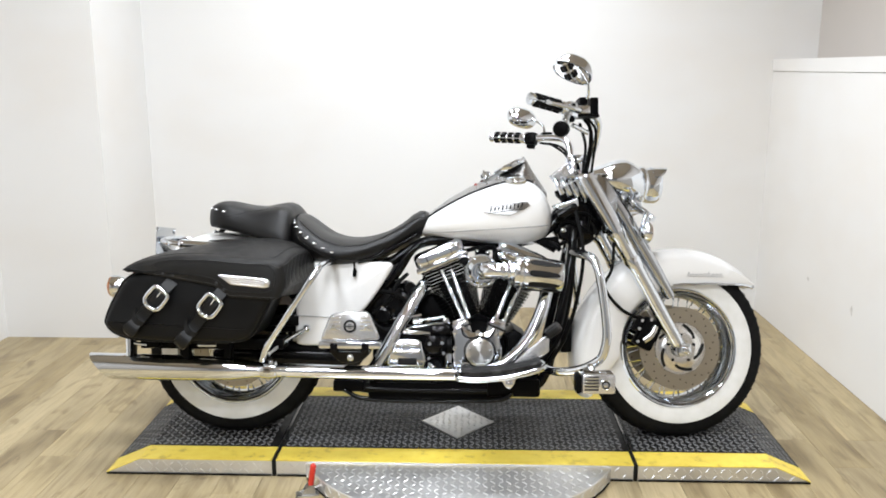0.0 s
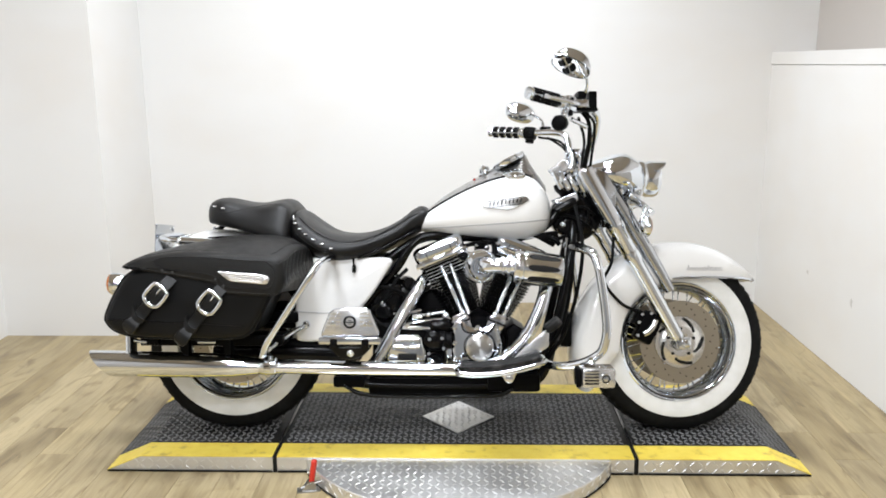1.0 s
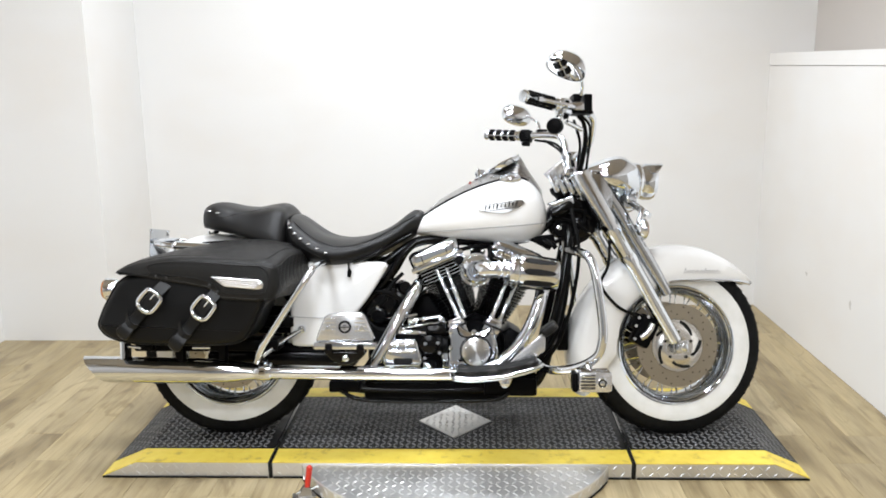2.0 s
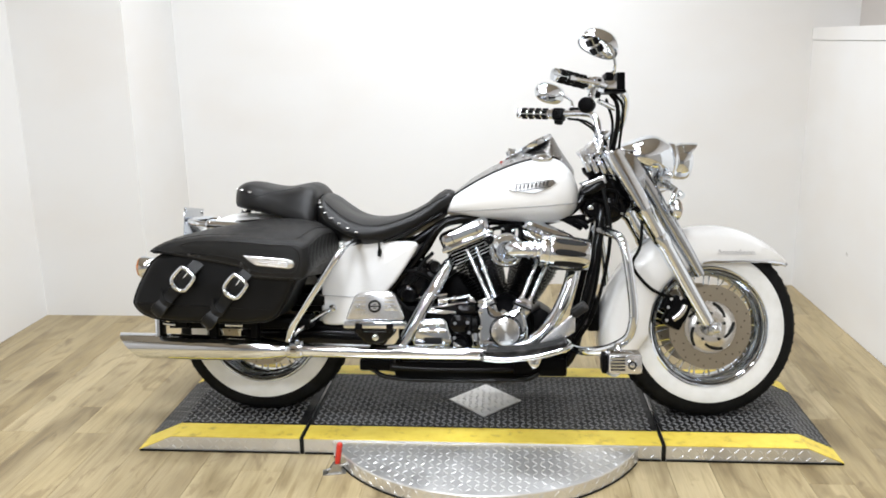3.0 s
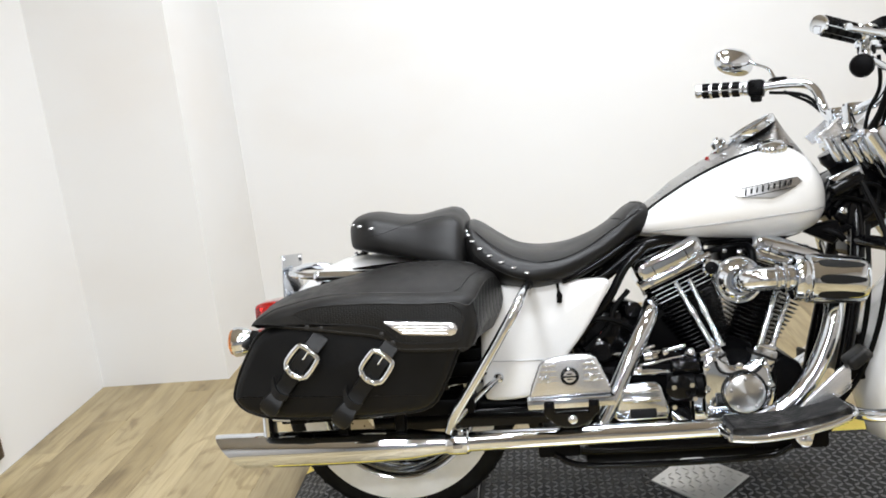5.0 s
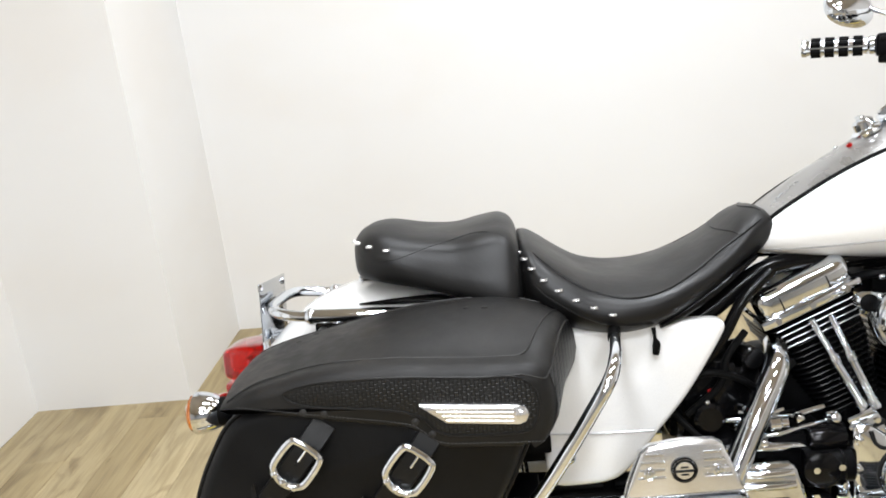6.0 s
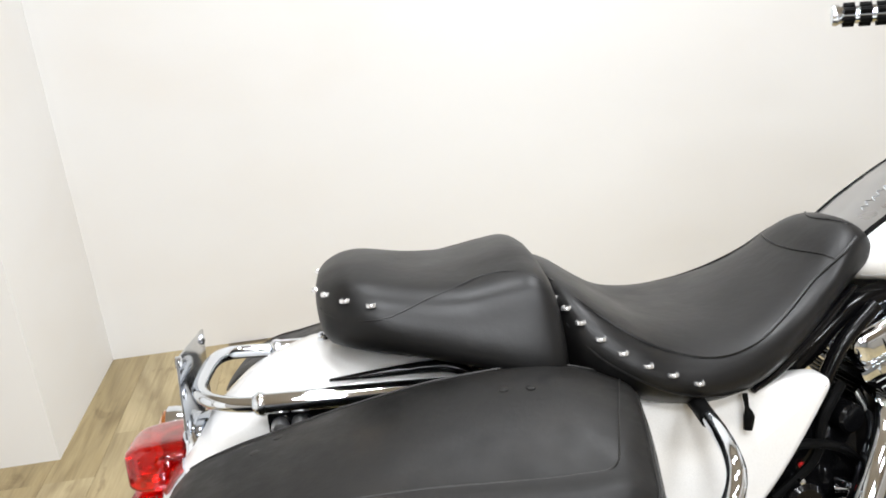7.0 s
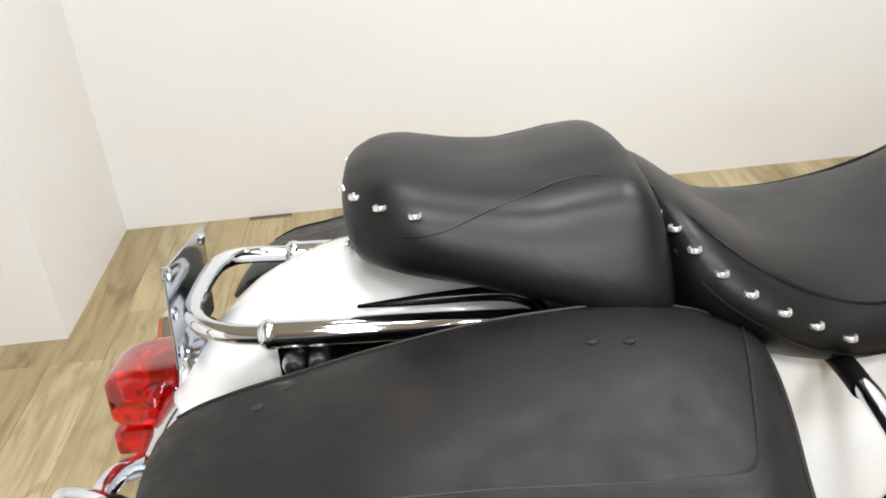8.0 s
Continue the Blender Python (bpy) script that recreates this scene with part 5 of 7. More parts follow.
for s in (-1, 1):
    sig = new("rear_turn_signal")
    sig.parent = bike
    c = V((-1.172, s * 0.215, 0.536))
    bm = B()
    turned(bm, [(0.008, -0.050), (0.022, -0.042), (0.033, -0.022), (0.038, 0.0), (0.0385, 0.012), (0.035, 0.014)], c, (-1, 0, 0), 28, True)
    part("signal_shell", bm, CHROME, sig)
    bm = B()
    turned(bm, [(0.010, 0.060), (0.019, 0.055), (0.0255, 0.044), (0.027, 0.034), (0.0245, 0.026)], c, (1, 0, 0), 20, True)
    part("signal_black_end", bm, RUBBER, sig, "round black end of the signal")
    bm = B()
    turned(bm, [(0.0355, 0.010), (0.033, 0.020), (0.020, 0.028), (0.001, 0.031)], c, (-1, 0, 0), 28)
    part("signal_lens", bm, AMBER, sig, "amber lens")

# ---- saddlebags ----
BODY = [(-1.128, 0.455), (-1.095, 0.528), (-1.045, 0.592), (-0.95, 0.615), (-0.80, 0.620), (-0.62, 0.620), (-0.560, 0.600), (-0.552, 0.560), (-0.578, 0.510), (-0.630, 0.425), (-0.668, 0.388), (-0.722, 0.376), (-0.86, 0.374), (-1.02, 0.380), (-1.092, 0.398), (-1.124, 0.425)]
LID_INNER = [(-1.085, 0.612), (-1.060, 0.634), (-1.046, 0.641), (-1.00, 0.655), (-0.954, 0.665), (-0.90, 0.677), (-0.847, 0.687), (-0.768, 0.699), (-0.69, 0.7035), (-0.63, 0.703), (-0.59, 0.696), (-0.559, 0.687), (-0.523, 0.670), (-0.48, 0.645)]
LID_OUTER = [(-1.085, 0.600), (-1.06, 0.616), (-1.012, 0.638), (-0.966, 0.647), (-0.919, 0.655), (-0.874, 0.659), (-0.786, 0.658), (-0.72, 0.653), (-0.655, 0.648), (-0.612, 0.647), (-0.48, 0.642)]
LID_LOW = [(-1.085, 0.598), (-1.048, 0.606), (-0.962, 0.592), (-0.876, 0.577), (-0.80, 0.564), (-0.766, 0.556), (-0.75, 0.545), (-0.734, 0.531), (-0.715, 0.5235), (-0.66, 0.520), (-0.599, 0.517), (-0.50, 0.515)]
LID_INNER, LID_OUTER, LID_LOW = (smooth_table(t, 4) for t in (LID_INNER, LID_OUTER, LID_LOW))


def lid_top(x, y):
    """Height of the lid at x and y (y < 0): domed towards the bike, rolled over at its outer shoulder."""
    a, b = interp(LID_INNER, x)[0], interp(LID_OUTER, x)[0]
    q = min(max((-y - 0.22) / 0.18, 0), 1)
    r = min(max((-y - 0.40) / 0.0425, 0), 1)
    return a + (b - a) * q ** 1.8 - 0.018 * (1 - math.sqrt(1 - r * r)) - 0.10 * max(y + 0.215, 0)


def lid_front(y):
    """x of the lid's front top edge, and of its front wall."""
    r = min(max((-y - 0.412) / 0.0308, 0), 1)
    x = -0.532 - 0.053 * min(max((-y - 0.237) / 0.163, -0.2), 1.1) - 0.014 * (1 - math.sqrt(1 - r * r))
    return x, -0.511 - 0.042 * (-y - 0.237) / 0.19 - 0.022 * (1 - math.sqrt(1 - r * r))


def lid_wall(y):
    """The front wall's profile, from the top edge down."""
    x1, x2 = lid_front(y)
    z = lid_top(x1, y)
    e = x2 - x1
    return [(x1 + e * 0.4, z - 0.004), (x1 + e * 0.8, z - 0.011), (x2, z - 0.019), (x2 + 0.007, z - 0.045), (x2 + 0.009, z - 0.070), (x2 + 0.004, z - 0.095), (x2 - 0.008, z - 0.118), (x2 - 0.022, 0.526), (x2 - 0.040, 0.5175)]


def lid_loop(y):
    x1, x2 = lid_front(y)
    x0 = -1.080 + 0.020 * min(max((-y - 0.25) / 0.16, 0), 1)
    top = [(x0 + (x1 - x0) * k / 30, lid_top(x0 + (x1 - x0) * k / 30, y)) for k in range(31)]
    back = lid_wall(y)[-1][0] - 0.012
    low = [(back + (x0 - back) * k / 26, interp(LID_LOW, back + (x0 - back) * k / 26)[0]) for k in range(26)]
    return [V((x, 0, max(z, interp(LID_LOW, x)[0] + 0.0015))) for x, z in top] + [V((x, 0, z)) for x, z in lid_wall(y)] + [V((x, 0, z)) for x, z in low]



def raked(x, y, inner=0.0):
    """The bag's front end runs forward towards the bike."""
    return x + (inner - (0.022 + inner) * min(max((-y - 0.22) / 0.20, 0), 1)) * min(max((x + 0.66) / 0.12, 0), 1)


def saddlebag(s):
    """s = 1: the right-hand bag."""
    bag = new("saddlebag")
    bag.parent = bike
    if s < 0:
        bag.matrix_local = Matrix.Translation((0, 0, -0.02))
    loop = spline([(x, 0, z) for x, z in BODY], 6, True)
    bm = B()
    ys = [(-0.195, 0.020), (-0.202, 0.006), (-0.215, 0.0), (-0.385, 0.0), (-0.408, 0.003), (-0.420, 0.009), (-0.4265, 0.017), (-0.429, 0.026)]
    rings(bm, [[V((raked(p.x, y, -0.032), s * y, p.z)) for p in inset_loop(loop, k)] for y, k in ys])
    part("bag_body", bm, BAGHIDE, bag, "black leather bag body", sharp=60)
    bm = B()
    loops = []
    for y, k in ((-0.188, 0.010), (-0.192, 0.004), (-0.200, 0.0), (-0.212, 0.0), (-0.235, 0.0), (-0.265, 0.0), (-0.30, 0.0), (-0.335, 0.0), (-0.37, 0.0), (-0.395, 0.0), (-0.412, 0.0), (-0.424, 0.0), (-0.433, 0.0), (-0.4385, 0.0006), (-0.4415, 0.0025), (-0.4425, 0.005)):
        loops.append([V((p.x, s * y, p.z)) for p in (inset_loop(lid_loop(y), k) if k else lid_loop(y))])
    rings(bm, loops)
    lid = part("bag_lid", bm, LIDHIDE, bag, "brown-black leather lid", sharp=60)
    # woven panel on the lid's front end
    bm = B()
    rings(bm, [[V((x + 0.0015, s * y, z)) for x, z in lid_wall(y)[2:7]] for y in (-0.425, -0.41, -0.38, -0.34, -0.30, -0.26, -0.225)], closed=False)
    part("end_weave", bm, WEAVE_END, lid, "basket-weave leather end panel")
    # piping along the top's edge, over the shoulder, and round the inner edge
    bm = B()
    line = [(-1.05 + 0.44 * k / 24, -0.40 - 0.028 * max(0, 1 - k / 6) ** 1.5) for k in range(25)] + [(-0.598, -0.399), (-0.588, -0.394), (-0.580, -0.383)]
    line += [(lid_front(y)[0], y) for y in (-0.365, -0.34, -0.315, -0.29, -0.26, -0.235, -0.212)]
    tube(bm, [(x, s * y, lid_top(x, y) + 0.0009) for x, y in line], 0.0013, 6, 3)
    part("lid_piping", bm, PIPING, lid, "grey piping round the lid top")
    bm = B()
    line = [(-0.95 + 0.335 * k / 16, -0.4424, interp(LID_OUTER, -0.95 + 0.335 * k / 16)[0] - 0.0175 - 0.003 * max(0, 1 - k / 2)) for k in range(17)] + [(-0.592, -0.4410, 0.629)]
    line += [(lid_wall(y)[2][0] + 0.0004, y, lid_wall(y)[2][1]) for y in (-0.436, -0.425, -0.41, -0.39, -0.35, -0.31, -0.27, -0.235, -0.205)]
    tube(bm, [(x, s * y, z) for x, y, z in line], 0.0015, 6, 3)
    part("shoulder_piping", bm, PIPING, lid, "grey piping along the lid's shoulder")
    bm = B()
    tube(bm, [(x, s * -0.1985, lid_top(x, -0.1985) + 0.0002) for x in (-1.06 + 0.53 * k / 24 for k in range(25))], 0.0016, 6, 2)
    part("edge_piping", bm, PIPING, lid, "grey piping along the lid's inner edge")
    # stitches one by one along the lower edge
    bm = B()
    run = [V((x, s * -0.4432, interp(LID_LOW, x)[0] + 0.0085)) for x in (-1.03 + 0.0055 * k for k in range(85))]
    for a, b in zip(run, run[1:]):
        rod(bm, a.lerp(b, 0.2), a.lerp(b, 0.8), 0.0007, 5)
    tagged(part("lid_stitching", bm, THREAD, lid, "grey stitching"), kind="stuff")
    bm = B()
    wv = [(-0.957, 0.626), (-0.944, 0.634), (-0.908, 0.6405), (-0.868, 0.6415), (-0.783, 0.6395), (-0.70, 0.633), (-0.656, 0.6295), (-0.610, 0.628), (-0.584, 0.615), (-0.573, 0.59), (-0.578, 0.56), (-0.594, 0.5425), (-0.640, 0.5405), (-0.700, 0.5435), (-0.728, 0.552), (-0.752, 0.576), (-0.797, 0.590), (-0.86, 0.598), (-0.908, 0.6035), (-0.942, 0.613)]
    slab(bm, wv, s * -0.430, s * -0.4436, 0.002, 5)
    part("weave_panel", bm, WEAVE, lid, "basket-weave leather panel")
    bm = B()
    tube(bm, [V((p.x, s * -0.4434, p.z)) for p in spline([(x, 0, z) for x, z in wv], 4, True)], 0.0019, 6, smooth=False, closed=True)
    part("panel_border", bm, LIDHIDE, lid)
    bm = B()
    slab(bm, [(-0.751, 0.5975), (-0.738, 0.582), (-0.713, 0.5645), (-0.604, 0.5545), (-0.593, 0.559), (-0.5885, 0.570), (-0.593, 0.581), (-0.606, 0.586)], s * -0.442, s * -0.4495, 0.003, smooth=False)
    trim = part("lid_trim", bm, SATINALU, lid, "tapered chrome trim plate")
    bm = B()
    for k in range(4):
        f = k / 3
        a = V((-0.732 + 0.020 * f, s * -0.4498, 0.591 - 0.021 * f))
        b = V((-0.612, s * -0.4498, 0.5815 - 0.0205 * f))
        rod(bm, a, b, 0.0018, 6)
    turned(bm, [(0.008, 0), (0.008, 0.003), (0.004, 0.005), (0.001, 0.005)], (-0.601, s * -0.449, 0.571), (0, -s, 0), 16)
    part("trim_rib", bm, SATINALU, trim)
    for x, y in ((-0.646, -0.268), (-0.677, -0.264), (-0.947, -0.224), (-0.973, -0.246)):
        bm = B()
        turned(bm, [(0.0060, -0.001), (0.0058, 0.0006), (0.003, 0.0013), (0.0005, 0.0016)], (x, s * y, lid_top(x, y)), (lid_top(x - 0.01, y) - lid_top(x + 0.01, y), 0, 0.02), 12)
        part("lid_rivet", bm, PIPING, lid, "dark rivet")
    for x, z in ((-0.929, 0.597), (-0.897, 0.592), (-0.760, 0.569), (-0.736, 0.548)):
        bm = B()
        turned(bm, [(0.0060, -0.002), (0.0058, 0.0009), (0.003, 0.0018), (0.0005, 0.0021)], (x, s * -0.4432, z), (0, -s, 0), 12)
        part("lid_rivet", bm, PIPING, lid, "dark rivet")
    # piping round the outer edge of the body
    bm = B()
    loop = inset_loop(spline([(x, 0, z) for x, z in BODY], 6, True), 0.004)
    tube(bm, [V((raked(p.x, -0.412), s * -0.412, p.z)) for p in loop], 0.0042, 8, smooth=False, closed=True)
    part("body_piping", bm, BAGHIDE, bag)
    # straps with buckles
    for (ax, az), (bx, bz) in (((-0.900, 0.575), (-1.012, 0.445)), ((-0.728, 0.560), (-0.846, 0.412))):
        d = V((bx - ax, 0, bz - az)).normalized()
        w = V((-d.z, 0, d.x)) * 0.0195
        Ls = math.hypot(bx - ax, bz - az)
        bm = B()
        loops = []
        for f, out, wf in ((0, -0.428, 1), (0.10, -0.438, 1), (0.25, -0.447, 1), (0.42, -0.452, 1), (0.6, -0.446, 1), (0.8, -0.440, 1), (0.93, -0.442, 1.02), (1.0, -0.446, 0.92), (1.08, -0.452, 1.12), (1.16, -0.454, 1.22), (1.23, -0.451, 1.18), (1.29, -0.445, 0.92), (1.32, -0.438, 0.4)):
            c = V((ax, 0, az)) + d * Ls * f
            loops.append([V((p.x, s * y, p.z)) for p, y in ((c - w * wf, out + 0.001), (c - w * wf * 0.9, out - 0.0035), (c + w * wf * 0.9, out - 0.0035), (c + w * wf, out + 0.001), (c + w * wf * 0.9, out + 0.004), (c - w * wf * 0.9, out + 0.004))])
        rings(bm, loops)
        part("strap_band", bm, STRAPHIDE, bag, "black leather strap", sharp=50)
        c = V((ax, 0, az)) + d * Ls * 0.42
        q = [d * 0.0295 * a + w.normalized() * 0.0285 * b for a, b in ((-1.10, -0.62), (-0.84, -0.95), (0.50, -1.0), (0.94, -0.72), (1.22, 0), (0.94, 0.72), (0.50, 1.0), (-0.84, 0.95), (-1.10, 0.62), (-1.14, 0))]
        bm = B()
        tube(bm, [V((c.x + p.x, s * -0.4565, c.z + p.z)) for p in q], 0.0066, 10, 3, closed=True)
        for a, b in ((1.12, 0.0), (1.02, 0.62), (1.02, -0.62)):
            p = d * 0.0295 * a + w.normalized() * 0.0285 * b
            bead(bm, (c.x + p.x, s * -0.4575, c.z + p.z), 0.0075, (0, 1, 0))
        part("buckle", bm, CHROME, bag, "chrome buckle")
        bm = B()
        a = c - d * 0.030
        b = c - d * 0.008
        rod(bm, (a.x, s * -0.4585, a.z), (b.x, s * -0.4585, b.z), 0.0022, 8)
        part("buckle_pin", bm, CHROME, bag)
        bm = B()
        for f in (0.30, 0.42, 0.54):
            p = V((ax, 0, az)) + d * Ls * f
            rod(bm, (p.x, s * -0.4545, p.z), (p.x, s * -0.4562, p.z), 0.0028, 8)
        part("strap_hole", bm, DARKGAP, bag)
        # keeper loop that holds the tip
        bm = B()
        c = V((ax, 0, az)) + d * Ls * 0.97
        loops = []
        for f, tilt in ((-1.75, 0.020), (-1.45, 0.014), (-1.05, 0.004), (-0.5, -0.002), (0, -0.003), (0.5, -0.002), (1.08, 0.004)):
            p = c + w * f - d * tilt
            out = -0.4455 - 0.006 * max(0, 1 - (f / 1.2) ** 2)
            hw = 0.0085 if abs(f) < 1.2 else 0.006
            loops.append([V((k.x, s * y, k.z)) for k, y in ((p - d * hw, out + 0.003), (p - d * hw, out - 0.002), (p + d * hw, out - 0.002), (p + d * hw, out + 0.003))])
        rings(bm, loops)
        part("keeper", bm, STRAPHIDE, bag)
    return bag


saddlebag(1)
saddlebag(-1)

# ---- side covers and saddlebag guards ----
for s in (1, -1):
    bm = B()
    slab(bm, [(-0.505, 0.625), (-0.40, 0.626), (-0.30, 0.624), (-0.247, 0.622), (-0.230, 0.612), (-0.240, 0.585), (-0.300, 0.492), (-0.365, 0.415), (-0.410, 0.362), (-0.445, 0.338), (-0.500, 0.332), (-0.545, 0.334), (-0.562, 0.352), (-0.562, 0.45), (-0.552, 0.56), (-0.535, 0.612)], s * -0.150, s * -0.186, 0.012, 4, dome=0.008)
    cover = part("side_cover", bm, PEARL, bike, "white pearl side cover", sharp=60)
    bm = B()
    tube(bm, [(-0.565, s * -0.1885, 0.438), (-0.50, s * -0.194, 0.435), (-0.43, s * -0.193, 0.433), (-0.365, s * -0.1885, 0.43)], 0.0016, 6, 4)
    part("cover_crease", bm, STRIPE, cover)
    bm = B()
    tube(bm, [(-0.358, s * -0.200, 0.622), (-0.357, s * -0.203, 0.604), (-0.355, s * -0.203, 0.592), (-0.357, s * -0.202, 0.574)], [0.004, 0.003, 0.0075, 0.006], 8, 3)
    part("cover_tab", bm, RUBBER, cover, "small black strap tab")
    guard = new("saddlebag_guard")
    guard.parent = bike
    bm = B()
    tube(bm, [(-0.420, s * -0.140, 0.622), (-0.428, s * -0.215, 0.626), (-0.437, s * -0.295, 0.626), (-0.446, s * -0.355, 0.618), (-0.458, s * -0.386, 0.598), (-0.486, s * -0.396, 0.556), (-0.555, s * -0.392, 0.452), (-0.616, s * -0.368, 0.362), (-0.642, s * -0.338, 0.308)], [0.0095, 0.0098, 0.0102, 0.0108, 0.0115, 0.0118, 0.0118, 0.0118, 0.0105], 14, 6)
    part("guard_tube", bm, CHROME, guard, "bent chrome guard tube")
    bm = B()
    tube(bm, [(-0.419, s * -0.135, 0.622), (-0.428, s * -0.215, 0.626), (-0.435, s * -0.268, 0.626)], 0.0112, 12, 4)
    part("guard_sleeve", bm, RUBBER, guard, "black sleeve")
    bm = B()
    tube(bm, [(-0.520, s * -0.19, 0.395), (-0.565, s * -0.25, 0.370), (-0.628, s * -0.325, 0.325)], 0.0085, 10, 4)
    bead(bm, (-0.522, s * -0.195, 0.394), 0.014)
    part("guard_brace", bm, CHROME, guard)

# ---- engine ----
engine = new("engine")
engine.parent = bike
CR = V((0.070, 0, 0.325))


def cyl_frame(tilt):
    """Axes of a cylinder that leans by tilt degrees from the crank."""
    return Matrix.Translation(CR) @ Matrix.Rotation(radians(tilt), 4, "Y") @ Matrix.Translation((-0.007 if tilt < 0 else 0.016, 0, 0))


def rounded(w, d, n=5.0, seg=28):
    return [(w * math.copysign(abs(math.cos(a)) ** (2 / n), math.cos(a)), d * math.copysign(abs(math.sin(a)) ** (2 / n), math.sin(a))) for a in (2 * math.pi * k / seg for k in range(seg))]


for tilt, name in ((-22.5, "rear_cylinder"), (22.5, "front_cylinder")):
    m = cyl_frame(tilt)
    bm = B()
    turned(bm, [(0.046, 0.085), (0.046, 0.275)], m @ V((0, 0, 0)), m.to_3x3() @ V((0, 0, 1)), 28, True)
    cyl = part(name, bm, FIN, engine, "black finned cylinder")
    bm = B()
    for i in range(14):
        h = 0.104 + i * 0.0116
        w = 0.061 + 0.024 * min(i / 10, 1)
        d = 0.088 + 0.014 * min(i / 10, 1)
        rings(bm, [[m @ V((x * f, y * f, h + z)) for x, y in rounded(w, d)] for f, z in ((0.90, -0.0020), (0.97, -0.0018), (0.995, -0.0010), (1.0, 0.0), (0.992, 0.0012), (0.96, 0.0020), (0.90, 0.0022))])
    tagged(part("cooling_fin", bm, FIN, cyl), kind="stuff")
    # head with coarser fins
    bm = B()
    for i in range(5):
        h = 0.262 + i * 0.0115
        rings(bm, [[m @ V((x * f, y * f, h + z)) for x, y in rounded(0.090, 0.106, 6)] for f, z in ((0.98, -0.003), (1, -0.0012), (1, 0.0012), (0.98, 0.003))])
    block(bm, (-0.074, -0.088, 0.255), (0.074, 0.080, 0.325), 0.01, m)
    part("cylinder_head", bm, FIN, cyl, "black finned cylinder head")
    # machined highlights along the head fins
    for i in range(5):
        bm = B()
        h = 0.262 + i * 0.0115
        rod(bm, m @ V((-0.074, -0.1062, h)), m @ V((0.074, -0.1062, h)), 0.0008, 6)
        part("fin_edge", bm, FINEDGE, cyl, "bare machined fin edge")
    # chrome rocker box
    bm = B()
    block(bm, (-0.096, -0.122, 0.313), (0.096, 0.098, 0.331), 0.005, m, 2)
    block(bm, (-0.092, -0.119, 0.322), (0.092, 0.094, 0.382), 0.027, m, 6)
    rb = part("rocker_box", bm, CHROME, engine, "rounded chrome rocker cover", sharp=50)
    for dx in (-0.046, 0.044):
        bm = B()
        tube(bm, [m @ V(p) for p in ((dx, -0.1195, 0.333), (dx, -0.1195, 0.352), (dx, -0.112, 0.372), (dx, -0.094, 0.3825), (dx, -0.06, 0.3825))], 0.0013, 6, 3)
        part("cover_seam", bm, DARKGAP, rb, "thin dark line along the cover")
    for dx in (-0.066, 0.0, 0.066):
        bm = B()
        p = m @ V((dx, -0.122, 0.322))
        rod(bm, p, p + V((0, -0.006, 0)), 0.0062, 6)
        part("cover_bolt", bm, CHROME, rb)
    # pushrod tubes
    sgn = -1 if tilt < 0 else 1
    ends = (((0.014, 0.428), (-0.062, 0.592)), ((0.036, 0.428), (-0.028, 0.598))) if sgn < 0 else (((0.124, 0.416), (0.182, 0.556)), ((0.150, 0.408), (0.212, 0.540)))
    for (ax, az), (ex, ez) in ends:
        a, b = V((ax, -0.150, az)), V((ex, -0.122, ez))
        bm = B()
        dd = (b - a).normalized()
        LL = (b - a).length
        turned(bm, [(0.0100, 0), (0.0100, 0.018), (0.0078, 0.022), (0.0078, LL * 0.5), (0.0095, LL * 0.5 + 0.002), (0.0095, LL * 0.60), (0.0066, LL * 0.62), (0.0066, LL)], a, dd, 16, True)
        part("pushrod_tube", bm, CHROME, engine, "chrome pushrod tube")
    bm = B()
    mm = Matrix.Translation((CR.x + sgn * 0.060, -0.150, 0.400)) @ Matrix.Rotation(radians(tilt), 4, "Y")
    block(bm, (-0.030, -0.026, -0.036), (0.030, 0.026, 0.020), 0.008, mm)
    block(bm, (-0.024, -0.020, 0.016), (0.024, 0.020, 0.030), 0.005, mm)
    band = B()
    block(band, (-0.033, -0.0285, -0.004), (0.033, 0.026, 0.004), 0.002, mm)
    part("tappet_gasket", band, DARKGAP, engine, "dark gasket line")
    tb = part("tappet_block", bm, CHROME, engine, "chrome tappet cover", sharp=50)
    for dx, dz in ((-0.020, 0.008), (0.020, 0.008), (-0.020, -0.026), (0.020, -0.026)):
        bm = B()
        p = mm @ V((dx, -0.026, dz))
        rod(bm, p, p + V((0, -0.005, 0)), 0.0052, 6)
        part("tappet_bolt", bm, CHROME, tb)

# crankcase and timing cover
bm = B()
turned(bm, [(0.09, -0.13), (0.102, -0.11), (0.106, -0.05), (0.106, 0.05), (0.102, 0.11), (0.09, 0.13)], CR + V((0, 0, 0.0)), (0, 1, 0), 32, True)
block(bm, (-0.04, -0.11, 0.195), (0.175, 0.11, 0.37), 0.02)
slab(bm, [(0.16, 0.20), (0.16, 0.365), (0.195, 0.385), (0.235, 0.36), (0.262, 0.30), (0.285, 0.215)], 0.09, -0.10, 0.012, smooth=False)
part("crankcase", bm, SATIN, engine, "black crankcase", sharp=50)
bm = B()
slab(bm, [(-0.015, 0.250), (0.06, 0.238), (0.130, 0.258), (0.150, 0.31), (0.142, 0.365), (0.128, 0.402), (0.085, 0.385), (0.045, 0.388), (0.010, 0.412), (-0.022, 0.395), (-0.025, 0.32)], -0.12, -0.186, 0.014, 4, dome=0.004)
part("timing_cover", bm, CHROME, engine, "chrome timing cover", sharp=50)
bm = B()
turned(bm, [(0.050, 0.0), (0.051, 0.010), (0.048, 0.018), (0.044, 0.020)], (0.073, -0.186, 0.318), (0, -1, 0), 40)
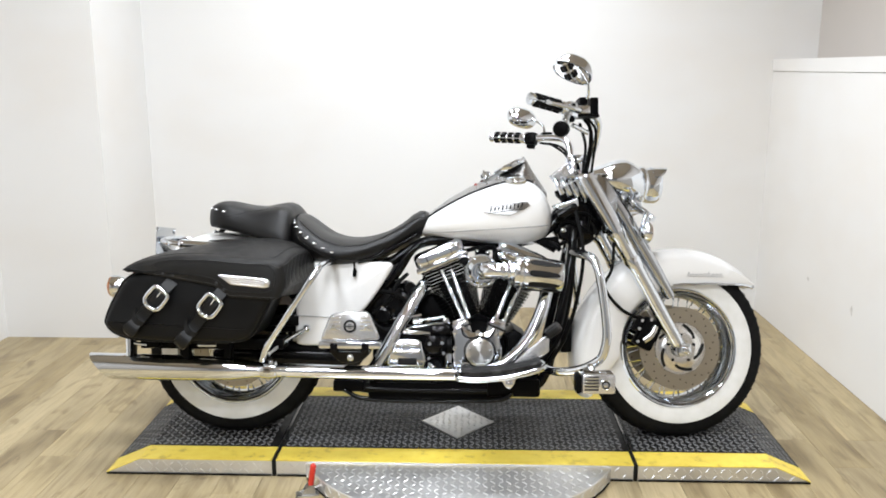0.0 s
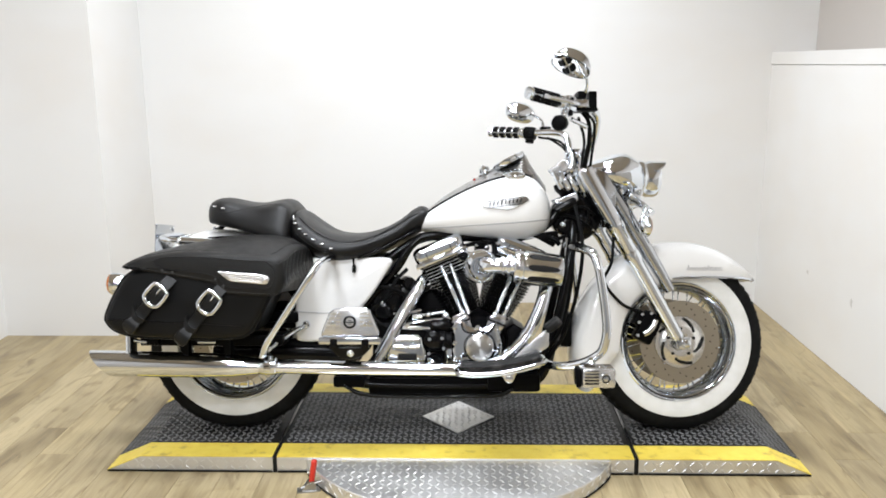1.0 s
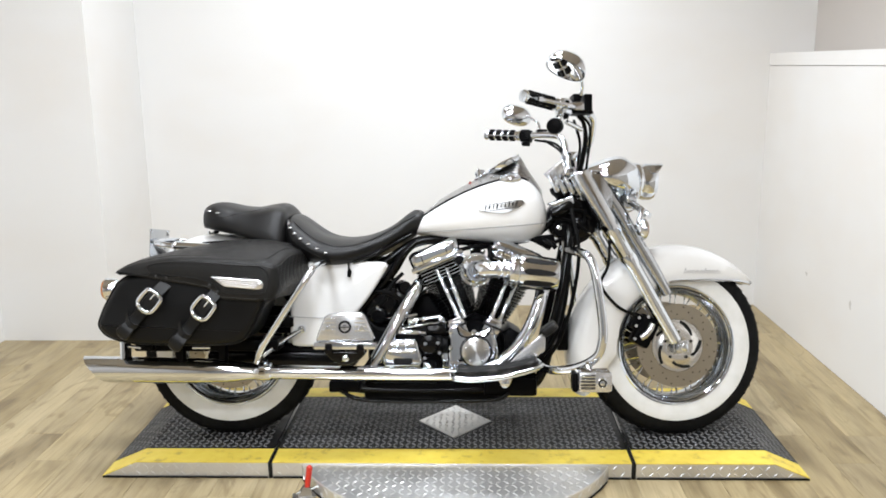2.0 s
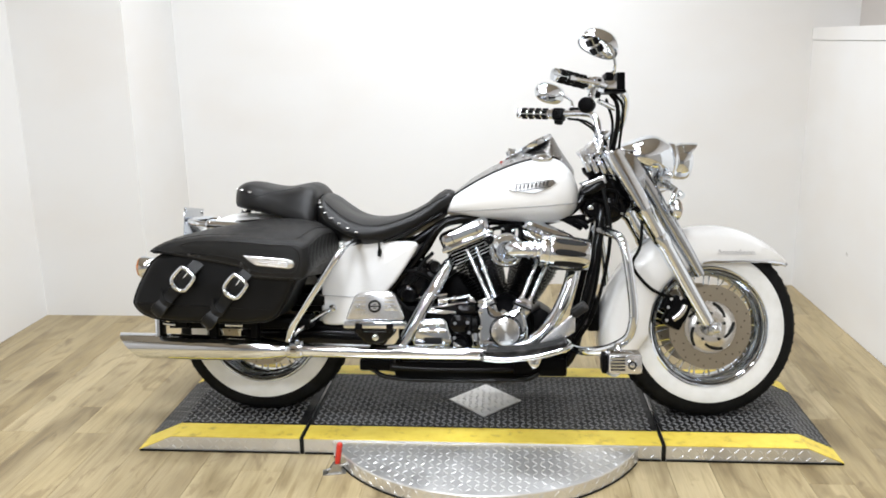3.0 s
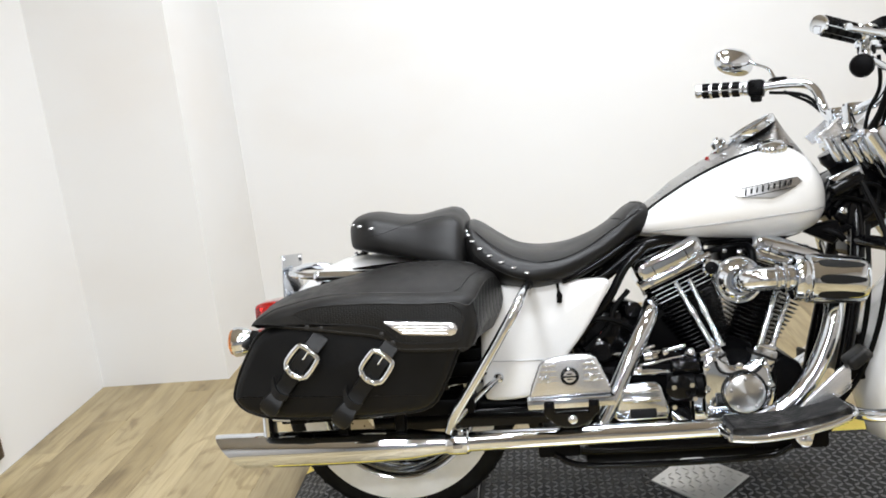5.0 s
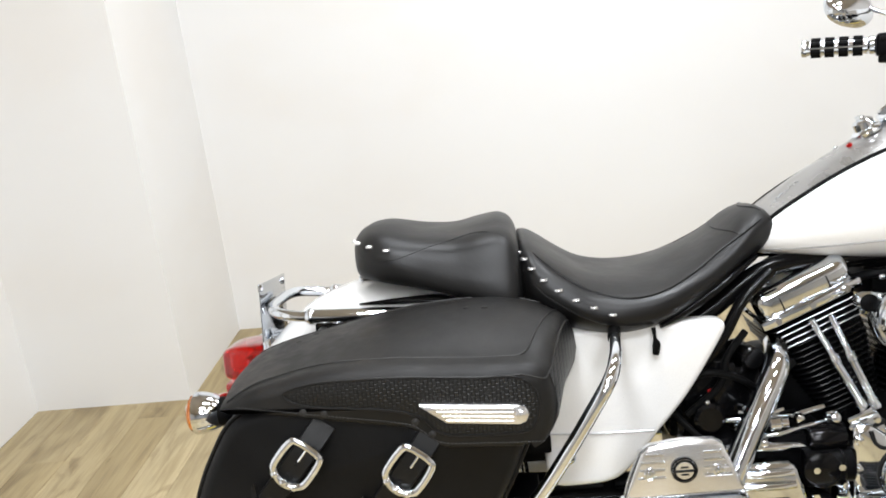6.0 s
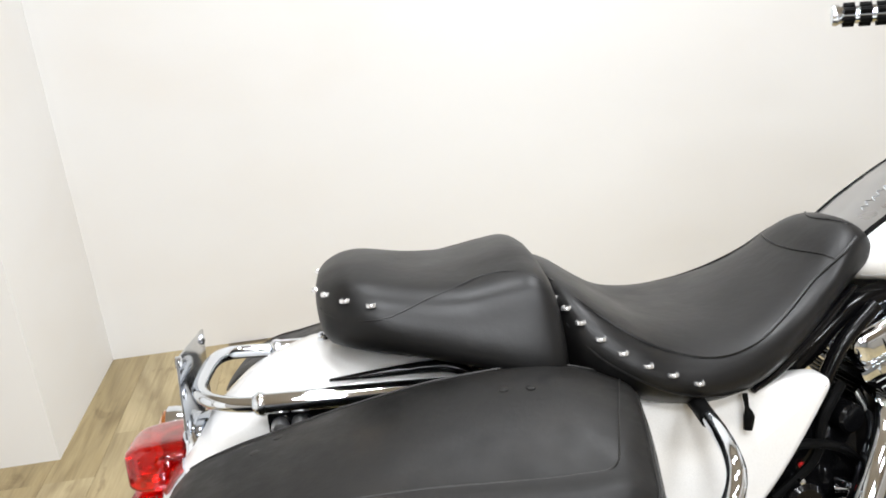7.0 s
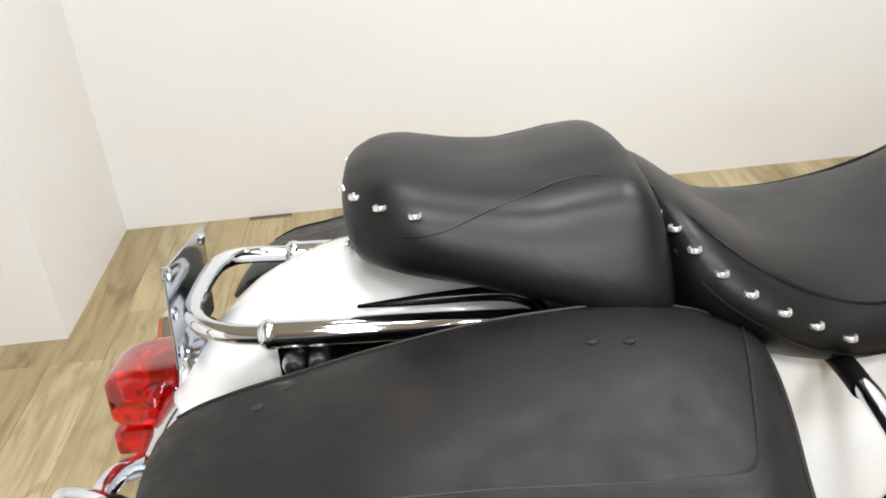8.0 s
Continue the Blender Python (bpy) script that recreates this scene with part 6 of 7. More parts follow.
part("cover_ring", bm, CHROME, engine)
bm = B()
turned(bm, [(0.0520, 0.0), (0.0555, 0.0), (0.0555, 0.0045), (0.0520, 0.006)], (0.073, -0.187, 0.318), (0, -1, 0), 40)
part("cover_groove", bm, DARKGAP, engine, "dark groove round the cover")
bm = B()
turned(bm, [(0.0470, 0.012), (0.0462, 0.023), (0.042, 0.0265), (0.028, 0.0275), (0.001, 0.0277)], (0.073, -0.186, 0.318), (0, -1, 0), 40)
pc = part("points_cover", bm, BRUSHED, engine, "round brushed points cover")
for k in range(5):
    a = 2 * math.pi * k / 5 + 0.31
    bm = B()
    bead(bm, (0.073 + 0.037 * math.cos(a), -0.2135, 0.318 + 0.037 * math.sin(a)), 0.0045, (0, 1, 0))
    part("cover_screw", bm, DULL, pc)
for x, z in ((-0.012, 0.272), (-0.014, 0.330), (-0.012, 0.385), (0.128, 0.272), (0.139, 0.330), (0.128, 0.382), (0.066, 0.250), (0.066, 0.384)):
    bm = B()
    turned(bm, [(0.0085, -0.004), (0.0085, 0.002), (0.0060, 0.003), (0.0060, 0.008), (0.001, 0.0085)], (x, -0.189, z), (0, -1, 0), 12)
    part("timing_bolt", bm, CHROME, engine)
for pts in ([(0.010, -0.1905, 0.400), (0.018, -0.1905, 0.375), (0.040, -0.1905, 0.366), (0.098, -0.1905, 0.366), (0.116, -0.1905, 0.378), (0.124, -0.1905, 0.396)], [(-0.018, -0.190, 0.262), (0.010, -0.1905, 0.262), (0.024, -0.1905, 0.272)]):
    bm = B()
    tube(bm, pts, 0.0032, 8, 4)
    part("cover_groove", bm, DARKGAP, engine, "dark groove in the cover")
# oil pump and lines, lifter screen bits below the tappets
bm = B()
block(bm, (-0.045, -0.165, 0.235), (-0.005, -0.11, 0.315), 0.008)
block(bm, (-0.010, -0.185, 0.225), (0.02, -0.12, 0.265), 0.006)
part("oil_pump", bm, CHROME, engine, sharp=50)
bm = B()
turned(bm, [(0.033, 0), (0.036, 0.004), (0.036, 0.060), (0.030, 0.066), (0.030, 0.082)], (-0.106, -0.178, 0.338), (1, 0, 0.0), 28, True)
turned(bm, [(0.030, 0), (0.030, 0.065), (0.026, 0.070)], (-0.085, -0.13, 0.265), (0, -1, 0.0), 24, True)
part("starter_end", bm, SATIN, engine, "black starter housing")
for x, z in ((-0.055, 0.352), (-0.05, 0.318), (-0.098, 0.349), (-0.10, 0.30), (-0.062, 0.262)):
    bm = B()
    rod(bm, (x, -0.2, z), (x, -0.225, z), 0.0062, 6)
    part("case_bolt", bm, CHROME, engine)
# transmission side cover with ribs
bm = B()
block(bm, (-0.30, -0.17, 0.20), (-0.05, 0.15, 0.40), 0.02)
slab(bm, [(-0.150, 0.360), (-0.160, 0.440), (-0.135, 0.492), (-0.085, 0.500), (-0.030, 0.455), (-0.020, 0.360)], 0.09, -0.055, 0.014, 4)
part("gearbox", bm, SATIN, engine, "black gearbox")
bm = B()
slab(bm, [(-0.245, 0.278), (-0.238, 0.345), (-0.220, 0.362), (-0.140, 0.362), (-0.122, 0.350), (-0.108, 0.290), (-0.118, 0.268), (-0.232, 0.266)], -0.16, -0.212, 0.010, smooth=False)
gc = part("gearbox_cover", bm, CHROME, engine, "ribbed chrome gearbox cover", sharp=50)
bm = B()
block(bm, (-0.206, -0.2155, 0.274), (-0.142, -0.210, 0.298), 0.003)
part("cover_slot", bm, DARKGAP, gc, "dark slot in the cover")
for k in range(2, 4):
    bm = B()
    z = 0.276 + 0.023 * k
    tube(bm, [(-0.226 + 0.003 * k, -0.213, z), (-0.19, -0.2165, z), (-0.155, -0.2165, z), (-0.126 - 0.003 * k, -0.213, z)], 0.0068, 10, 3)
    part("cover_rib", bm, CHROME, gc)
for r, pts in ((0.012, [(-0.10, -0.19, 0.275), (-0.085, -0.20, 0.262), (-0.06, -0.20, 0.245)]), (0.007, [(-0.20, -0.13, 0.43), (-0.16, -0.15, 0.432), (-0.12, -0.14, 0.42), (-0.05, -0.13, 0.43)]), (0.005, [(-0.21, -0.13, 0.400), (-0.16, -0.17, 0.398), (-0.10, -0.16, 0.405), (-0.03, -0.14, 0.41)])):
    bm = B()
    tube(bm, pts, r, 10, 4)
    part("oil_line", bm, CHROME, engine, "chrome oil line")
bm = B()
block(bm, (-0.33, -0.115, 0.38), (-0.15, 0.115, 0.515), 0.02)
block(bm, (-0.30, -0.135, 0.42), (-0.20, -0.10, 0.53), 0.015)
block(bm, (-0.31, -0.085, 0.49), (-0.205, 0.085, 0.548), 0.012)
turned(bm, [(0.026, 0), (0.028, 0.004), (0.028, 0.05), (0.022, 0.055)], (-0.262, -0.115, 0.435), (0, -1, 0), 22, True)
turned(bm, [(0.022, 0), (0.022, 0.07), (0.018, 0.074)], (-0.185, -0.06, 0.530), (0.2, -1, 0), 20, True)
part("oil_tank", bm, BLACK, engine, "black oil tank and cables")
bm = B()
bead(bm, (-0.253, -0.140, 0.478), 0.005, (0, 1, 0))
part("indicator_dot", bm, REDLED, engine, "tiny red cap")
for pts in ([(-0.30, -0.14, 0.50), (-0.26, -0.16, 0.52), (-0.20, -0.15, 0.50), (-0.16, -0.13, 0.46), (-0.12, -0.14, 0.40)],
            [(-0.33, -0.13, 0.45), (-0.28, -0.165, 0.40), (-0.24, -0.165, 0.38), (-0.18, -0.15, 0.39)],
            [(-0.18, -0.12, 0.58), (-0.22, -0.14, 0.54), (-0.24, -0.15, 0.49), (-0.30, -0.15, 0.44)],
            [(-0.10, -0.13, 0.52), (-0.14, -0.15, 0.49), (-0.17, -0.15, 0.44)]):
    bm = B()
    tube(bm, pts, 0.007, 8, 5)
    part("rubber_hose", bm, RUBBER, engine, "black rubber hose")

for x, y, z, r, d in ((-0.150, -0.165, 0.418, 0.013, (1, 0, 0)), (-0.105, -0.150, 0.425, 0.010, (0, -1, 0)), (-0.045, -0.155, 0.418, 0.012, (0, -1, 0.3)), (-0.175, -0.17, 0.392, 0.010, (0, -1, 0)), (-0.215, -0.16, 0.412, 0.009, (0.3, -1, 0))):
    bm = B()
    turned(bm, [(r * 0.7, -0.012), (r, -0.008), (r, 0.010), (r * 0.75, 0.013), (r * 0.7, 0.024), (r * 0.3, 0.026)], (x, y, z), d, 12, True)
    part("line_fitting", bm, CHROME, engine, "chrome hose fitting")
for pts, r in (([(-0.235, -0.165, 0.378), (-0.20, -0.185, 0.384), (-0.15, -0.185, 0.382), (-0.10, -0.175, 0.376)], 0.008), ([(-0.24, -0.15, 0.425), (-0.19, -0.165, 0.43), (-0.13, -0.155, 0.44)], 0.005)):
    bm = B()
    tube(bm, pts, r, 10, 4)
    part("oil_line", bm, CHROME, engine, "chrome oil line")
bm = B()
turned(bm, [(0.022, 0), (0.024, 0.004), (0.024, 0.060), (0.020, 0.066)], (-0.030, -0.165, 0.385), (-1, -0.1, 0), 22, True)
turned(bm, [(0.030, 0), (0.032, 0.003), (0.032, 0.012), (0.026, 0.016)], (-0.085, -0.205, 0.345), (0, -1, 0), 26, True)
part("solenoid", bm, BLACK, engine, "black starter solenoid")
# dark breather, cable and small bright bits between the heads
bm = B()
block(bm, (0.055, -0.10, 0.610), (0.105, 0.06, 0.668), 0.012)
tube(bm, [(0.01, -0.09, 0.655), (0.05, -0.12, 0.668), (0.10, -0.12, 0.672), (0.14, -0.09, 0.665)], 0.008, 10, 4)
tube(bm, [(0.120, -0.10, 0.67), (0.125, -0.135, 0.655), (0.122, -0.15, 0.625)], 0.010, 10, 4)
part("intake_body", bm, SATIN, engine, "black throttle body between the heads")
for x, z, r in ((0.062, 0.662, 0.007), (0.098, 0.655, 0.009), (0.135, 0.668, 0.007)):
    bm = B()
    bead(bm, (x, -0.125, z), r, (0, 1, 0))
    part("intake_bolt", bm, CHROME, engine)

for x, z, r in ((-0.268, 0.436, 0.011), (-0.285, 0.442, 0.006), (-0.266, 0.464, 0.006), (-0.20, 0.448, 0.007), (-0.255, 0.415, 0.008)):
    bm = B()
    turned(bm, [(r, -0.01), (r, 0.004), (r * 0.75, 0.008), (r * 0.7, 0.014), (r * 0.2, 0.015)], (x, -0.150, z), (0.1, -1, 0.1), 14, True)
    part("cable_fitting", bm, CHROME, engine, "small chrome cable end")
# air cleaner with its round body and fluted cylinder
air = new("air_cleaner")
air.parent = bike
bm = B()
turned(bm, [(0.052, -0.040), (0.057, -0.020), (0.058, 0.0), (0.054, 0.006), (0.050, 0.004), (0.044, 0.012), (0.034, 0.020), (0.028, 0.020), (0.024, 0.010), (0.001, 0.010)], (0.076, -0.195, 0.595), (0, -1, 0), 44)
part("backing_dish", bm, CHROME, air, "round chrome intake dish")
for k in range(3):
    a = 2.1 * k + 0.4
    bm = B()
    bead(bm, (0.076 + 0.048 * math.cos(a), -0.201, 0.595 + 0.048 * math.sin(a)), 0.006, (0, 1, 0), 0.7)
    part("dish_bolt", bm, CHROME, air)
bm = B()
tube(bm, [(0.080, -0.195, 0.594), (0.092, -0.222, 0.597), (0.120, -0.239, 0.600), (0.155, -0.241, 0.600), (0.192, -0.241, 0.599)], [0.026, 0.028, 0.027, 0.026, 0.030], 24, 5)
for x, r in ((0.150, 0.032), (0.168, 0.037)):
    turned(bm, [(r - 0.004, -0.006), (r, -0.003), (r, 0.003), (r - 0.004, 0.006)], (x, -0.241, 0.600), (1, 0, -0.02), 32, True)
part("intake_elbow", bm, CHROME, air, "chrome intake elbow")
bm = B()
turned(bm, [(0.036, 0.0), (0.050, 0.003), (0.0535, 0.008), (0.0535, 0.024), (0.051, 0.028), (0.051, 0.032), (0.0565, 0.036), (0.0575, 0.048), (0.0560, 0.090), (0.0530, 0.140), (0.0515, 0.160), (0.048, 0.164), (0.044, 0.160), (0.042, 0.10)], (0.184, -0.242, 0.598), (1, 0, -0.10), 48, True)
part("filter_can", bm, CHROME, air, "chrome filter cylinder")
cx = V((1, 0, -0.10)).normalized()
for k in range(9):
    a = 2 * math.pi * k / 9 + 0.10
    up = V((0.0995, 0, 0.995))
    n = (V((0, -1, 0)) * math.cos(a) + up * math.sin(a)).normalized()
    u = cx.cross(n)
    bm = B()
    loops = []
    for f in (-1, -0.92, -0.7, 0, 0.7, 0.92, 1):
        hw = 0.0108 * (1 - 0.25 * f) * (max(1 - f * f, 0.0) ** 0.3 if abs(f) < 1 else 0.12)
        h = 0.100 + 0.052 * f
        r = interp([(0.048, 0.0575), (0.090, 0.0560), (0.140, 0.0530), (0.160, 0.0515)], h)[0] + 0.0010
        loops.append([V((0.184, -0.242, 0.598)) + cx * h + n * math.sqrt(max(r * r - (hw * t) ** 2, 0)) + u * hw * t for t in (-1, -0.5, 0, 0.5, 1)])
    rings(bm, loops, closed=False)
    part("filter_slot", bm, DARKGAP, air, "dark slot in the cylinder")
bm = B()
turned(bm, [(0.016, -0.04), (0.020, -0.02), (0.020, 0.0), (0.016, 0.004)], (0.018, -0.175, 0.628), (-0.1, -1, 0.1), 22, True)
slab(bm, [(0.010, 0.640), (0.050, 0.640), (0.075, 0.615), (0.060, 0.590), (0.030, 0.600)], -0.150, -0.168, 0.004, 4)
part("choke_bracket", bm, CHROME, air)
bm = B()
turned(bm, [(0.0165, 0.0), (0.0155, 0.0045), (0.008, 0.006), (0.001, 0.006)], (0.018, -0.1775, 0.6282), (-0.1, -1, 0.1), 20)
part("bracket_cap", bm, SATIN, air, "dark round cap")
bm = B()
slab(bm, [(0.245, 0.700), (0.345, 0.712), (0.352, 0.690), (0.372, 0.700), (0.378, 0.690), (0.345, 0.672), (0.330, 0.655), (0.300, 0.672)], -0.055, -0.105, 0.006, smooth=False)
tube(bm, [(0.30, -0.09, 0.695), (0.335, -0.115, 0.682), (0.352, -0.115, 0.665)], 0.009, 10, 4)
tube(bm, [(0.05, -0.075, 0.680), (0.12, -0.085, 0.682), (0.22, -0.085, 0.680)], 0.010, 10, 4)
part("horn_and_coil", bm, SATIN, bike, "black parts under the tank")

# ---- exhaust ----
ex = new("exhaust")
ex.parent = bike
bm = B()
q = [(0.285, -0.09, 0.560), (0.298, -0.15, 0.545), (0.294, -0.19, 0.505), (0.266, -0.205, 0.425), (0.212, -0.215, 0.335), (0.140, -0.225, 0.275), (0.06, -0.235, 0.250), (-0.05, -0.242, 0.250), (-0.25, -0.254, 0.254), (-0.62, -0.306, 0.270)]
tube(bm, q, [0.019, 0.0225, 0.0225, 0.0225, 0.0220, 0.021, 0.0215, 0.0225, 0.0235, 0.0235], 20, 6)
part("front_pipe", bm, CHROME, ex, "long chrome header pipe")
bm = B()
tube(bm, [(-0.12, -0.09, 0.545), (-0.128, -0.13, 0.535), (-0.142, -0.158, 0.508), (-0.190, -0.185, 0.430), (-0.272, -0.222, 0.285), (-0.305, -0.240, 0.255)], [0.020, 0.0225, 0.0235, 0.0235, 0.0225, 0.018], 20, 6)
part("rear_pipe", bm, CHROME, ex, "angled chrome header pipe")
bm = B()
ax = V((-1, 0, 0.014)).normalized()
prof = [(0.024, 0.0), (0.026, 0.02), (0.030, 0.05), (0.037, 0.10), (0.041, 0.20), (0.0425, 0.32), (0.043, 0.44), (0.043, 0.52), (0.043, 0.545)]
seg = 36
q3 = ax.to_track_quat("Z", "Y").to_matrix()
loops = []
at = V((-0.640, -0.308, 0.271))
for inner in (False, True):
    rows = prof if not inner else [(r - 0.0025, h) for r, h in prof[::-1]]
    for r, h in rows:
        ring = []
        for k in range(seg):
            p = at + q3 @ V((r * math.cos(2 * math.pi * k / seg), r * math.sin(2 * math.pi * k / seg), 0))
            rel = (p.z - at.z) / 0.043
            cut = max(0, h - 0.44) / 0.105
            p = p + ax * (h + cut * 0.040 * rel)
            ring.append(p)
        loops.append(ring)
rings(bm, loops, True, False, False)
part("muffler", bm, CHROME, ex, "slash-cut chrome muffler", sharp=45)
bm = B()
turned(bm, [(0.026, -0.030), (0.0295, -0.026), (0.0305, 0.0), (0.0295, 0.020), (0.026, 0.026)], (-0.628, -0.312, 0.272), (-1, 0, 0), 28, True)
rod(bm, (-0.618, -0.312, 0.298), (-0.618, -0.330, 0.312), 0.008)
rod(bm, (-0.634, -0.345, 0.270), (-0.612, -0.345, 0.270), 0.010, 8)
part("pipe_clamp", bm, CHROME, ex)
bm = B()
tube(bm, [(-0.62, 0.31, 0.272), (-0.75, 0.312, 0.275), (-1.20, 0.312, 0.280)], [0.024, 0.040, 0.043], 24, 6)
tube(bm, [(0.10, 0.20, 0.20), (-0.2, 0.28, 0.25), (-0.62, 0.31, 0.272)], 0.022, 14, 6)
part("far_muffler", bm, CHROME, ex, "second chrome muffler")
# muffler hangers under the bag
bm = B()
for x in (-1.085, -0.90, -0.76):
    block(bm, (x - 0.012, -0.325, 0.31), (x + 0.012, -0.29, 0.385), 0.003)
block(bm, (-1.06, -0.30, 0.336), (-0.58, -0.20, 0.374), 0.006)
block(bm, (-1.02, -0.335, 0.345), (-0.985, -0.30, 0.372), 0.004)
part("muffler_hanger", bm, SATIN, ex, "black brackets")
for a, b, r in (((-1.09, -0.318, 0.31), (-1.09, -0.318, 0.385), 0.010), ((-1.09, -0.316, 0.358), (-1.03, -0.316, 0.352), 0.006), ((-0.86, -0.312, 0.352), (-0.80, -0.312, 0.352), 0.008)):
    bm = B()
    rod(bm, a, b, r)
    part("hanger_bolt", bm, CHROME, ex)

# ---- boards, pegs and guards ----
for s in (1, -1):
    fb = new("floorboard")
    fb.parent = bike
    bm = B()
    tube(bm, [(0.005, s * -0.348, 0.256), (0.06, s * -0.352, 0.253), (0.14, s * -0.352, 0.260), (0.22, s * -0.348, 0.275), (0.272, s * -0.335, 0.290), (0.285, s * -0.30, 0.294), (0.280, s * -0.24, 0.292)], 0.0095, 12, 5)
    tube(bm, [(0.005, s * -0.348, 0.256), (-0.005, s * -0.30, 0.256), (0.0, s * -0.24, 0.256)], 0.0095, 12, 4)
    part("board_rim", bm, CHROME, fb, "chrome board rim")
    bm = B()
    loops = []
    for x, z in ((0.008, 0.262), (0.06, 0.260), (0.14, 0.267), (0.22, 0.282), (0.270, 0.296)):
        loops.append([V((x, s * y, z + dz)) for y, dz in ((-0.345, 0), (-0.345, 0.014), (-0.235, 0.014), (-0.235, 0))])
    rings(bm, loops)
    pad = part("board_pad", bm, PADRUBBER, fb, "worn grey rubber board pad", sharp=30)
    bm = B()
    for k in range(9):
        y = -0.338 + 0.012 * k
        tube(bm, [(x, s * y, z + 0.0148) for x, z in ((0.012, 0.262), (0.06, 0.260), (0.14, 0.267), (0.22, 0.282), (0.266, 0.295))], 0.0035, 6, 2)
    tagged(part("pad_rib", bm, PADRUBBER, pad), kind="stuff")
    bm = B()
    slab(bm, [(0.140, 0.270), (0.190, 0.272), (0.186, 0.246), (0.176, 0.228), (0.158, 0.228), (0.146, 0.244)], s * -0.33, s * -0.343, 0.004, 4)
    turned(bm, [(0.014, 0), (0.014, 0.006), (0.009, 0.009), (0.001, 0.009)], (0.166, s * -0.342, 0.240), (0, -s, 0), 20)
    part("board_bracket", bm, CHROME, fb)
    # folded passenger board
    pb = new("passenger_board")
    pb.parent = bike
    bm = B()
    y = s * -0.352
    slab(bm, [(-0.446, 0.380), (-0.440, 0.402), (-0.418, 0.455), (-0.402, 0.466), (-0.350, 0.472), (-0.300, 0.470), (-0.286, 0.462), (-0.264, 0.410), (-0.256, 0.386), (-0.262, 0.378), (-0.438, 0.374)], s * -0.334, y, 0.008, smooth=False)
    plate2 = part("board_plate", bm, SATINALU, pb, "chrome folded passenger board", sharp=45)
    for k in range(4):
        z = 0.452 - 0.013 * k
        for a, b in ((-0.412 - 0.004 * k, -0.380), (-0.318, -0.290 + 0.005 * k)):
            bm = B()
            rod(bm, (a, s * -0.3525, z), (b, s * -0.3525, z), 0.0024, 8)
            part("board_rib", bm, CHROME, plate2)
    bm = B()
    turned(bm, [(0.021, 0), (0.021, 0.004), (0.018, 0.005), (0.001, 0.005)], (-0.350, s * -0.3525, 0.425), (0, -s, 0), 28)
    part("board_emblem", bm, SATIN, plate2, "round dark emblem")
    bm = B()
    turned(bm, [(0.0150, 0.0060), (0.0140, 0.0078), (0.001, 0.0080)], (-0.350, s * -0.351, 0.425), (0, -s, 0), 24)
    part("emblem_face", bm, SATINALU, plate2, "light emblem face")
    bm = B()
    turned(bm, [(0.020, 0.0045), (0.0185, 0.007), (0.017, 0.0045)], (-0.350, s * -0.351, 0.425), (0, -s, 0), 28)
    part("emblem_ring", bm, CHROME, plate2)
    bm = B()
    rod(bm, (-0.366, s * -0.3592, 0.425), (-0.334, s * -0.3592, 0.425), 0.0020, 6)
    rod(bm, (-0.356, s * -0.3592, 0.431), (-0.344, s * -0.3592, 0.431), 0.0014, 6)
    rod(bm, (-0.356, s * -0.3592, 0.419), (-0.344, s * -0.3592, 0.419), 0.0014, 6)
    part("emblem_bar", bm, SATIN, plate2, "dark emblem bars")
    for x in (-0.405, -0.296):
        bm = B()
        turned(bm, [(0.0095, -0.002), (0.0095, 0.004), (0.0072, 0.0055), (0.0050, 0.003), (0.0035, 0.0058), (0.001, 0.0062)], (x, s * -0.352, 0.421), (0, -s, 0), 18)
        part("plate_screw", bm, CHROME, plate2)
    bm = B()
    block(bm, (-0.452, s * -0.343 - 0.02, 0.352), (-0.250, s * -0.343 + 0.02, 0.376), 0.006)
    part("board_edge", bm, CHROME, pb)
    bm = B()
    for x in (-0.402, -0.300):
        block(bm, (x - 0.013, s * -0.345 - 0.021, 0.338), (x + 0.013, s * -0.345 + 0.021, 0.372), 0.006)
    slab(bm, [(-0.412, 0.345), (-0.292, 0.345), (-0.302, 0.318), (-0.335, 0.300), (-0.372, 0.300), (-0.402, 0.318)], s * -0.30, s * -0.345, 0.01, 4)
    block(bm, (-0.38, s * -0.24 - 0.08, 0.29), (-0.32, s * -0.24 + 0.08, 0.33), 0.01)
    part("board_hinge", bm, BLACK, pb, "black hinge bracket")
    bm = B()
    bead(bm, (-0.350, s * -0.347, 0.322), 0.012, (0, 1, 0), 0.6)
    part("hinge_bolt", bm, CHROME, pb)
    # engine guard
    eg = new("engine_guard")
    eg.parent = bike
    bm = B()
    tube(bm, [(0.395, s * -0.04, 0.655), (0.405, s * -0.15, 0.658), (0.420, s * -0.27, 0.656), (0.438, s * -0.335, 0.640), (0.455, s * -0.358, 0.580), (0.474, s * -0.368, 0.440), (0.473, s * -0.366, 0.375), (0.455, s * -0.355, 0.325), (0.400, s * -0.325, 0.288), (0.330, s * -0.27, 0.268), (0.295, s * -0.16, 0.262)], 0.0145, 16, 6)
    part("guard_tube", bm, CHROME, eg, "bent chrome engine guard")
    bm = B()
    tube(bm, [(0.395, s * -0.05, 0.655), (0.405, s * -0.15, 0.658), (0.415, s * -0.235, 0.657)], 0.0162, 12, 3)
    part("guard_clamp", bm, BLACK, eg, "black clamp")
    # highway peg
    pg = new("highway_peg")
    pg.parent = bike
    bm = B()
    block(bm, (0.392, s * -0.385 - 0.035, 0.225), (0.498, s * -0.385 + 0.035, 0.288), 0.012)
    pegb = part("peg_body", bm, SATINALU, pg, "ribbed chrome highway peg", sharp=50)
    bm = B()
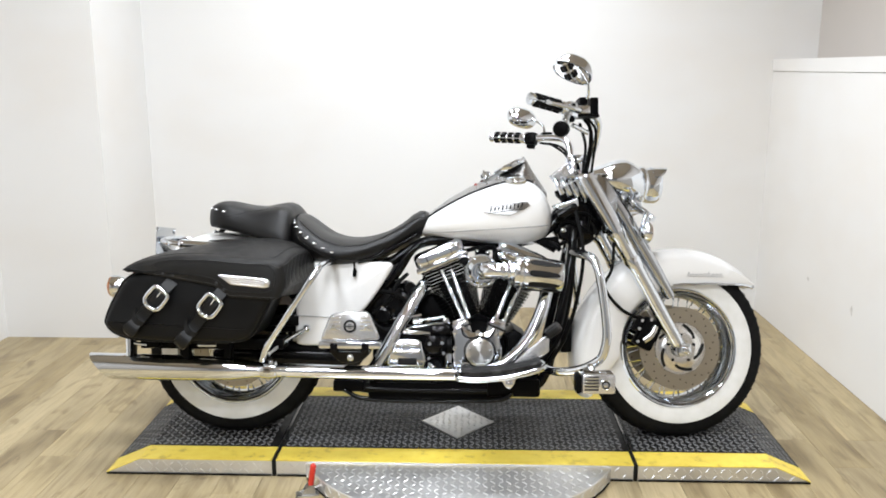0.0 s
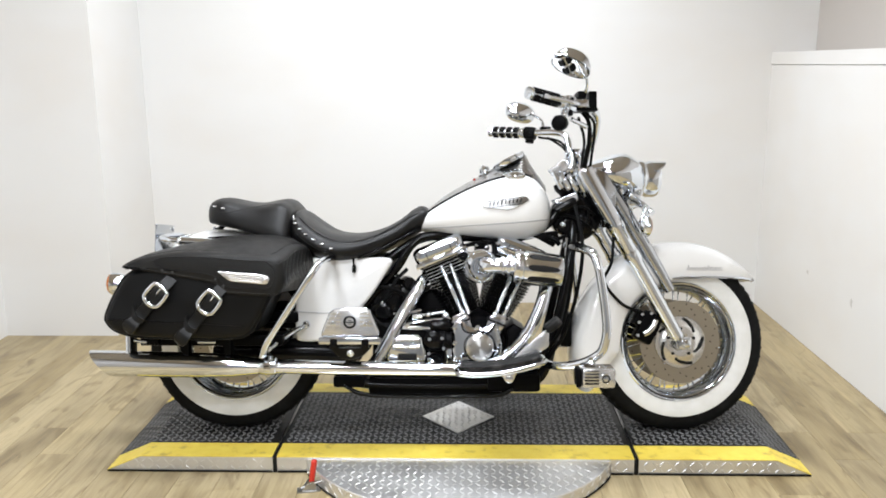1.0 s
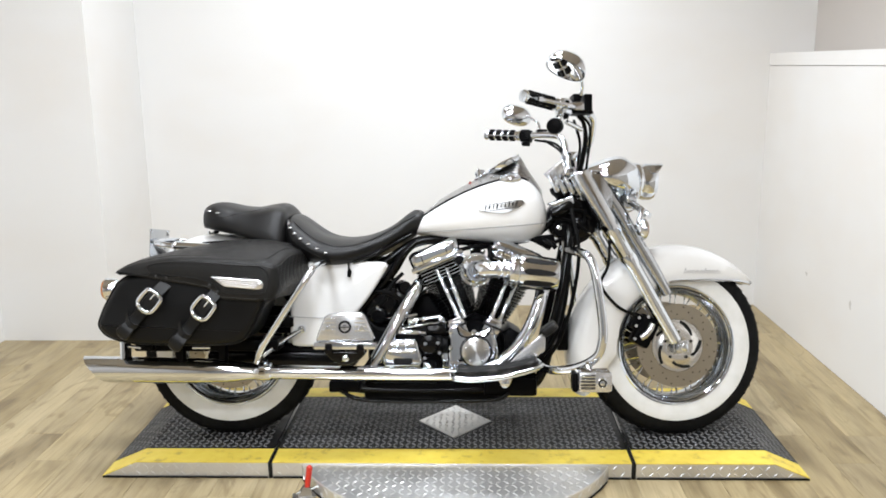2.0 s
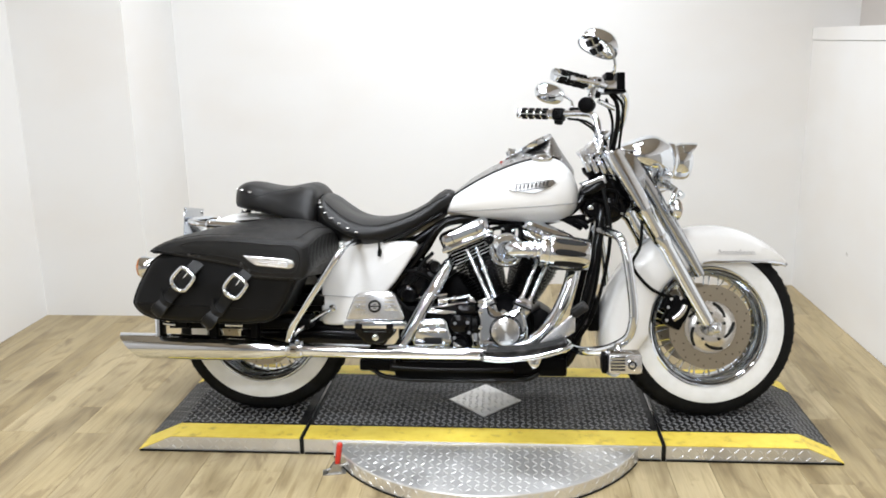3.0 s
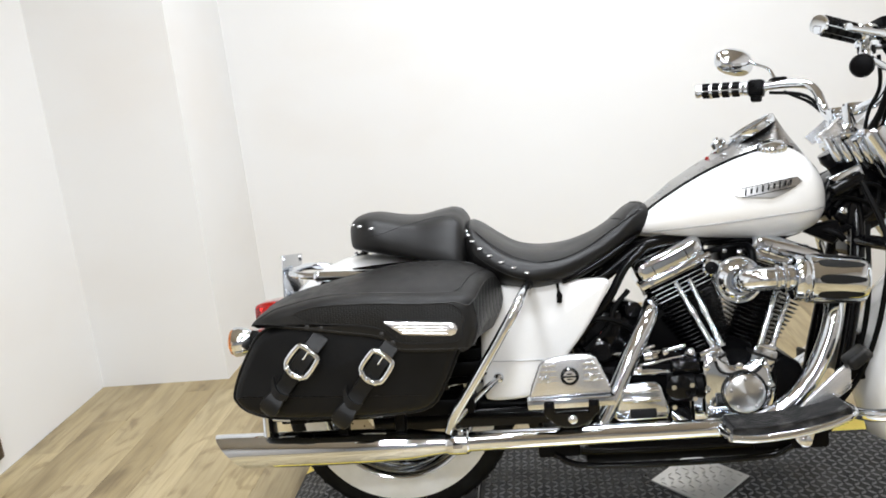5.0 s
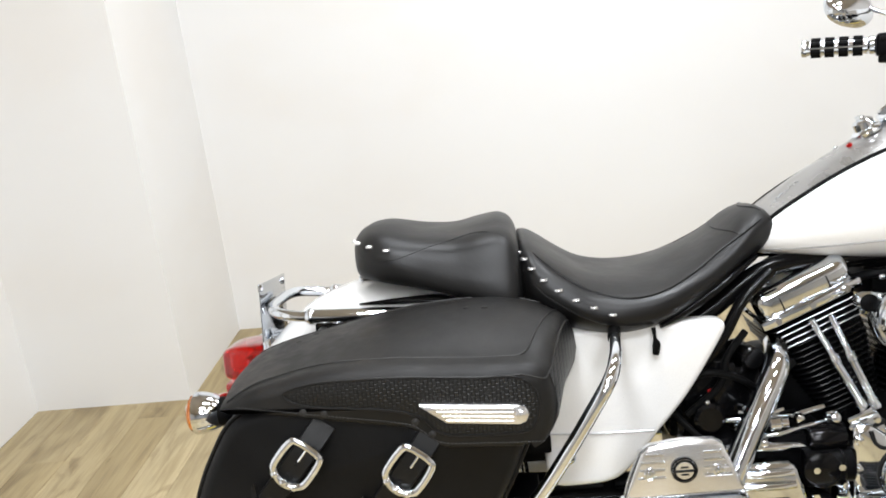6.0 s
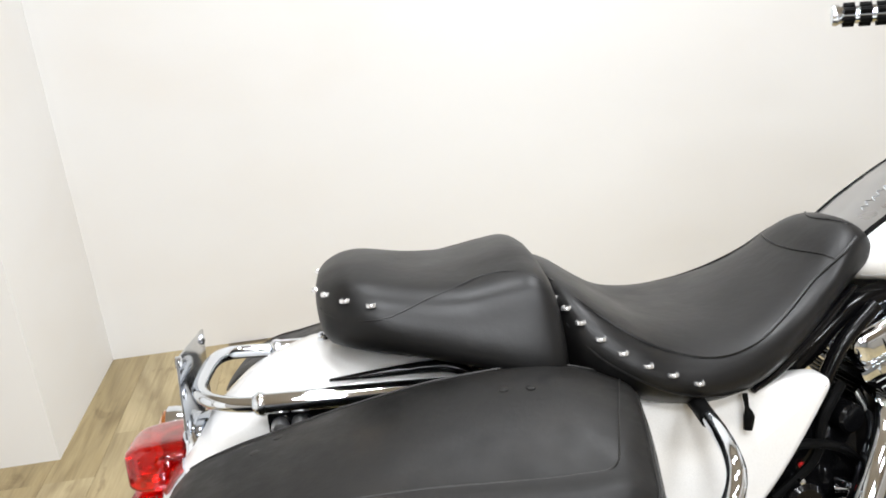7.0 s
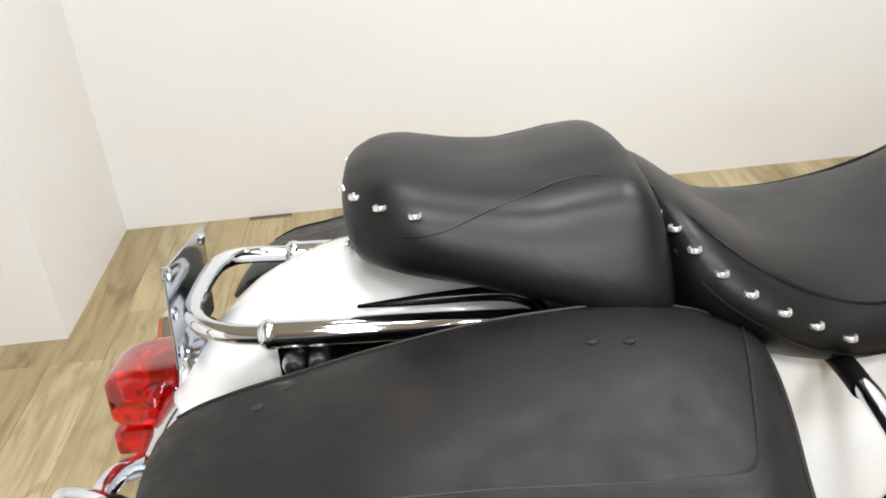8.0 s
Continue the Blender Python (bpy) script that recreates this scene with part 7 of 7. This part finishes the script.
    block(bm, (0.374, s * -0.385 - 0.034, 0.226), (0.3915, s * -0.385 + 0.034, 0.287), 0.008)
    part("peg_cap", bm, RUBBER, pg, "black rubber end")
    for k in range(5):
        bm = B()
        z = 0.2365 + 0.010 * k
        rod(bm, (0.400, s * -0.4205, z), (0.444, s * -0.4205, z), 0.0028, 8)
        part("peg_rib", bm, CHROME, pegb)
        bm = B()
        block(bm, (0.400, s * -0.4203 - 0.0006, z + 0.0036), (0.444, s * -0.4203 + 0.0006, z + 0.0064))
        part("peg_groove", bm, DARKGAP, pegb, "dark groove")
        bm = B()
        rod(bm, (0.400, s * (-0.360 - 0.0115 * k), 0.2885), (0.490, s * (-0.360 - 0.0115 * k), 0.2885), 0.0030, 8)
        part("peg_rib", bm, CHROME, pegb)
    bm = B()
    turned(bm, [(0.018, 0), (0.018, 0.003), (0.014, 0.005), (0.012, 0.003), (0.001, 0.004)], (0.466, s * -0.4195, 0.256), (0, -s, 0), 20)
    part("peg_emblem", bm, CHROME, pegb)
    bm = B()
    turned(bm, [(0.0125, 0.0042), (0.0105, 0.0052), (0.0085, 0.0042)], (0.466, s * -0.4195, 0.256), (0, -s, 0), 20)
    part("emblem_ring", bm, DARKGAP, pegb, "dark emblem ring")
    bm = B()
    tube(bm, [(0.43, s * -0.35, 0.305), (0.43, s * -0.365, 0.29), (0.44, s * -0.38, 0.275)], 0.013, 10, 3)
    part("peg_mount", bm, CHROME, pg)
# brake pedal with its rubber pad, by the right board
bm = B()
slab(bm, [(0.172, 0.276), (0.205, 0.312), (0.278, 0.376), (0.292, 0.384), (0.303, 0.374), (0.302, 0.330), (0.268, 0.306), (0.222, 0.286)], -0.246, -0.256, 0.003, smooth=False)
pedal = part("brake_pedal", bm, SATINALU, bike, "plain grey brake pedal arm")
bm = B()
block(bm, (-0.029, -0.028, -0.015), (0.029, 0.028, 0.015), 0.010, Matrix.Translation((0.315, -0.262, 0.405)) @ Matrix.Rotation(radians(-36), 4, "Y"), 3)
part("pedal_pad", bm, PADRUBBER, pedal, "worn grey-brown rubber pedal pad")

# ---- frame, lower cradle, side stand ----
bm = B()
for s in (-1, 1):
    tube(bm, [(0.405, s * 0.03, 0.80), (0.400, s * 0.075, 0.68), (0.372, s * 0.105, 0.52), (0.335, s * 0.115, 0.36), (0.305, s * 0.115, 0.235), (0.25, s * 0.115, 0.180), (0.10, s * 0.115, 0.170), (-0.30, s * 0.115, 0.172), (-0.42, s * 0.12, 0.21), (-0.45, s * 0.13, 0.32), (-0.43, s * 0.13, 0.50), (-0.35, s * 0.11, 0.60)], 0.0175, 14, 6)
    tube(bm, [(0.39, s * 0.03, 0.80), (0.25, s * 0.075, 0.70), (0.05, s * 0.075, 0.690), (-0.12, s * 0.09, 0.69), (-0.25, s * 0.11, 0.615), (-0.40, s * 0.13, 0.55), (-0.70, s * 0.125, 0.56)], 0.017, 14, 6)
    tube(bm, [(-0.13, s * 0.125, 0.690), (-0.185, s * 0.130, 0.640), (-0.235, s * 0.135, 0.560), (-0.33, s * 0.135, 0.45)], 0.011, 12, 5)
    block(bm, (-0.86, s * 0.145 - 0.02, 0.26), (-0.40, s * 0.145 + 0.02, 0.31), 0.01)
turned(bm, [(0.040, -0.11), (0.042, -0.09), (0.034, -0.07), (0.034, 0.06), (0.042, 0.08), (0.040, 0.10)], (0.42, 0, 0.80), AXIS, 24, True)
part("frame", bm, BLACK, bike, "black tubular frame", sharp=50)
bm = B()
slab(bm, [(0.335, 0.800), (0.380, 0.835), (0.450, 0.832), (0.500, 0.790), (0.505, 0.735), (0.470, 0.690), (0.430, 0.668), (0.404, 0.620), (0.385, 0.620), (0.388, 0.680), (0.350, 0.705), (0.330, 0.74)], 0.045, -0.045, 0.010, 3)
slab(bm, [(0.345, 0.720), (0.375, 0.755), (0.405, 0.745), (0.400, 0.700), (0.380, 0.690)], -0.04, -0.075, 0.008, 3)
turned(bm, [(0.030, -0.01), (0.034, 0), (0.034, 0.014), (0.026, 0.02), (0.012, 0.024)], (0.440, -0.045, 0.735), (0, -1, 0), 20, True)
part("steering_head", bm, BLACK, bike, "black steering head forging", sharp=45)
bm = B()
turned(bm, [(0.012, 0), (0.0165, 0.004), (0.0175, 0.03), (0.0175, 0.075), (0.014, 0.082)], (0.338, -0.085, 0.782), (0.90, 0.0, 0.42), 20, True)
part("ignition_coil", bm, BLACK, bike, "glossy black coil tube")
for y, pts in ((-0.075, [(0.34, 0.762), (0.37, 0.768), (0.42, 0.752), (0.465, 0.72)]), (-0.07, [(0.35, 0.745), (0.39, 0.785), (0.44, 0.795), (0.48, 0.765)]), (-0.065, [(0.40, 0.705), (0.43, 0.715), (0.455, 0.75), (0.46, 0.80)])):
    bm = B()
    tube(bm, [(x, y, z) for x, z in pts], 0.005, 8, 5)
    part("wiring_loom", bm, RUBBER, bike)
for x, z, r in ((0.455, 0.79, 0.006), (0.41, 0.69, 0.005), (0.475, 0.715, 0.005)):
    bm = B()
    bead(bm, (x, -0.062, z), r, (0, 1, 0))
    part("loom_clip", bm, CHROME, bike)
bm = B()
bead(bm, (0.366, -0.080, 0.734), 0.011, (0, 1, 0), 0.6)
part("head_bolt", bm, CHROME, bike)
bm = B()
block(bm, (-0.44, -0.15, 0.165), (-0.33, 0.15, 0.205), 0.01)
block(bm, (-0.32, -0.13, 0.135), (0.16, 0.13, 0.205), 0.018)
block(bm, (0.10, -0.14, 0.150), (0.285, 0.14, 0.215), 0.012)
part("belly_pan", bm, SATIN, bike, "black oil pan and lower frame", sharp=50)
bm = B()
tube(bm, [(-0.40, -0.150, 0.175), (-0.30, -0.152, 0.140), (0.10, -0.152, 0.140), (0.19, -0.15, 0.165)], 0.008, 10, 4)
part("lower_tube", bm, BLACK, bike)
bm = B()
tube(bm, [(0.16, 0.16, 0.20), (0.12, 0.24, 0.13), (0.08, 0.305, 0.060)], 0.011, 12, 4)
block(bm, (0.055, 0.285, 0.051), (0.105, 0.335, 0.060), 0.003, Matrix.Identity(4))
part("side_stand", bm, BLACK, bike, "side stand folded out")
for pts in ([(0.405, -0.11, 0.80), (0.42, -0.20, 0.66), (0.40, -0.20, 0.50), (0.36, -0.18, 0.36), (0.30, -0.16, 0.26)],
            [(0.40, -0.14, 0.70), (0.385, -0.16, 0.52), (0.355, -0.15, 0.38), (0.30, -0.15, 0.29)]):
    bm = B()
    tube(bm, pts, 0.0065, 8, 6)
    part("brake_hose", bm, RUBBER, bike, "black brake hose")
bm = B()
tube(bm, [(0.53, -0.10, 0.72), (0.515, -0.125, 0.60), (0.49, -0.12, 0.53), (0.55, -0.11, 0.455), (0.62, -0.10, 0.42)], 0.0055, 8, 6)
part("caliper_hose", bm, RUBBER, bike, "black caliper hose", STEER)
# regulator and horn behind the front wheel
bm = B()
block(bm, (0.36, -0.08, 0.30), (0.40, 0.08, 0.42), 0.008)
part("regulator", bm, SATIN, bike)
# swing arm and rear drive
bm = B()
for s in (-1, 1):
    tube(bm, [(-0.40, s * 0.12, 0.30), (-0.60, s * 0.125, 0.315), (-0.82, s * 0.125, 0.318)], 0.024, 14, 4)
    rod(bm, (-0.808, s * 0.10, 0.318), (-0.808, s * 0.15, 0.318), 0.020)
block(bm, (-0.68, -0.165, 0.375), (-0.42, -0.13, 0.47), 0.01)
block(bm, (-1.06, -0.19, 0.40), (-0.55, -0.12, 0.44), 0.008)
part("swing_arm", bm, SATIN, bike, "black swing arm and bag brackets")

# nothing hangs deeper than thing > part > sub-part
for ob in list(scene.objects):
    while ob.parent is not None and ob.parent.parent is not None and ob.parent.parent.parent is not None:
        keep = ob.parent.matrix_local @ ob.matrix_local
        ob.parent = ob.parent.parent
        ob.matrix_local = keep

# ---- floor planks ----
rng = random.Random(7)
PW, GAP = 0.140, 0.0008
PLANKS = {}


def plank_mesh(w, l):
    key = (round(w, 3), round(l, 3))
    if key not in PLANKS:
        bm = B()
        e = 0.0006
        rings(bm, [[V((x, y, z)) for x, y in ((-w / 2 + k, -l / 2 + k), (w / 2 - k, -l / 2 + k), (w / 2 - k, l / 2 - k), (-w / 2 + k, l / 2 - k))] for z, k in ((-0.0038, 0), (-e, 0), (0, e))])
        me = bpy.data.meshes.new("plank")
        bmesh.ops.recalc_face_normals(bm, faces=bm.faces)
        bm.to_mesh(me)
        bm.free()
        me.materials.append(PLANK)
        PLANKS[key] = me
    return PLANKS[key]


x = X0
row = 0
while x < X1 - 0.01:
    w = min(PW, X1 - x)
    y = YF - rng.choice((0.1, 0.35, 0.6, 0.85, 1.1))
    top = YC if x + w / 2 < XC else YB
    while y < top - 0.002:
        y1 = min(y + 1.22, top)
        y0 = max(y, YF)
        if y1 - y0 > 0.03:
            ob = new("plank", plank_mesh(w - GAP, round(y1 - y0, 2) - GAP))
            ob.parent = floor
            ob.location = (x + w / 2, (y0 + y1) / 2, 0)
        y += 1.22
    x += w
    row += 1
